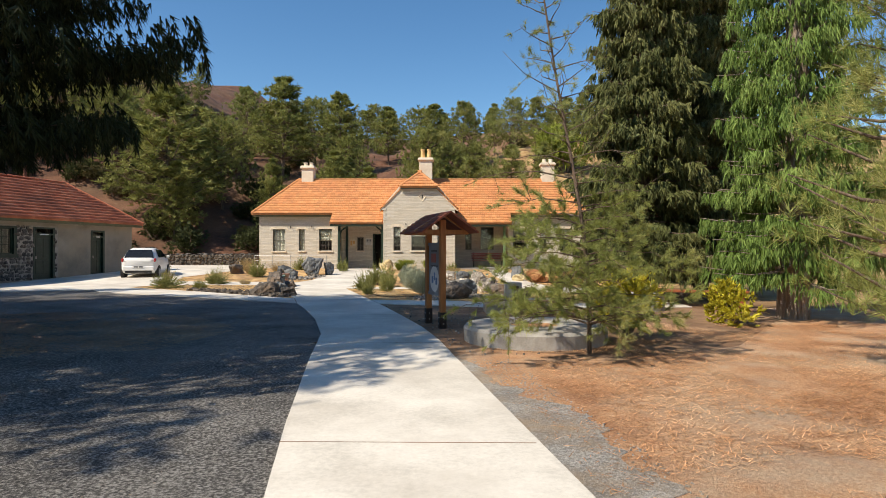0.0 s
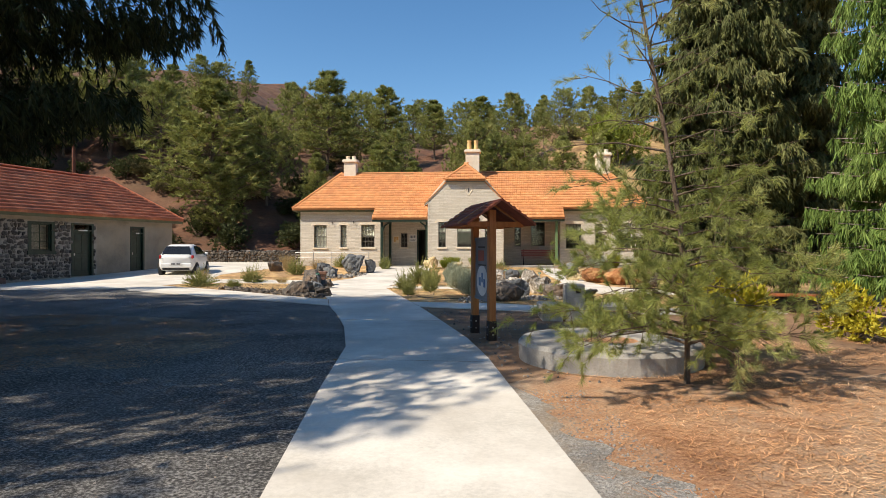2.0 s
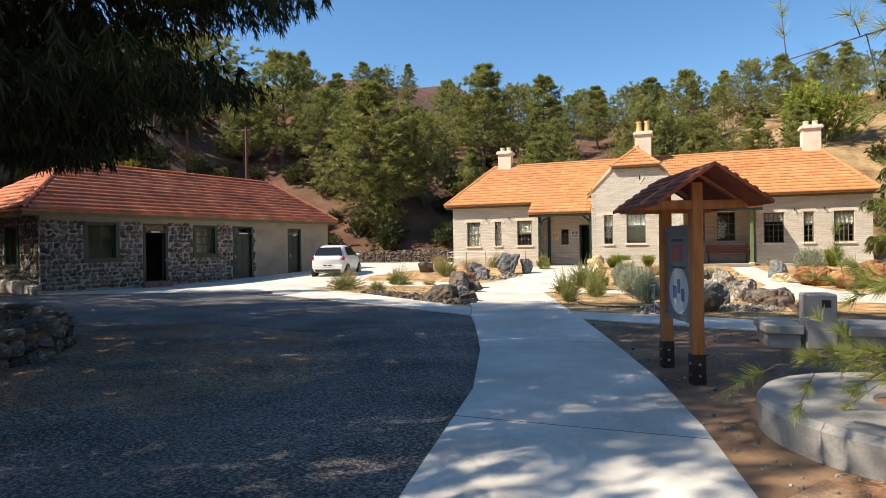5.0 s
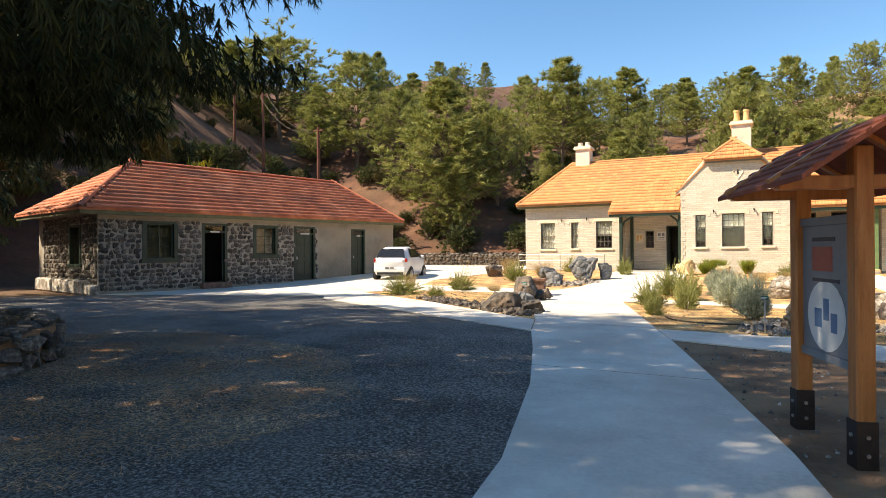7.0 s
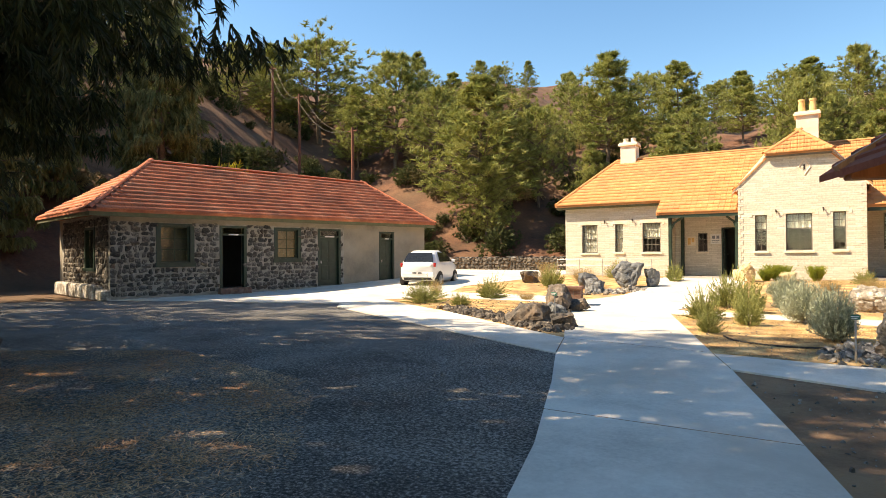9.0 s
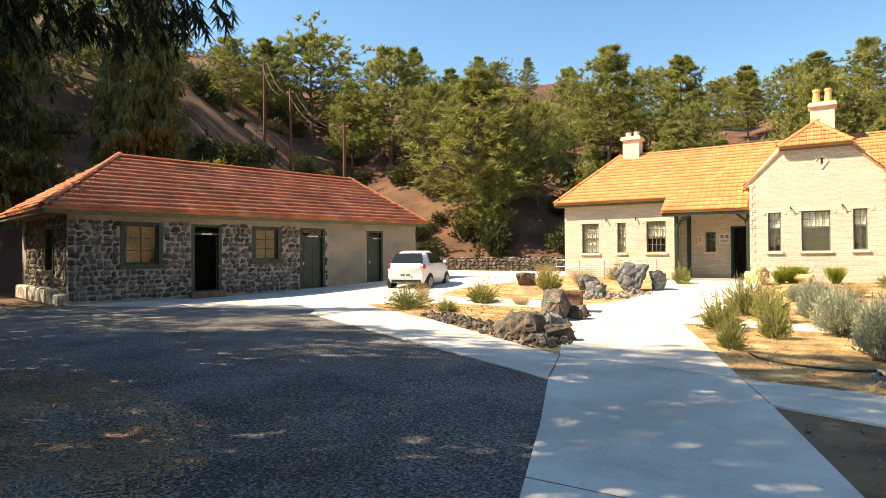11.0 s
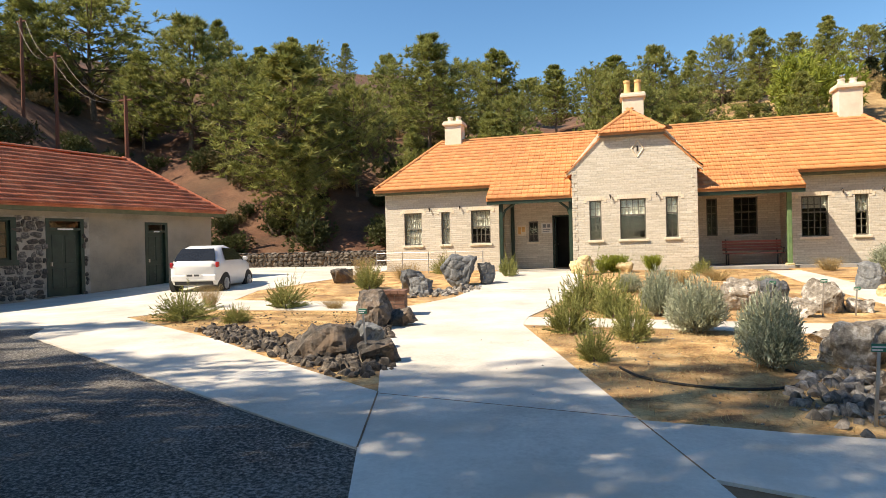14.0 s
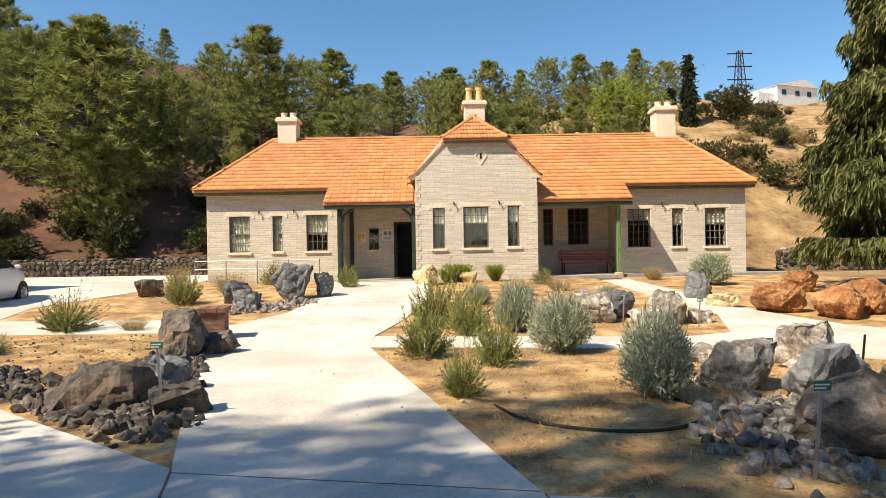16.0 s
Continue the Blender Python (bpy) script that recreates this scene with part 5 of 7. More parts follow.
while count < 62:
    az, dist = rng_h.uniform(-17, 57), rng_h.uniform(36, 112)
    x, y = by_sight(az, dist)
    if y < 48.5 and x > -31 or lift(x, y) < 0.8:
        continue
    if 30 < az < 53 and dist < 66 and rng_h.random() < 0.93:
        continue
    h = rng_h.uniform(5.0, 9.0)
    top_el = math.degrees(math.atan2(lift(x, y) + h - 1.5, dist))
    if top_el > 15.5 or (az > 40 and top_el > 13.5):
        count += 0.2
        continue
    hill_pine(x, y, h, rng_h.randrange(4), rng_h.uniform(0, 360), 0.2, 0.8 + 0.4 * rng_h.random())
    count += 1

# scrub and dry bushes over the bare slopes
def bush_parts(seed, r, h, n, leaf, leaf_w, material, blades=9, up=0.6, stems=True, hollow=0.35):
    """A bush: short stems and many small leaf sprays with gaps between them."""
    rng = np.random.default_rng(seed)
    tufts = [tuft(rng, blades, 1.0, leaf_w / leaf, 1.1) for _ in range(4)]
    places, ways, sizes = [], [], []
    lobes = [(rng.uniform(0, 2 * math.pi), rng.uniform(0.2, 0.75), rng.uniform(0.35, 1.0)) for _ in range(9)]
    for k in range(n):
        a0, r0, z0 = lobes[rng.integers(len(lobes))]
        d = rng.normal(size=3)
        d /= np.linalg.norm(d)
        q = np.array([r * r0 * math.cos(a0), r * r0 * math.sin(a0), h * z0 * 0.62]) + d * np.array([r * 0.42, r * 0.42, h * 0.34]) * rng.uniform(hollow, 1)
        q[2] = max(0.03, q[2])
        places.append(q)
        ways.append(d * 0.8 + np.array([0, 0, up]) + rng.normal(size=3) * 0.3)
        sizes.append(leaf * rng.uniform(0.6, 1.3))
    bm = bmesh.new()
    for a0, r0, z0 in lobes:
        bent(bm, [(0, 0, -0.05), (r * r0 * 0.5 * math.cos(a0), r * r0 * 0.5 * math.sin(a0), h * z0 * 0.3), (r * r0 * math.cos(a0), r * r0 * math.sin(a0), h * z0 * 0.7)], [0.03 * h + 0.004, 0.02 * h + 0.003, 0.006], 4)
    return mesh_from(bm, "stem", M["bark"]), spray("foliage", tufts, places, ways, sizes, M[material], rng)


def bush(parts_, m, label, name="bush", group=""):
    t = thing(name, m, label, "bush", group)
    part("stem", parts_[0], None, t)
    part("foliage", parts_[1], None, t)
    return t


done_east = 0
SCRUB = [bush_parts(31, 1.3, 1.5, 420, 0.2, 0.026, "scrub", 9), bush_parts(32, 1.1, 1.8, 420, 0.21, 0.028, "scrub_green", 9), bush_parts(33, 1.4, 1.1, 380, 0.22, 0.02, "dry_stalk", 9)]
scrub_first = {}
done = 0
while done < 210:
    az, dist = rng_h.choice((rng_h.uniform(-36, 72), rng_h.uniform(14, 55))), rng_h.uniform(33, 80)
    x, y = by_sight(az, dist)
    if lift(x, y) < 0.9:
        continue
    k = rng_h.choice((0, 0, 1, 1, 2)) if az > -17 else rng_h.choice((0, 2, 2, 2, 1))
    s = rng_h.uniform(0.6, 1.9)
    m = pose(x, y, lift(x, y) - 0.15, 0, 0, rng_h.uniform(0, 360)) @ Matrix.Diagonal((s, s, s * rng_h.uniform(0.8, 1.2), 1))
    if k in scrub_first:
        ob = copy_thing(scrub_first[k], Matrix())
        ob.matrix_basis = m
    else:
        scrub_first[k] = bush(SCRUB[k], m, ("brown-green dry scrub bush on the slope", "dark green evergreen bush on the slope", "pale straw-coloured dry bush on the slope")[k], group="hillside scrub")
    done += 1

while done_east < 60:
    az, dist = rng_h.uniform(-38, -22), rng_h.uniform(34, 92)
    x, y = by_sight(az, dist)
    if lift(x, y) < 0.8:
        continue
    k = rng_h.choice((0, 1, 2, 2))
    s = rng_h.uniform(0.35, 1.2)
    ob = copy_thing(scrub_first[k], Matrix())
    ob.matrix_basis = pose(x, y, lift(x, y) - 0.1, 0, 0, rng_h.uniform(0, 360)) @ Matrix.Diagonal((s, s, s, 1))
    done_east += 1

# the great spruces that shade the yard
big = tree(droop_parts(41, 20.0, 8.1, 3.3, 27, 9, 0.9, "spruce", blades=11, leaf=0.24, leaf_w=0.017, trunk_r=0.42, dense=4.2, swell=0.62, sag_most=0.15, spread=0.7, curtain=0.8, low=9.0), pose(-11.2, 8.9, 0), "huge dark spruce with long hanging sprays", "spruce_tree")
# Unseen spruces to the west, added for the shadows they cast.
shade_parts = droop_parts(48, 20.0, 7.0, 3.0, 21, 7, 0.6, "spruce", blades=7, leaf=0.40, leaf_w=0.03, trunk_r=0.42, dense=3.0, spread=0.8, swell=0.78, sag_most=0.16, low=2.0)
west = tree(shade_parts, pose(-17.8, 8.9, 0, 0, 0, 130) @ Matrix.Diagonal((0.85, 0.85, 1.2, 1)), "tall dark spruce out of view, added to shade the yard", "spruce_tree")
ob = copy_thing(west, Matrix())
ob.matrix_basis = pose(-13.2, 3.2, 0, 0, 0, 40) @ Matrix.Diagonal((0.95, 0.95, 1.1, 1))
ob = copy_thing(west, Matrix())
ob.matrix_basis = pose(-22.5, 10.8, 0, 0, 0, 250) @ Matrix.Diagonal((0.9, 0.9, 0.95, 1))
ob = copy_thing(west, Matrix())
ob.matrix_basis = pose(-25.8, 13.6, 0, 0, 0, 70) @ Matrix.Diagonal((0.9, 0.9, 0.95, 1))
# trees east of the path
slim = tree(droop_parts(42, 17.0, 2.3, 1.1, 44, 10, 0.8, "spruce_lit", blades=7, leaf=0.25, leaf_w=0.026, trunk_r=0.24, dense=2.9), pose(5.9, 18.6, 0), "tall olive-green spruce with short drooping sprays", "spruce_tree")
ob = copy_thing(slim, Matrix())
ob.matrix_basis = pose(8.6, 20.6, 0, 0, 0, 100)
tree(droop_parts(43, 15.5, 2.0, 1.0, 44, 10, 1.5, "cypress", bark="bark_pale", blades=7, leaf=0.20, leaf_w=0.013, trunk_r=0.33, dense=3.4), pose(7.75, 13.6, 0), "tall bright green conifer with a pale split trunk", "cypress_tree")
tree(droop_parts(44, 15.0, 3.7, 1.4, 34, 11, 0.8, "spruce_lit", blades=9, leaf=0.28, leaf_w=0.03, trunk_r=0.26, dense=4.0, even=True), pose(9.6, 29.5, 0.2), "dark green spruce beside the dry slope", "spruce_tree")
tree(airy_pine(45, 6.2, -0.14), pose(2.02, 8.72, 0), "slender young pine with thin bright needles and bare twigs", "young_pine")
tree(pine_parts(46, 6.6, 1.7, 0.05, 16, 7, 30, 0.28, 0.004, 14, "pine_near", trunk_r=0.07, taper=1.6), pose(6.3, 7.7, 0), "dense young pine branching down to the ground", "young_pine")
# trees behind the outbuilding
for x, y, h in ((-33.5, 29.5, 1.0), (-39.0, 24.0, 1.15), (-34.0, 20.5, 0.8)):
    if (x, y) == (-33.5, 29.5):
        far_spruce = tree(droop_parts(47, 15.0, 3.6, 1.2, 22, 8, 0.7, "spruce_lit", blades=10, leaf=0.42, leaf_w=0.045, trunk_r=0.25, dense=1.7), pose(x, y, lift(x, y) - 0.2), "dark conifer with level boughs behind the stone outbuilding", "spruce_tree")
    else:
        ob = copy_thing(far_spruce, Matrix())
        ob.matrix_basis = pose(x, y, lift(x, y) - 0.2, 0, 0, 90 * h) @ Matrix.Diagonal((h, h, h, 1))
for x, y, h, k in ((-46, 20, 10, 0), (-50, 30, 11, 1), (-44, 33, 9, 2), (-48, 40, 10, 3), (-55, 24, 12, 1), (-42, 12, 9, 0)):
    hill_pine(x, y, h, k, x * 7)
# slim cypresses and a round lime-green pine behind the roof's east end
xz = by_sight(-22.3, 55)
tree(droop_parts(48, 12.0, 1.3, 0.5, 22, 7, 0.4, "spruce", blades=12, leaf=0.5, leaf_w=0.08, trunk_r=0.15), pose(*xz, lift(*xz) - 0.3) @ Matrix.Diagonal((0.55, 0.55, (1.5 + 55 * math.tan(radians(16.7)) - lift(*xz)) / 12.0, 1)), "slim dark cypress behind the roof", "cypress_tree")
xz = by_sight(-20.8, 60)
tree(droop_parts(49, 10.0, 1.2, 0.5, 18, 7, 0.4, "spruce", blades=12, leaf=0.5, leaf_w=0.08, trunk_r=0.15), pose(*xz, lift(*xz) - 0.3) @ Matrix.Diagonal((0.55, 0.55, (1.5 + 60 * math.tan(radians(14.0)) - lift(*xz)) / 10.0, 1)), "slim dark cypress behind the roof", "cypress_tree")
xz = by_sight(-17.5, 48)
b = bush_parts(50, 3.4, 4.6, 900, 0.5, 0.05, "lime_leaf", blades=12)
bush(b, pose(*xz, lift(*xz) - 0.2) @ Matrix.Diagonal((1, 1, 1.25, 1)), "round lime-green tree behind the roof", "broadleaf_tree")
xz = by_sight(-24.8, 58)
b = bush_parts(51, 3.2, 4.8, 700, 0.5, 0.06, "scrub", blades=12)
bush(b, pose(*xz, lift(*xz) - 0.2) @ Matrix.Diagonal((0.9, 0.9, 0.62, 1)), "dull green bushy tree on the slope", "broadleaf_tree")
b = bush_parts(52, 2.6, 3.6, 500, 0.4, 0.06, "yellow_leaf", blades=10)
xz = (-31.0, 33.5)
bush(b, pose(*xz, lift(*xz) - 0.2) @ Matrix.Diagonal((1, 1, 1.5, 1)), "yellow-leaved tree behind the outbuilding roof", "broadleaf_tree")


# ---- stones and rocks ----
def hull(seed, pts=22, flat=1.0):
    """An angular stone within a unit box."""
    rng = np.random.default_rng(seed)
    bm = bmesh.new()
    for _ in range(pts):
        d = rng.normal(size=3)
        d /= np.linalg.norm(d)
        d = np.sign(d) * np.abs(d) ** 0.7
        bm.verts.new(d * 0.5 * rng.uniform(0.8, 1.0) * np.array([1, 1, flat]))
    bmesh.ops.convex_hull(bm, input=bm.verts[:], use_existing_faces=False)
    bmesh.ops.delete(bm, geom=[v for v in bm.verts if not v.link_faces], context="VERTS")
    return bm


def boulder(name, x, y, size, material, seed, label, turn=0.0, pts=26, sink=0.12, group="", tilt=0.0):
    """A weathered rock with broken faces and worn edges, resting a little way in the ground."""
    bm = hull(seed, pts)
    bmesh.ops.triangulate(bm, faces=bm.faces[:])
    for rounds in range(4):
        longest = [e for e in bm.edges if (Vector([(e.verts[0].co[i] - e.verts[1].co[i]) * size[i] for i in range(3)])).length > 0.07]
        if not longest:
            break
        bmesh.ops.subdivide_edges(bm, edges=longest, cuts=1)
        bmesh.ops.triangulate(bm, faces=bm.faces[:])
    rng = random.Random(seed)
    off = Vector((rng.uniform(0, 9), rng.uniform(0, 9), seed))
    bm.normal_update()
    for v in bm.verts:
        v.co = Vector((v.co.x * size[0], v.co.y * size[1], v.co.z * size[2]))
    bm.normal_update()
    moves = []
    for v in bm.verts:
        q = v.co + off
        d = noise.voronoi(q * 3.4)[0]
        crack = min(1.0, (d[1] - d[0]) * 5.0)
        n = noise.noise(q * 2.2) * 0.075 + noise.noise(q * 6.0) * 0.034 + noise.noise(q * 15.0) * 0.016 - 0.035 * (1 - crack)
        moves.append(v.normal * n)
    for v, m in zip(bm.verts, moves):
        v.co += m
    zl = min(v.co.z for v in bm.verts)
    ob = new(name, mesh_from(bm, name, material))
    ob.matrix_basis = pose(x, y, lift(x, y) - zl - sink * size[2], tilt, 0, turn)
    return tagged(ob, label, "rock", group)


STONES = [hull(100 + i, 16) for i in range(10)]
STONE_MESH = {}


def stone_mesh(i, material):
    key = (i, material.name)
    if key not in STONE_MESH:
        bm = STONES[i].copy()
        STONE_MESH[key] = mesh_from(bm, "stone", material)
    return STONE_MESH[key]


def stone_face(parent, x0, x1, z0, z1, holes, place, material, seed, limit, rows=(0.15, 0.27), widths=(0.16, 0.46), proud=0.05, where=None):
    """Rubble stones over a wall face: singles first, the rest joined. place(x, z) gives the matrix of the face there."""
    rng = random.Random(seed)
    spots, z = [], z0
    while z < z1 - 0.06:
        h = min(rng.uniform(*rows), z1 - z)
        x = x0
        while x < x1 - 0.06:
            w = min(rng.uniform(*widths), x1 - x)
            cx, cz = x + w / 2, z + h / 2 + rng.uniform(-0.03, 0.03)
            if not any(a - 0.03 < cx < b + 0.03 and c - 0.03 < cz < d + 0.03 for a, b, c, d in holes):
                spots.append((cx, cz, w * 1.0, h * 1.02))
            x += w
        z += h
    rng.shuffle(spots)
    joined = bmesh.new()
    for i, (cx, cz, w, h) in enumerate(spots):
        m = place(cx, cz) @ pose(0, 0, 0, 0, rng.uniform(-14, 14), 0) @ Matrix.Diagonal((w * 1.2, proud * 2 * rng.uniform(0.8, 1.5), h * 1.25, 1))
        if i < limit:
            ob = new("stone", stone_mesh(rng.randrange(10), material))
            ob.parent, ob.matrix_basis = parent, m
        else:
            src = STONES[rng.randrange(10)]
            vm = {v: joined.verts.new(m @ v.co) for v in src.verts}
            for f in src.faces:
                joined.faces.new([vm[v] for v in f.verts])
    if len(spots) > limit:
        ob = part("rubble", joined, M["chips"], parent)
        tagged(ob, "close-set grey and brown rubble stones", kind="stuff")
    else:
        joined.free()


stone_face(lb, 0.0, 9.45, 0.12, 2.68, [h_w1, h_d1, h_w2, h_d2], lambda x, z: Matrix.Translation((x, 0.0, z)), M["stone"], 7, 300, rows=(0.12, 0.22), widths=(0.14, 0.36))
stone_face(lb, 0.1, 5.6, 0.4, 2.8, [(1.5, 2.8, 0.95, 2.5)], lambda x, z: pose(0.0, x, z, 0, 0, 90), M["stone"], 8, 0, rows=(0.12, 0.22), widths=(0.14, 0.36))


def stone_wall(name, pts, height, thick, seed, limit, label, material="stone", top_slabs=False):
    """A low dry-stone wall along a line of points."""
    w = thing(name, Matrix(), label, "wall")
    for i, (a, b) in enumerate(zip(pts, pts[1:])):
        a, b = Vector((*a, lift(*a))), Vector((*b, lift(*b)))
        L = (b - a).length
        ang = math.degrees(math.atan2(b.y - a.y, b.x - a.x))
        m = pose(a.x, a.y, min(a.z, b.z) - 0.05, 0, 0, ang)
        core = boxes((0.02, L - 0.02, 0.06, thick - 0.06, 0, height - 0.04))
        bmesh.ops.transform(core, matrix=m, verts=core.verts[:])
        part("core", core, M["dark_soil"], w)
        for k, yy in ((0, 0.04), (1, thick - 0.04)):
            stone_face(w, 0, L, 0.0, height, [], lambda x, z, m=m, yy=yy: m @ Matrix.Translation((x, yy, z)), M[material], seed + 10 * i + k, limit if k == 0 else limit // 2, rows=(0.14, 0.26), proud=0.11)
        rng = random.Random(seed + i)
        x = 0.0
        while x < L:
            ww = rng.uniform(0.25, 0.5)
            ob = new("stone", stone_mesh(rng.randrange(10), M[material]))
            ob.parent = w
            ob.matrix_basis = m @ pose(x + ww / 2, thick / 2, height + rng.uniform(-0.02, 0.04), 0, 0, rng.uniform(-20, 20)) @ Matrix.Diagonal((ww * 1.1, thick * rng.uniform(0.8, 1.05), 0.17, 1))
            x += ww
    return w


RING = [(-11.3 + 3.1 * math.cos(radians(a)), 9.35 + 3.1 * math.sin(radians(a))) for a in (-40, -15, 8, 30, 52, 72, 95)]
stone_wall("tree_planter_wall", RING, 0.55, 0.42, 300, 22, "curved dry-stone planter wall of brown rubble under the spruce")
stone_wall("retaining_wall", [(-12.6, 44.6), (-18, 44.8), (-24, 44.8), (-30, 44.6), (-36, 44.4)], 0.85, 0.5, 400, 0, "long low rubble retaining wall below the hill")
stone_wall("retaining_wall", [(-36, 20), (-31, 18.5), (-27.5, 15.5), (-27, 11)], 1.0, 0.5, 460, 0, "dark rubble retaining wall beside the outbuilding")
stone_wall("garden_wall", [(11.2, 40.4), (13.6, 38.6), (16.5, 39.5)], 0.95, 0.6, 500, 0, "pale rubble garden wall on the dry slope", "rock_wh")


def scatter(name, spots, sizes, material, seed, label):
    """Loose broken stones lying on the ground, as one heap."""
    rng = random.Random(seed)
    bm = bmesh.new()
    for x, y in spots:
        s = rng.uniform(*sizes)
        m = pose(x, y, lift(x, y) + s * 0.15, rng.uniform(0, 360), rng.uniform(0, 360), rng.uniform(0, 360)) @ Matrix.Diagonal((s * rng.uniform(0.8, 1.5), s, s * rng.uniform(0.5, 0.9), 1))
        src = STONES[rng.randrange(10)]
        vm = {v: bm.verts.new(m @ v.co) for v in src.verts}
        for f in src.faces:
            bm.faces.new([vm[v] for v in f.verts])
    ob = new(name, mesh_from(bm, name, material))
    return tagged(ob, label, "stones", kind="stuff")


def strip_spots(path, width, n, seed):
    rng = random.Random(seed)
    out = []
    for _ in range(n):
        i = rng.randrange(len(path) - 1)
        f = rng.random()
        x, y = (path[i][k] * (1 - f) + path[i + 1][k] * f for k in (0, 1))
        a, r = rng.uniform(0, 2 * math.pi), width * math.sqrt(rng.random())
        out.append((x + r * math.cos(a), y + r * math.sin(a)))
    return out


# west bed
scatter("broken_stones", strip_spots([(-5.5, 19.7), (-5.95, 20.7), (-6.5, 22.2), (-6.95, 23.5)], 0.42, 900, 1), (0.03, 0.19), M["chips"], 61, "heap of dark broken stones edging the bed")
scatter("broken_stones", strip_spots([(-5.4, 19.6), (-6.6, 20.5), (-8.2, 21.65), (-9.6, 22.6)], 0.45, 620, 2), (0.03, 0.2), M["chips"], 62, "dark broken stones along the bed's edge")
boulder("boulder", -6.35, 20.45, (1.2, 0.8, 0.66), M["rock_dk"], 201, "large dark grey angular boulder among broken stones", 15, 16, tilt=8)
boulder("boulder", -5.45, 20.1, (0.7, 0.55, 0.45), M["rock_dk"], 202, "dark broken boulder beside the path", 40, 16)
boulder("boulder", -5.95, 21.0, (0.55, 0.5, 0.55), M["rock_gy"], 203, "grey-green rock among dark stones", 70, 16)
boulder("boulder", -6.85, 23.1, (1.05, 0.8, 0.95), M["rock_dk"], 204, "upright brown boulder in the bed", -20, 18)
boulder("boulder", -6.35, 23.4, (0.75, 0.55, 0.5), M["rock_dk"], 205, "brown weathered rock leaning on the heap", 30, 18)
# north-west bed
boulder("boulder", -7.0, 30.6, (1.3, 0.9, 1.25), M["rock_gy"], 206, "large grey veined ore boulder beside the path", 10, 22)
boulder("boulder", -8.3, 29.9, (0.9, 0.7, 1.0), M["rock_gy"], 207, "grey-green upright boulder beside smaller rocks", 50, 18)
boulder("boulder", -7.6, 28.7, (0.95, 0.65, 0.65), M["rock_gy"], 208, "grey jagged rock at the bed's corner", -15, 18)
boulder("boulder", -6.3, 31.0, (0.8, 0.6, 1.1), M["rock_gy"], 209, "grey upright ore boulder near the path", 80, 18)
boulder("boulder", -11.2, 31.5, (1.0, 0.7, 0.8), M["rock_dk"], 210, "brown rock among dry grass", 20, 18)
scatter("broken_stones", strip_spots([(-8.2, 28.2), (-7.0, 28.6), (-6.6, 30.0)], 0.5, 120, 3), (0.08, 0.25), M["chips_gy"], 63, "grey broken stones at the bed's corner")
# south garden bed
boulder("boulder", 0.15, 18.95, (1.35, 0.8, 0.78), M["rock_dk"], 211, "big dark grey slab of rock with a label", 5, 18)
boulder("boulder", 0.05, 20.9, (0.9, 0.8, 0.78), M["rock_wh"], 212, "pale boulder with white veins", 25, 22)
boulder("boulder", 0.55, 20.2, (0.8, 0.7, 0.76), M["rock_gy"], 213, "rounded grey boulder among broken stones", 60, 22)
boulder("boulder", 1.3, 21.7, (0.9, 0.7, 0.8), M["rock_wh"], 214, "pale brown rounded boulder", 10, 20)
boulder("boulder", 1.75, 20.5, (1.1, 0.8, 0.7), M["rock_dk"], 215, "dark green polished ore boulder", -20, 20)
boulder("boulder", 0.3, 22.3, (1.0, 0.5, 0.3), M["rock_wh"], 216, "flat pale slab of rock", 10, 16)
boulder("boulder", 2.4, 19.2, (1.0, 0.8, 0.6), M["rock_dk"], 217, "brown boulder in the bed", 35, 18)
scatter("broken_stones", strip_spots([(-0.7, 18.5), (-0.5, 19.6), (0.3, 20.0), (1.6, 19.6)], 0.55, 620, 4), (0.03, 0.18), M["chips_gy"], 64, "grey broken stones round the boulders")
scatter("straw_grains", strip_spots([(-2.2, 19.4), (-2.9, 21.8), (-0.6, 22.0), (-1.2, 19.6), (-2.0, 21.0)], 1.0, 3400, 7), (0.012, 0.035), M["grain"], 66, "golden straw-coloured grains over the sandy bed")
scatter("pebbles", strip_spots([(-2.2, 18.5), (-3.6, 22.8), (1.5, 22.5), (0, 19)], 1.3, 420, 5), (0.02, 0.06), M["chips_gy"], 65, "loose pebbles over the sandy bed")
# fallen needles, gravel and grit as real pieces
def needle_carpet(name, spots, length, material, seed, label):
    rng = np.random.default_rng(seed)
    sp = np.array(spots)
    n = len(sp)
    a = rng.uniform(0, 2 * math.pi, n)
    L = rng.uniform(0.5, 1.2, n) * length
    d = np.stack([np.cos(a), np.sin(a), rng.uniform(-0.05, 0.25, n)], 1) * L[:, None]
    w = np.stack([-np.sin(a), np.cos(a), np.zeros(n)], 1) * 0.004
    p = np.concatenate([sp, rng.uniform(0.008, 0.025, (n, 1))], 1)
    v = np.stack([p - w, p + w, p + d], 1).reshape(-1, 3)
    ob = new(name, tri_mesh(name, v, np.arange(3 * n).reshape(-1, 3), material))
    return tagged(ob, label, "litter", kind="stuff")


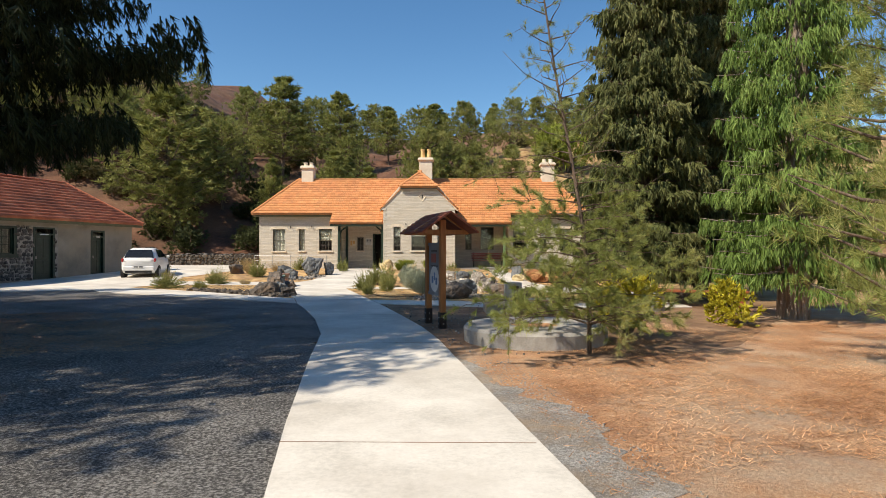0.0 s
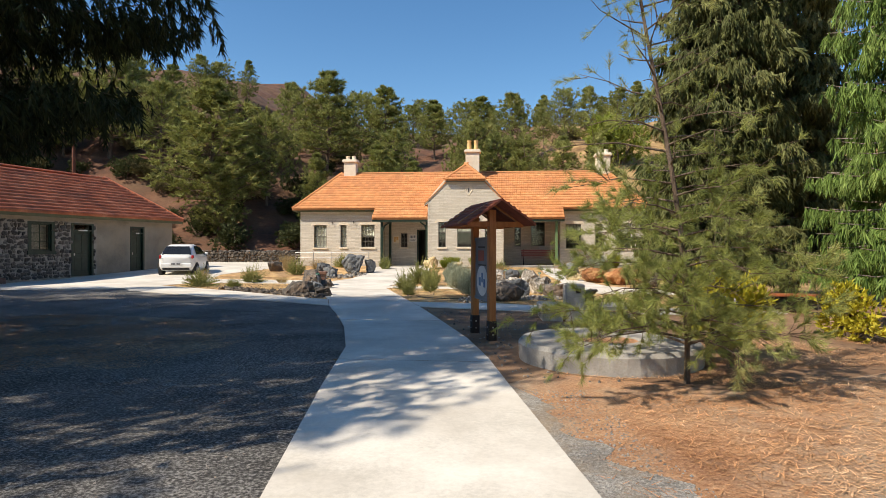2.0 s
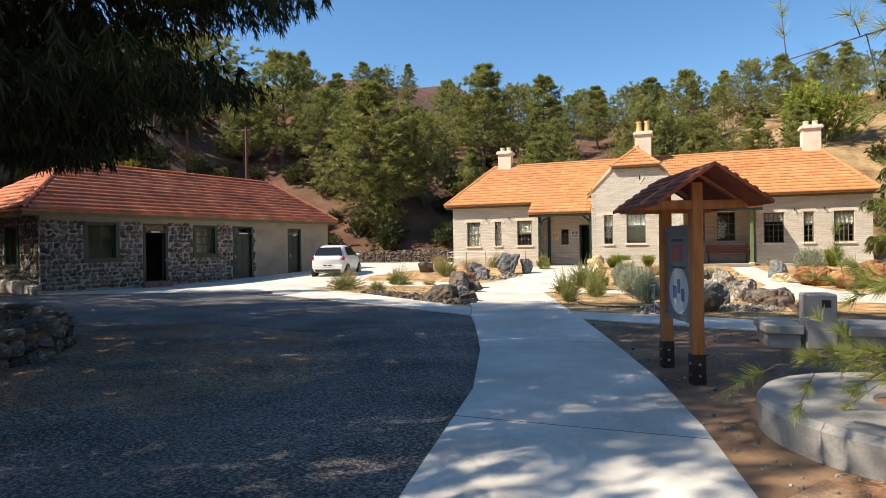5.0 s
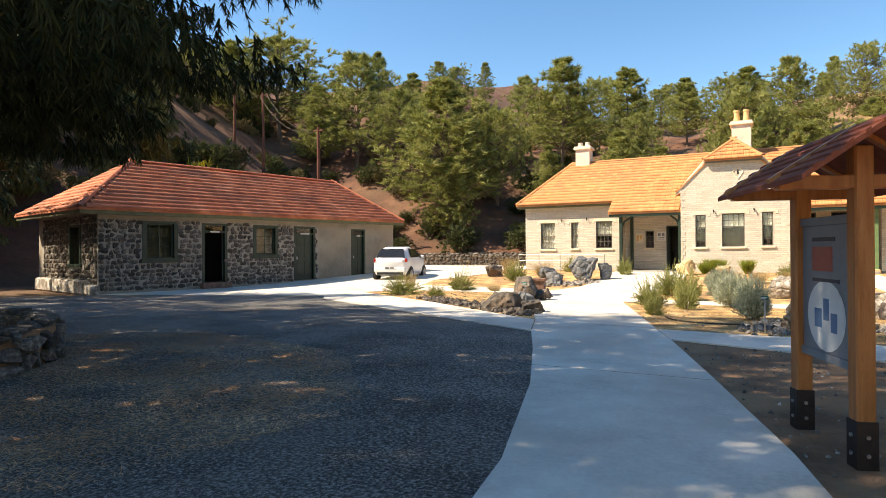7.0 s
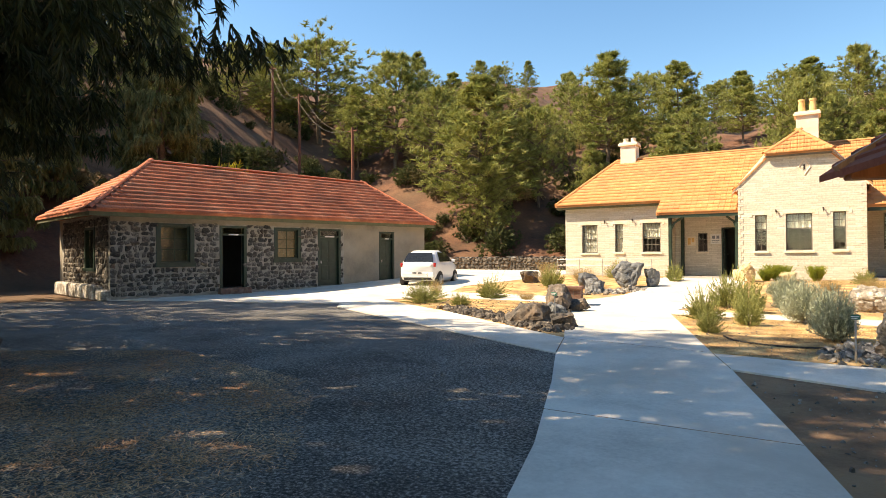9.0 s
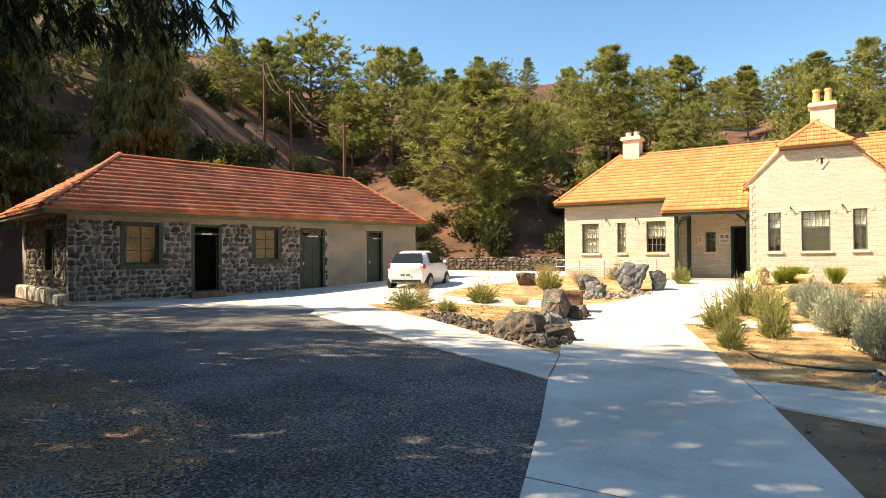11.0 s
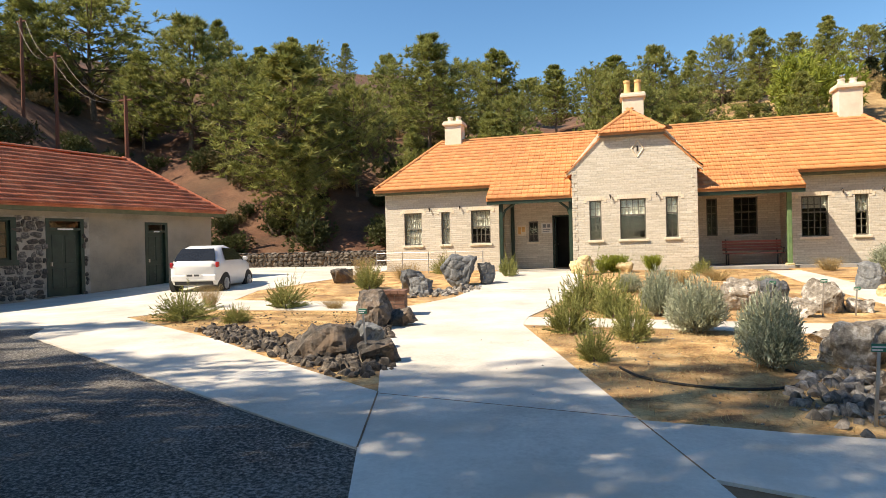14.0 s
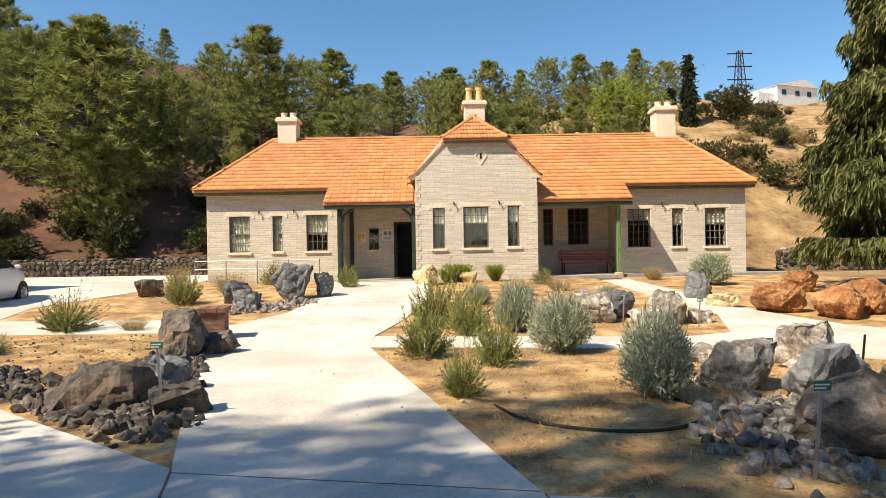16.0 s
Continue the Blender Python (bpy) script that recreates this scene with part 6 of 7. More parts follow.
rng_n = random.Random(77)
spots = []
while len(spots) < 60000:
    x, y = rng_n.uniform(0.6, 9.0), rng_n.uniform(1.0, 12.5)
    edge = 1.9 - 0.16 * (y - 2.0)
    if x < edge - 0.75 + 1.3 * rng_n.random() or (x - 1.42) ** 2 + (y - 10.2) ** 2 < 1.5 or noise.noise(Vector((x * 0.9, y * 0.9, 4))) < -0.25 + rng_n.random() * 0.2:
        continue
    spots.append((x, y))
needle_carpet("fallen_needles", spots, 0.12, M["needle_straw"], 78, "loose orange-brown fallen pine needles")
scatter("path_gravel", [(x + rng_n.uniform(0.05, 0.75), y) for y in [rng_n.uniform(1.5, 8.3) for _ in range(2200)] for x in [1.45 - 0.165 * y]], (0.01, 0.028), M["gravel"], 79, "loose grey gravel beside the path")
scatter("asphalt_grit", [(rng_n.uniform(-9.0, -1.9), 2.5 + 14.0 * rng_n.random() ** 1.3) for _ in range(4500)], (0.01, 0.026), M["gravel"], 80, "loose grit over the asphalt")


# dry grass and straw over the beds
def in_shape(x, y, shape):
    c = False
    for (xa, ya), (xb, yb) in zip(shape, shape[1:] + shape[:1]):
        if (ya > y) != (yb > y) and x < (xb - xa) * (y - ya) / (yb - ya) + xa:
            c = not c
    return c


def straw(name, shape, n, length, material, seed, label, up=0.6):
    rng = random.Random(seed)
    xs, ys = [p[0] for p in shape], [p[1] for p in shape]
    v = []
    while len(v) < 3 * n:
        x, y = rng.uniform(min(xs), max(xs)), rng.uniform(min(ys), max(ys))
        if not in_shape(x, y, shape) or noise.noise(Vector((x * 1.1, y * 1.1, seed))) < rng.uniform(-0.5, 0.3):
            continue
        a, L = rng.uniform(0, 2 * math.pi), length * rng.uniform(0.4, 1.2)
        z = lift(x, y) + 0.012
        w = 0.005
        v += [(x - w * math.sin(a), y + w * math.cos(a), z), (x + w * math.sin(a), y - w * math.cos(a), z), (x + L * math.cos(a) * 0.7, y + L * math.sin(a) * 0.7, z + L * up * rng.random())]
    ob = new(name, tri_mesh(name, np.array(v), np.arange(len(v)).reshape(-1, 3), material))
    return tagged(ob, label, "litter", kind="stuff")


SOUTH = [(-2.4, 18.25), (-4.1, 23.65), (-1.9, 23.4), (1.2, 22.9), (3.0, 21.8), (3.4, 17.2), (1.3, 17.4), (-0.1, 18.05)]
WEST = [(-5.3, 19.3), (-8.8, 21.7), (-12.9, 24.15), (-12.3, 25.5), (-7.3, 25.4)]
NORTH = [(-4.1, 24.9), (-3.4, 33), (-3.8, 35.3), (2.1, 35.3), (2.1, 31), (2.5, 27), (1.7, 24.8)]
straw("dry_straw", SOUTH, 17000, 0.10, M["dry_stalk"], 91, "dry straw and needles over sandy soil")
straw("dry_straw", WEST, 8000, 0.11, M["dry_stalk"], 92, "dry straw and needles over sandy soil")
straw("dry_straw", NORTH, 6000, 0.14, M["dry_stalk"], 93, "dry straw and grass over sandy soil")
YARD = [(-10.5, 8.0), (-8.0, 7.5), (-4.5, 9.0), (-4.0, 11.5), (-6.0, 13.8), (-9.5, 14.5), (-12.0, 13.0)]
straw("brown_needles", YARD, 42000, 0.11, M["needle_straw"], 94, "brown fallen needles strewn over the asphalt", 0.1)
scatter("pebbles", [(x, y) for x, y in [(rng_n.uniform(-12, -5), rng_n.uniform(19.5, 25.5)) for _ in range(900)] if in_shape(x, y, WEST)], (0.02, 0.07), M["chips"], 95, "loose pebbles over the bed")
scatter("pebbles", [(x, y) for x, y in [(rng_n.uniform(-2, 1.4), rng_n.uniform(8.6, 16.5)) for _ in range(700)] if x > 0.25 - 0.27 * (y - 8.5) and (x - 1.42) ** 2 + (y - 10.2) ** 2 > 1.6], (0.015, 0.05), M["chips_gy"], 96, "loose pebbles and litter on brown soil")


# middle and east rocks
for i, (x, y, s, mt, lab) in enumerate(((-0.2, 26.2, (1.0, 0.7, 0.75), "rock_wh", "brown and white boulder in the middle bed"), (0.55, 26.8, (0.8, 0.6, 0.7), "rock_gy", "grey rock in the middle bed"), (1.2, 26.0, (1.05, 0.8, 0.85), "rock_wh", "pale pink boulder with a label"),
                                       (0.6, 25.4, (0.9, 0.5, 0.45), "rock_wh", "low pale rock in the middle bed"), (1.8, 25.9, (0.6, 0.5, 0.4), "rock_wh", "small pale rock at the bed's tip"), (3.9, 27.2, (1.2, 0.9, 0.75), "rock_or", "orange weathered ore boulder"),
                                       (4.7, 26.4, (1.5, 1.0, 0.85), "rock_or", "large rusty orange ore boulder"), (5.6, 26.9, (1.1, 0.8, 0.9), "rock_or", "dark red-orange ore boulder"), (3.2, 28.0, (0.8, 0.6, 0.5), "rock_ye", "yellow ochre rock beside the path"),
                                       (3.3, 29.6, (0.8, 0.7, 0.95), "rock_gy", "grey upright rock beside the path"), (6.4, 30.5, (0.9, 0.8, 0.8), "rock_or", "reddish brown boulder in dry soil"), (7.2, 29.4, (1.1, 0.7, 0.5), "rock_dk", "dark brown slab of rock"),
                                       (5.9, 25.6, (1.2, 0.5, 0.5), "rock_dk", "dark tilted slab of slate"), (-3.55, 33.8, (1.05, 0.7, 0.85), "rock_ye", "cream-yellow boulder by the entrance path"), (-2.2, 34.3, (0.75, 0.5, 0.5), "rock_ye", "small yellow boulder below the gable"))):
    boulder("boulder", x, y, s, M[mt], 230 + i, lab, i * 37)


# ---- plants in the beds ----
def blade_bush(seed, r, h, n, material, width=0.012, seg=2, lean=0.7, leaf=0.0):
    """A clump of stiff stalks fanning up from the ground, set with small leaves."""
    rng = np.random.default_rng(seed)
    vs, ts = [], []
    for i in range(n):
        a, g = rng.uniform(0, 2 * math.pi), math.sqrt(rng.uniform(0, 1))
        b = np.array([0.35 * r * g * math.cos(a), 0.35 * r * g * math.sin(a), 0])
        e = lean * g * rng.uniform(0.6, 1.2)
        L = h * rng.uniform(0.6, 1.1) / max(0.45, math.cos(e))
        d = np.array([math.sin(e) * math.cos(a), math.sin(e) * math.sin(a), math.cos(e)])
        side = np.cross(d, rng.normal(size=3))
        side /= np.linalg.norm(side)
        k = len(vs)
        if leaf:
            m = 7
            for j in range(m):
                q = b + d * L * (0.25 + 0.75 * j / m)
                for _ in range(2):
                    w = d * 1.3 + rng.normal(size=3) * 0.5
                    w /= np.linalg.norm(w)
                    sd = np.cross(w, rng.normal(size=3))
                    sd /= np.linalg.norm(sd)
                    k = len(vs)
                    vs += [q - sd * leaf * 0.13, q + sd * leaf * 0.13, q + w * leaf * rng.uniform(0.6, 1.2)]
                    ts.append((k, k + 1, k + 2))
            k = len(vs)
        vs += [b - side * width, b + side * width, b + d * L]
        ts.append((k, k + 1, k + 2))
    return tri_mesh("foliage", np.array(vs), np.array(ts), M[material])


def shrub(name, mesh, x, y, s, label, turn=0.0, group=""):
    t = thing(name, pose(x, y, lift(x, y), 0, 0, turn) @ Matrix.Diagonal((s[0] * 0.68, s[0] * 0.68, s[1] * 0.92, 1)), label, "shrub", group)
    part("foliage", mesh, None, t)
    part("root_crown", tube(bmesh.new(), (0, 0, -0.05), (0, 0, 0.12), 0.07, 0.03, 7), M["bark"], t)
    return t


def shoot_bush(seed, n, material, leaf, lean, wild, per):
    """A rounded bush of many upright leafy shoots that rise from woody stems, ending on a loose dome."""
    rng = np.random.default_rng(seed)
    vs, ts = [], []
    lumps = [(rng.uniform(0, 2 * math.pi), rng.uniform(0.5, 1.0)) for _ in range(7)]
    for i in range(n):
        a, g = rng.uniform(0, 2 * math.pi), math.sqrt(rng.uniform(0, 1))
        swell_ = 1 + wild * sum(max(0.0, math.cos(a - la)) ** 6 * (lr - 0.6) for la, lr in lumps)
        e = lean * g * swell_ + rng.normal() * 0.08
        reach = (1 - 0.22 * g * g) * swell_ * rng.uniform(1 - 0.55 * wild, 1.05)
        tip = np.array([math.sin(e) * math.cos(a), math.sin(e) * math.sin(a), max(0.12, math.cos(e))]) * reach
        start = tip * rng.uniform(0.25, 0.6) * np.array([0.7, 0.7, 0.8])
        mid = (start + tip) / 2 + np.array([tip[0], tip[1], 0]) * 0.12
        stem = np.cross(tip - start, rng.normal(size=3))
        stem *= 0.006 / np.linalg.norm(stem)
        k = len(vs)
        vs += [start - stem, start + stem, tip]
        ts.append((k, k + 1, k + 2))
        for j in range(per):
            f = (j + rng.uniform(0, 1)) / per
            q = start * (1 - f) ** 2 + 2 * mid * f * (1 - f) + tip * f * f
            d = (tip - start) / np.linalg.norm(tip - start)
            w = d * 1.1 + rng.normal(size=3) * 0.55
            w /= np.linalg.norm(w)
            sd = np.cross(w, rng.normal(size=3))
            sd /= np.linalg.norm(sd)
            L = leaf * rng.uniform(0.6, 1.25)
            k = len(vs)
            vs += [q - sd * L * 0.14, q + sd * L * 0.14, q + w * L]
            ts.append((k, k + 1, k + 2))
    return tri_mesh("foliage", np.array(vs), np.array(ts), M[material])


LAV = [shoot_bush(300 + i, 750, "lavender", 0.10, 1.15, 0.25, 12) for i in range(2)]
ROS = [shoot_bush(310 + i, 230, "rosemary", 0.095, 1.35, 0.8, 22) for i in range(2)]
LIM = blade_bush(320, 0.8, 0.8, 420, "lime_leaf", 0.01, lean=0.8, leaf=0.14)
DRY = blade_bush(330, 0.8, 0.8, 320, "dry_stalk", 0.006, lean=0.9, leaf=0.06)
for x, y, s, k, lab in ((-3.15, 25.9, (1.0, 1.15), 0, "spreading olive-green shrub beside the path"), (-2.6, 24.9, (0.8, 1.0), 1, "straggling olive-green shrub beside the path"), (-3.3, 22.9, (0.75, 0.85), 1, "straggling dusty green shrub at the bed's edge"),
                        (-2.85, 20.6, (0.42, 0.62), 0, "small dark green shrub in sandy soil"), (-2.35, 22.2, (0.6, 0.8), 1, "straggling green shrub in the sandy bed"), (-10.2, 26.0, (0.9, 0.85), 0, "rounded green shrub in the bed"), (-9.6, 29.8, (0.95, 1.0), 1, "tall grassy green shrub"),
                        (-11.4, 23.9, (1.15, 0.75), 0, "low dark green shrub at the bed's corner"), (-9.9, 23.6, (0.6, 0.45), 1, "low green shrub in the bed"), (-6.0, 33.4, (0.7, 0.9), 1, "grey-green shrub below the wall"), (0.1, 33.6, (0.7, 0.6), 1, "grey-green shrub below the gable"),
                        (-8.6, 34.6, (0.9, 0.9), 0, "grey-green shrub against the building")):
    shrub("shrub", ROS[k], x, y, s, lab, x * 50)
for x, y, s, k, lab in ((-1.35, 23.1, (0.85, 0.95), 0, "rounded grey lavender bush"), (-1.75, 25.2, (0.7, 1.0), 1, "grey lavender bush in the sandy bed"), (-0.95, 20.5, (0.72, 0.95), 1, "dark grey-green lavender bush"), (4.9, 32.5, (1.1, 1.0), 0, "grey-green bush by the east wing"),
                        (-2.2, 29.0, (0.6, 0.55), 0, "low grey bush below the gable"), (1.0, 29.3, (0.6, 0.4), 1, "low grey plant in dry soil")):
    shrub("lavender_bush", LAV[k], x, y, s, lab, x * 70)
for x, y, s in ((-2.5, 34.6, (0.8, 0.8)), (-1.3, 34.7, (0.55, 0.75)), (-2.9, 34.4, (0.5, 0.6)), (6.2, 35.0, (0.7, 1.0))):
    shrub("lime_shrub", LIM, x, y, s, "bright lime-green shrub against the building wall", x * 90)
for x, y, s in ((-0.9, 30.5, (0.7, 0.6)), (-1.9, 26.6, (0.45, 0.6)), (0.2, 31.5, (0.8, 0.5)), (3.9, 34.4, (0.8, 0.6)), (-10.4, 31.3, (0.9, 0.7)), (-8.9, 26.0, (0.6, 0.35)), (-9.0, 31.5, (0.9, 0.9)), (7.8, 33.0, (0.8, 0.6)), (-11.5, 33.8, (0.8, 1.0)), (-0.4, 28.0, (0.5, 0.4)), (-12.3, 26.0, (0.5, 0.8))):
    shrub("dry_shrub", DRY, x, y, s, "dry straw-brown shrub in the bed", x * 30)
b = bush_parts(340, 0.6, 1.15, 330, 0.13, 0.03, "yellow_leaf", blades=7)
bush(b, pose(5.7, 12.3, 0), "yellow-leaved shrub on the needle litter", "yellow_shrub")
b = bush_parts(341, 0.62, 1.4, 330, 0.14, 0.03, "yellow_leaf", blades=7)
bush(b, pose(3.05, 10.5, 0), "yellow-green shrub behind the concrete ring", "yellow_shrub")


# ---- furniture and fixtures ----
def notice_kiosk():
    """A roofed trail notice: two posts, a hanging board and a small gabled roof."""
    pf, pb = Vector((-0.17, 11.67, 0)), Vector((-0.47, 12.52, 0))
    way = (pf - pb).normalized()
    k = thing("notice_kiosk", Matrix.Translation((pf + pb) / 2) @ pose(0, 0, 0, 0, 0, math.degrees(math.atan2(way.y, way.x))), "brown timber notice kiosk with a small gabled roof", "notice board")
    h = (pf - pb).length / 2
    for sx in (h, -h):
        p = part("post", boxes((sx - 0.06, sx + 0.06, -0.06, 0.06, 0.12, 2.12), bevel=0.012), M["wood_post"], k, "orange-brown square timber post")
        part("post_shoe", boxes((sx - 0.066, sx + 0.066, -0.066, 0.066, 0.0, 0.32)), M["steel_dk"], p, "dark steel post shoe")
        bm = bmesh.new()
        for z in (0.1, 0.22):
            tube(bm, (sx + 0.06, 0.0, z), (sx + 0.078, 0.0, z), 0.014, n=6)
            tube(bm, (sx, -0.06, z), (sx, -0.078, z), 0.014, n=6)
        part("bolt", bm, M["steel"], p)
        part("tie_beam", boxes((sx - 0.05, sx + 0.05, -0.52, 0.52, 1.84, 1.93), bevel=0.008), M["wood_post"], k)
        for sy in (1, -1):
            bm = bmesh.new()
            ang = math.atan2(0.36, 0.56)
            box(bm, -0.33, 0.33, -0.03, 0.03, -0.035, 0.035, m=Matrix.Translation((sx, sy * 0.28, 2.06)) @ Matrix.Rotation(-sy * ang, 4, "X") @ Matrix.Rotation(math.pi / 2, 4, "Z"))
            part("rafter", bm, M["wood_post"], k)
    for sy in (1, -1):
        r = part("roof_panel", slab(bmesh.new(), [(-h - 0.24, 0, 2.27), (h + 0.5, 0, 2.27), (h + 0.5, sy * 0.56, 1.89), (-h - 0.24, sy * 0.56, 1.89)], 0.035), M["roof_felt"], k, "dark red-brown boarded roof slope")
        for i in range(1, 6):
            f = i / 6
            part("batten", slab(bmesh.new(), [(-h - 0.25, sy * 0.56 * f, 2.285 - 0.38 * f), (h + 0.51, sy * 0.56 * f, 2.285 - 0.38 * f), (h + 0.51, sy * (0.56 * f + 0.03), 2.285 - 0.38 * f - 0.02), (-h - 0.25, sy * (0.56 * f + 0.03), 2.285 - 0.38 * f - 0.02)], 0.02), M["roof_felt"], r)
    for z in (0.62, 1.62):
        part("rail", boxes((-h + 0.06, h - 0.06, -0.025, 0.025, z, z + 0.06)), M["panel_grey"], k)
    board = part("board", boxes((-h + 0.07, h - 0.07, -0.014, 0.014, 0.68, 1.62), bevel=0.004), M["panel_grey"], k, "grey information panel with printed sheets")
    for s in (-1, 1):
        bm = bmesh.new()
        a = [bm.verts.new((0.0 + 0.29 * math.cos(t), s * 0.018, 0.95 + 0.26 * math.sin(t))) for t in np.linspace(0, 2 * math.pi, 20, endpoint=False)]
        bm.faces.new(a if s < 0 else a[::-1])
        part("sheet", bm, M["paper"], board, "white rounded printed sheet")
        for name, mat, x0, x1, z0, z1 in (("picture", "ink_red", -0.2, 0.1, 1.28, 1.46), ("picture", "ink_blue", -0.17, -0.06, 0.86, 1.0), ("picture", "ink_blue", -0.03, 0.05, 0.92, 1.08), ("picture", "ink_blue", 0.08, 0.17, 0.84, 0.98), ("text", "ink_dark", -0.2, 0.2, 1.2, 1.225), ("text", "ink_dark", -0.2, 0.14, 1.5, 1.53)):
            ya, yb = (s * 0.014, s * 0.021) if s > 0 else (s * 0.021, s * 0.014)
            part(name, boxes((x0, x1, ya, yb, z0, z1)), M[mat], board)


notice_kiosk()

# the round concrete slab
ring = thing("concrete_ring", pose(1.42, 10.2, 0), "low round concrete slab with a needle-filled centre", "concrete slab")
bm = bmesh.new()
N = 48
prof = [(1.2, 0.0), (1.21, 0.22), (1.17, 0.27), (0.42, 0.275), (0.40, 0.25), (0.40, 0.18)]
rows = [[bm.verts.new((r * math.cos(2 * math.pi * i / N), r * math.sin(2 * math.pi * i / N), z)) for i in range(N)] for r, z in prof]
for a, b in zip(rows, rows[1:]):
    for i in range(N):
        bm.faces.new((a[i], a[(i + 1) % N], b[(i + 1) % N], b[i]))
part("slab", bm, M["kerb"], ring)
bm = bmesh.new()
bm.faces.new([bm.verts.new((0.41 * math.cos(2 * math.pi * i / 20), 0.41 * math.sin(2 * math.pi * i / 20), 0.24 + 0.02 * math.sin(i * 2.3))) for i in range(20)])
part("litter", bm, M["needles"], ring, "brown needles in the centre hole")

binp = thing("litter_bin", pose(1.5, 14.5, 0, 0, 0, 4), "square grey concrete litter bin", "bin")
part("body", boxes((-0.19, 0.19, -0.19, 0.19, 0, 0.76), bevel=0.02), M["kerb"], binp)
# The bin is solid; this dark block is the shade of its slot.
part("opening_shade", boxes((0.0, 0.11, -0.196, -0.16, 0.58, 0.68), bevel=0.0), M["steel_dk"], binp, "dark block as the shaded slot in the bin's front")
for x, y in ((1.04, 14.75), (2.25, 14.75)):
    cb = thing("concrete_bench", pose(x, y, 0, 0, 0, 2), "low grey concrete bench block", "bench")
    part("seat", boxes((-0.24 if x < 2 else -0.45, 0.24 if x < 2 else 0.45, -0.5, 0.5, 0.2, 0.33), bevel=0.015), M["kerb"], cb)
    part("base", boxes((-0.2 if x < 2 else -0.4, 0.2 if x < 2 else 0.4, -0.45, 0.45, 0.0, 0.2)), M["kerb"], cb)

# picnic spot beneath the eastern trees
# A round stone seat wall, built as a plain closed drum.
pt = thing("round_planter", pose(4.9, 15.6, 0, 0, 0, 15), "round mortared stone seat wall under the trees", "planter")
bm = bmesh.new()
tube(bm, (0, 0, 0), (0, 0, 0.42), 0.62, 0.6, 20)
part("body", bm, M["kerb"], pt)
pt = thing("wooden_bench", pose(6.9, 16.6, 0, 0, 0, -15), "long dark wooden bench under the trees", "bench")
part("seat", boxes((-1.3, 1.3, -0.2, 0.2, 0.38, 0.44), bevel=0.01), M["wood_red"], pt)
for sx in (-1, 1):
    part("leg", boxes((sx * 1.0 - 0.06, sx * 1.0 + 0.06, -0.16, 0.16, 0, 0.38)), M["wood_red"], pt)


def park_bench():
    b = thing("park_bench", pose(2.3, 37.25, 0.50), "red-brown slatted park bench on the porch terrace", "bench")
    for i in range(5):
        part("seat_slat", boxes((-0.98, 0.98, -0.42 + i * 0.09, -0.35 + i * 0.09, 0.40, 0.43), bevel=0.006), M["bench_red"], b)
    for i in range(4):
        part("back_slat", boxes((-0.98, 0.98, 0.03 + i * 0.022, 0.055 + i * 0.022, 0.5 + i * 0.1, 0.58 + i * 0.1), bevel=0.006), M["bench_red"], b)
    for sx in (-0.85, 0.85):
        bm = boxes((sx - 0.025, sx + 0.025, -0.4, -0.35, 0, 0.4), (sx - 0.025, sx + 0.025, 0.0, 0.05, 0, 0.4), (sx - 0.025, sx + 0.025, -0.42, 0.06, 0.36, 0.4))
        bent(bm, [(sx, 0.05, 0.38), (sx, 0.09, 0.62), (sx, 0.15, 0.92)], [0.025, 0.025, 0.025], 6)
        bent(bm, [(sx * 1.1, -0.4, 0.4), (sx * 1.12, -0.42, 0.6), (sx * 1.12, 0.05, 0.62)], [0.02, 0.02, 0.02], 6)
        part("bench_leg", bm, M["steel_dk"], b)


park_bench()

# brick pier with a clay slab lid
pier = thing("brick_pier", pose(-6.95, 24.9, lift(-6.95, 24.9), 0, 0, 10), "small brick pier with a red slab lid", "pier")
for r in range(7):
    for c in range(2):
        for sd in (0, 1):
            o = 0.11 if r % 2 else 0.0
            part("brick", boxes((-0.2 + c * 0.205, -0.005 + c * 0.205, -0.2 + sd * 0.205, -0.005 + sd * 0.205, r * 0.068, r * 0.068 + 0.058)), M["slab_red"], pier)
part("mortar", boxes((-0.19, 0.19, -0.19, 0.19, 0, 0.47)), M["mortar"], pier)
for c in range(3):
    part("lid_slab", boxes((-0.24 + c * 0.162, -0.084 + c * 0.162, -0.25, 0.25, 0.475, 0.56), bevel=0.008), M["slab_red"], pier, "red clay lid slab")


def plant_label(x, y, h, turn=0.0, plate=True):
    lab = thing("plant_label", pose(x, y, lift(x, y), 8, 0, turn), "small green plate on a grey stake" if plate else "short dark stake in the bed", "label")
    part("stake", boxes((-0.012, 0.012, -0.006, 0.006, -0.05, h), bevel=0.002), M["steel"] if plate else M["steel_dk"], lab)
    if plate:
        pl = part("plate", boxes((-0.055, 0.055, -0.012, -0.006, h - 0.02, h + 0.045), bevel=0.003), M["sign_green"], lab)
        part("text", boxes((-0.05, 0.04, -0.0135, -0.012, h + 0.015, h + 0.025), (-0.05, 0.02, -0.0135, -0.012, h - 0.008, h + 0.002)), M["paper"], pl)


for x, y, h, pl in ((-0.72, 18.35, 0.62, True), (0.55, 21.3, 0.42, True), (1.55, 21.2, 0.5, False), (-5.55, 20.0, 0.68, True), (0.25, 25.6, 0.6, True), (1.0, 25.3, 0.65, True), (1.55, 25.4, 0.5, True)):
    plant_label(x, y, h, 0, pl)

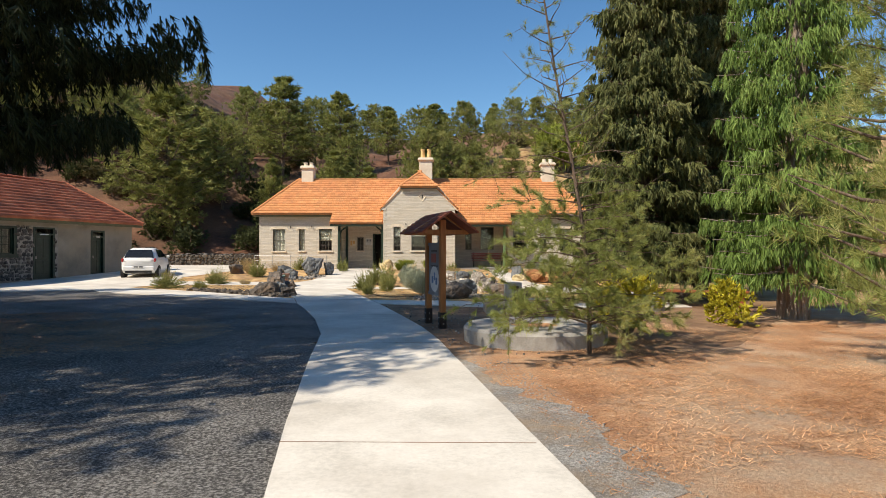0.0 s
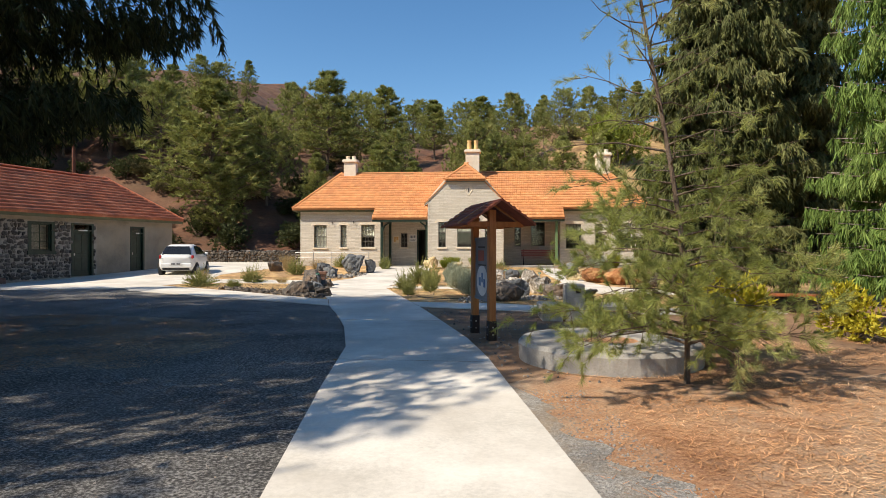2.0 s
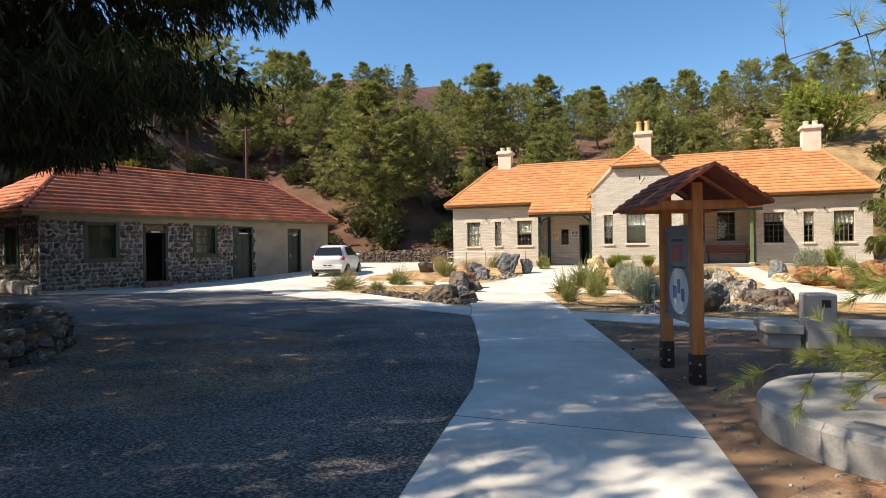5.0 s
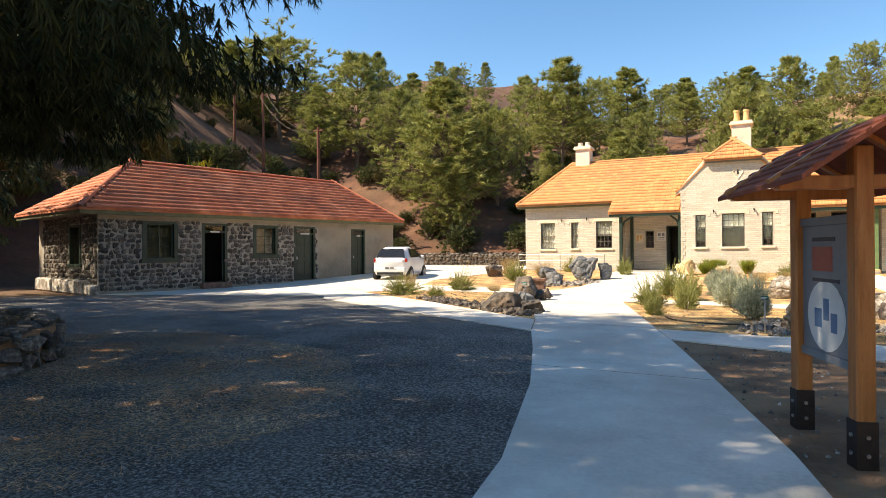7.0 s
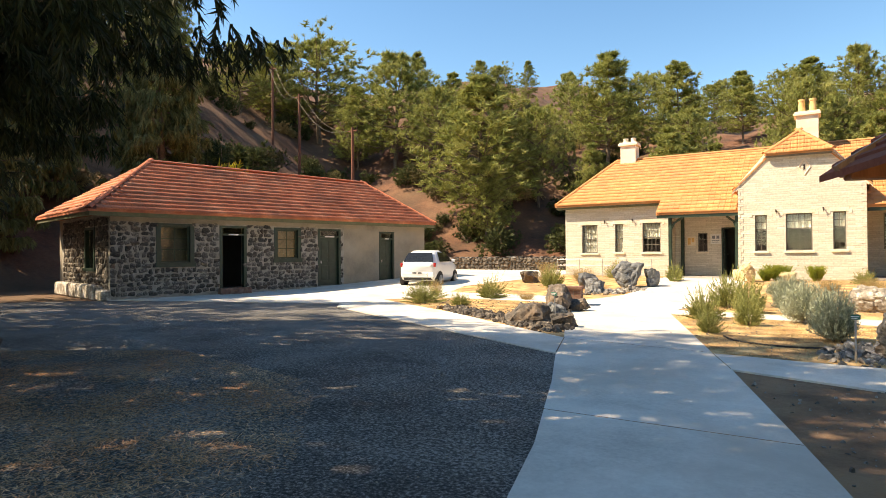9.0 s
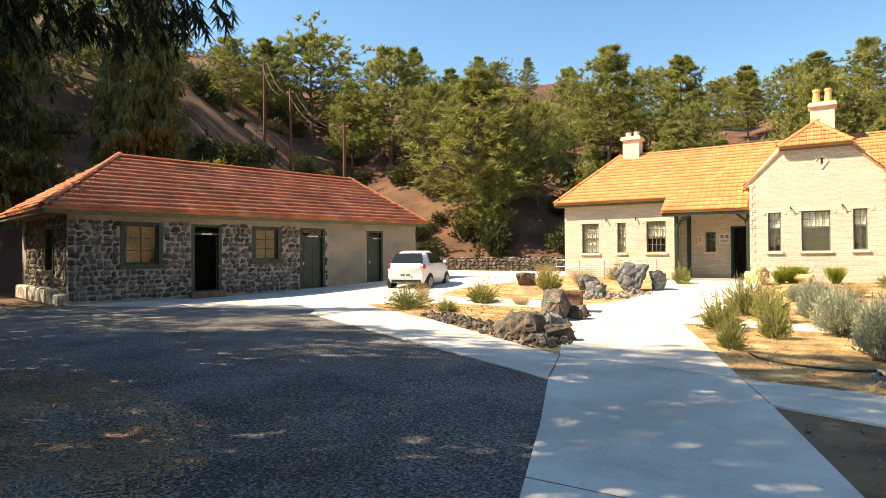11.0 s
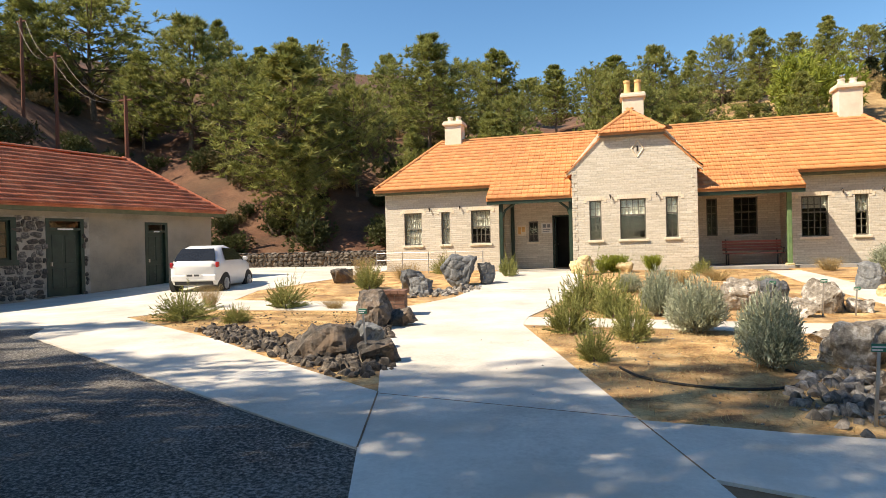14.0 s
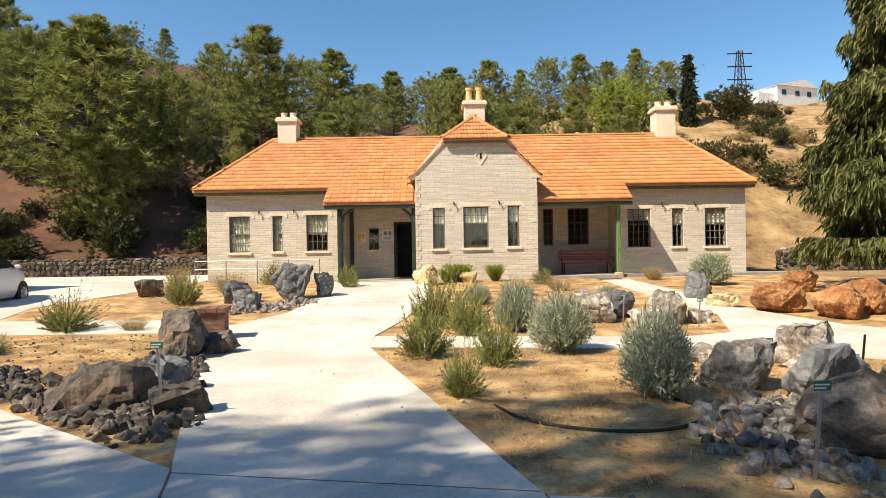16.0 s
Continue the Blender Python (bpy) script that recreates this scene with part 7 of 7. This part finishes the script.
# irrigation hose lying in the bed
bm = bmesh.new()
pts = [(-2.55, 20.2), (-2.35, 19.75), (-1.95, 19.45), (-1.5, 19.35), (-1.1, 19.45), (-0.78, 19.75), (-0.72, 20.1), (-0.85, 20.35)]
ends = [pts[0]] + pts + [pts[-1]]
line = []
for a, b, c, d in zip(ends, ends[1:], ends[2:], ends[3:]):
    for f in (0.0, 0.17, 0.33, 0.5, 0.67, 0.83):
        line.append(tuple(0.5 * (2 * q + (r - p) * f + (2 * p - 5 * q + 4 * r - w) * f * f + (3 * q - p - 3 * r + w) * f ** 3) for p, q, r, w in zip(a, b, c, d)))
bent(bm, [(x, y, lift(x, y) + 0.03) for x, y in line], [0.015] * len(line), 7)
ob = new("irrigation_hose", mesh_from(bm, "irrigation_hose", M["rubber"], True))
tagged(ob, "black irrigation hose lying in a loose curve", "hose")

# expansion joints across the paths
for i, (a, b) in enumerate((((-2.24, 9.7), (-0.15, 9.68)), ((-4.4, 17.08), (-4.88, 18.68)), ((-2.05, 16.98), (-2.43, 18.15)), ((-4.85, 18.6), (-2.45, 18.2)), ((-6.9, 24.6), (-4.2, 24.5)), ((-3.3, 14.0), (-1.2, 14.0)), ((-1.35, 4.6), (0.65, 4.6)), ((-6.4, 29.5), (-3.5, 29.5)))):
    p, q = Vector((*a, lift(*a) + 0.031)), Vector((*b, lift(*b) + 0.031))
    side = (q - p).cross(Vector((0, 0, 1))).normalized() * 0.007
    ob = new("joint", mesh_of("joint", [p - side, q - side, q + side, p + side, *(v - Vector((0, 0, 0.02)) for v in (p - side, q - side, q + side, p + side))], [(0, 1, 2, 3), (4, 5, 1, 0), (6, 7, 3, 2)], M["dark_soil"]))
    tagged(ob, "dark joint in the concrete paving", "joint", kind="structure")


def small_car():
    """A short white three-door hatchback seen from behind."""
    c = thing("parked_car", pose(-15.2, 29.1, lift(-15.2, 29.1), 0, 0, 13), "small white hatchback parked on the concrete", "car")
    secs = [(0.0, 0.60, 0.36, 0.80, 0.84, 0.62), (0.06, 0.76, 0.28, 0.90, 0.96, 0.66), (0.22, 0.82, 0.23, 0.93, 1.18, 0.62), (0.42, 0.84, 0.21, 0.94, 1.40, 0.56), (0.75, 0.84, 0.20, 0.95, 1.48, 0.55), (1.25, 0.84, 0.20, 0.95, 1.49, 0.56), (1.7, 0.84, 0.20, 0.96, 1.40, 0.56), (2.2, 0.83, 0.20, 0.97, 1.04, 0.68),
            (2.6, 0.80, 0.22, 0.86, 0.90, 0.62), (2.85, 0.70, 0.28, 0.68, 0.74, 0.5), (2.96, 0.52, 0.36, 0.55, 0.58, 0.4)]
    bm = bmesh.new()
    rows = []
    for y, hw, zb, zm, zt, tw in secs:
        half = [(hw * 0.9, zb), (hw, zb + 0.18), (hw, zm - 0.12), (hw * 0.97, zm), (tw + 0.03, max(zm, zt - 0.07)), (tw - 0.1, zt)]
        rows.append([bm.verts.new((x, y, z)) for x, z in half] + [bm.verts.new((-x, y, z)) for x, z in half[::-1]])
    n = len(rows[0])
    for a, b in zip(rows, rows[1:]):
        for i in range(n):
            bm.faces.new((a[i], b[i], b[(i + 1) % n], a[(i + 1) % n]))
    bm.faces.new(rows[0])
    bm.faces.new(rows[-1][::-1])
    bmesh.ops.recalc_face_normals(bm, faces=bm.faces[:])
    body = part("body", bm, M["car_white"], c, shade=True)
    bm = bmesh.new()
    bm.faces.new([bm.verts.new(p) for p in ((-0.66, 0.115, 0.99), (0.66, 0.115, 0.99), (0.60, 0.24, 1.2), (0.52, 0.375, 1.37), (-0.52, 0.375, 1.37), (-0.60, 0.24, 1.2))])
    ret = bmesh.ops.extrude_face_region(bm, geom=bm.faces[:])
    for v in [g for g in ret["geom"] if isinstance(g, bmesh.types.BMVert)]:
        v.co += Vector((0, -0.03, 0.02))
    bmesh.ops.recalc_face_normals(bm, faces=bm.faces[:])
    part("rear_window", bm, M["car_glass"], c, "dark tinted rear window")
    for s in (1, -1):
        bm = bmesh.new()
        bm.faces.new([bm.verts.new((s * x, y, z)) for x, y, z in ((0.80, 0.50, 1.0), (0.80, 2.0, 1.0), (0.615, 1.68, 1.36), (0.60, 0.72, 1.40))])
        ret = bmesh.ops.extrude_face_region(bm, geom=bm.faces[:])
        for v in [g for g in ret["geom"] if isinstance(g, bmesh.types.BMVert)]:
            v.co += Vector((s * 0.02, 0, 0.012))
        bmesh.ops.recalc_face_normals(bm, faces=bm.faces[:])
        part("side_window", bm, M["car_glass"], c)
        part("tail_lamp", boxes((s * 0.73 - 0.05, s * 0.73 + 0.05, 0.02, 0.14, 0.80, 0.97), bevel=0.025), M["red_lamp"], c, "red tail lamp")
        part("door_mirror", boxes((s * 0.92 - 0.08, s * 0.92 + 0.08, 1.85, 1.95, 0.98, 1.1), bevel=0.03), M["car_white"], c)
        part("door_handle", boxes((s * 0.845 - 0.012, s * 0.845 + 0.012, 0.85, 1.0, 0.84, 0.87)), M["car_white"], c)
        for y in (0.45, 2.4):
            bm = bmesh.new()
            part("wheel_arch", tube(bmesh.new(), (s * 0.70, y, 0.30), (s * 0.846, y, 0.30), 0.335, n=22), M["rubber"], c, "dark wheel arch")
            tube(bm, (s * 0.66, y, 0.28), (s * 0.856, y, 0.28), 0.275, n=22)
            bmesh.ops.bevel(bm, geom=[e for e in bm.edges if len({round(v.co.x, 3) for v in e.verts}) == 1], offset=0.03, segments=2, affect="EDGES")
            w = part("wheel", bm, M["rubber"], c, "black tyre")
            bm = bmesh.new()
            tube(bm, (s * 0.85, y, 0.28), (s * 0.864, y, 0.28), 0.185, n=20)
            for k in range(6):
                a = k * math.pi / 3
                tube(bm, (s * 0.866, y, 0.28), (s * 0.868, y + 0.17 * math.cos(a), 0.28 + 0.17 * math.sin(a)), 0.03, n=5)
            part("rim", bm, M["steel"], w, "grey alloy rim")
    part("bumper", boxes((-0.72, 0.72, -0.04, 0.16, 0.36, 0.58), bevel=0.04), M["car_white"], c)
    part("bumper_trim", boxes((-0.6, 0.6, -0.02, 0.1, 0.26, 0.36)), M["rubber"], c)
    pl = part("number_plate", boxes((-0.26, 0.26, -0.055, -0.04, 0.5, 0.61)), M["paper"], c)
    part("plate_text", boxes((-0.2, -0.02, -0.058, -0.055, 0.525, 0.585), (0.04, 0.2, -0.058, -0.055, 0.525, 0.585)), M["ink_dark"], pl)


small_car()

# poles, wires, the house and the tower on the hills
tops = []
for az, dist, el, r in ((41.7, 44, 12.2, 0.12), (46.6, 52, 15.0, 0.12), (48.9, 60, 17.2, 0.12)):
    x, y = -1.6 - dist * math.sin(radians(az)), 10.4 + dist * math.cos(radians(az))
    zt = 1.5 + dist * math.tan(radians(el))
    p = thing("utility_pole", pose(x, y, lift(x, y) - 0.3), "reddish-brown wooden utility pole on the slope", "utility pole", "hillside poles")
    h = zt - lift(x, y) + 0.3
    part("shaft", tube(bmesh.new(), (0, 0, 0), (0, 0, h), r * 1.15, r * 0.85, 10), M["pole_wood"], p)
    part("insulator_arm", boxes((-0.45, 0.45, -0.04, 0.04, h - 0.3, h - 0.2)), M["pole_wood"], p)
    tops.append(Vector((x, y, zt - 0.2)))
x, y = -0.44 - 66 * math.sin(radians(21.8)), 4.84 + 66 * math.cos(radians(21.8))
p = thing("utility_pole", pose(x, y, lift(x, y) - 0.3), "thin wooden utility pole among the pines", "utility pole", "hillside poles")
far_h = 1.5 + 66 * math.tan(radians(12.2)) - lift(x, y) + 0.3
part("shaft", tube(bmesh.new(), (0, 0, 0), (0, 0, far_h), 0.13, 0.1, 10), M["pole_wood"], p)
part("insulator_arm", boxes((-0.5, 0.5, -0.04, 0.04, far_h - 0.4, far_h - 0.3)), M["pole_wood"], p)
wire = thing("power_line", Matrix(), "thin dark wires sagging between the poles", "wire")
for o in (-0.4, 0.4):
    for a, b in zip(tops, tops[1:]):
        bm = bmesh.new()
        pts = [a.lerp(b, f) + Vector((o, 0, -1.2 * 4 * f * (1 - f))) for f in np.linspace(0, 1, 9)]
        bent(bm, [tuple(q) for q in pts], [0.014] * 9, 4)
        part("wire", bm, M["steel_dk"], wire)
hx, hy = by_sight(-29.2, 96)
hs = thing("hilltop_house", pose(hx, hy, max(lift(hx, hy) - 0.4, 1.5 + 96 * math.tan(radians(11.7))), 0, 0, 20) @ Matrix.Diagonal((0.8, 0.8, 0.75, 1)), "white low house on the hilltop", "house")
part("wall", boxes((-3.6, 5.6, -3, 3, -4.0, 1.9)), M["white"], hs)
part("roof", prism(bmesh.new(), [(-3.9, 1.9), (5.9, 1.9), (2.2, 3.3)], -3.3, 3.3), M["white"], hs, "pale low-pitched roof")
part("annex", boxes((-7.2, -3.6, -2.5, 2.5, -4.0, 0.5)), M["white"], hs)
for xx in (-2.5, 0.5, 3.2):
    part("window", boxes((xx, xx + 0.9, -3.05, -2.95, 0.3, 1.2)), M["car_glass"], hs)
tx, ty = by_sight(-26.4, 130)
tw = thing("lattice_tower", pose(tx, ty, 1.5 + 130 * math.tan(radians(11.5))), "grey steel lattice power tower on the ridge", "power tower")
bm = bmesh.new()
H = 11.0
for sx, sy in ((1, 1), (1, -1), (-1, 1), (-1, -1)):
    tube(bm, (sx * 1.3, sy * 1.3, -3), (sx * 0.35, sy * 0.35, H), 0.09, n=4)
for i in range(9):
    z0, z1 = -2 + i * 1.45, -2 + (i + 1) * 1.45
    w0, w1 = 1.3 - 0.95 * (z0 + 3) / 14, 1.3 - 0.95 * (z1 + 3) / 14
    for sy in (1, -1):
        tube(bm, (-w0, sy * w0, z0), (w1, sy * w1, z1), 0.05, n=4)
        tube(bm, (w0, sy * w0, z0), (-w1, sy * w1, z1), 0.05, n=4)
part("mast", bm, M["steel_dk"], tw)
for z in (5.5, 8.0, 10.5):
    part("cross_arm", tube(bmesh.new(), (-2.4, 0, z), (2.4, 0, z), 0.12, n=4), M["steel_dk"], tw)

# low rail beside the north-west bed
rl = thing("garden_rail", Matrix(), "thin grey metal rail in front of the wall", "rail")
for i in range(5):
    x = -11.4 + i * 1.05
    part("post", tube(bmesh.new(), (x, 34.9, lift(x, 34.9)), (x, 34.9, lift(x, 34.9) + 0.85), 0.018, n=6), M["steel"], rl)
for z in (0.55, 0.82):
    part("bar", tube(bmesh.new(), (-11.4, 34.9, lift(0, 34.9) + z), (-7.2, 34.9, lift(0, 34.9) + z), 0.014, n=6), M["steel"], rl)

# roof tiles along the front eave, each of its own
tiles_single(tiles_later[0], tiles_later[1], (1, 0, 0), per, M["tile_piece"], tiles_later[2], 30)
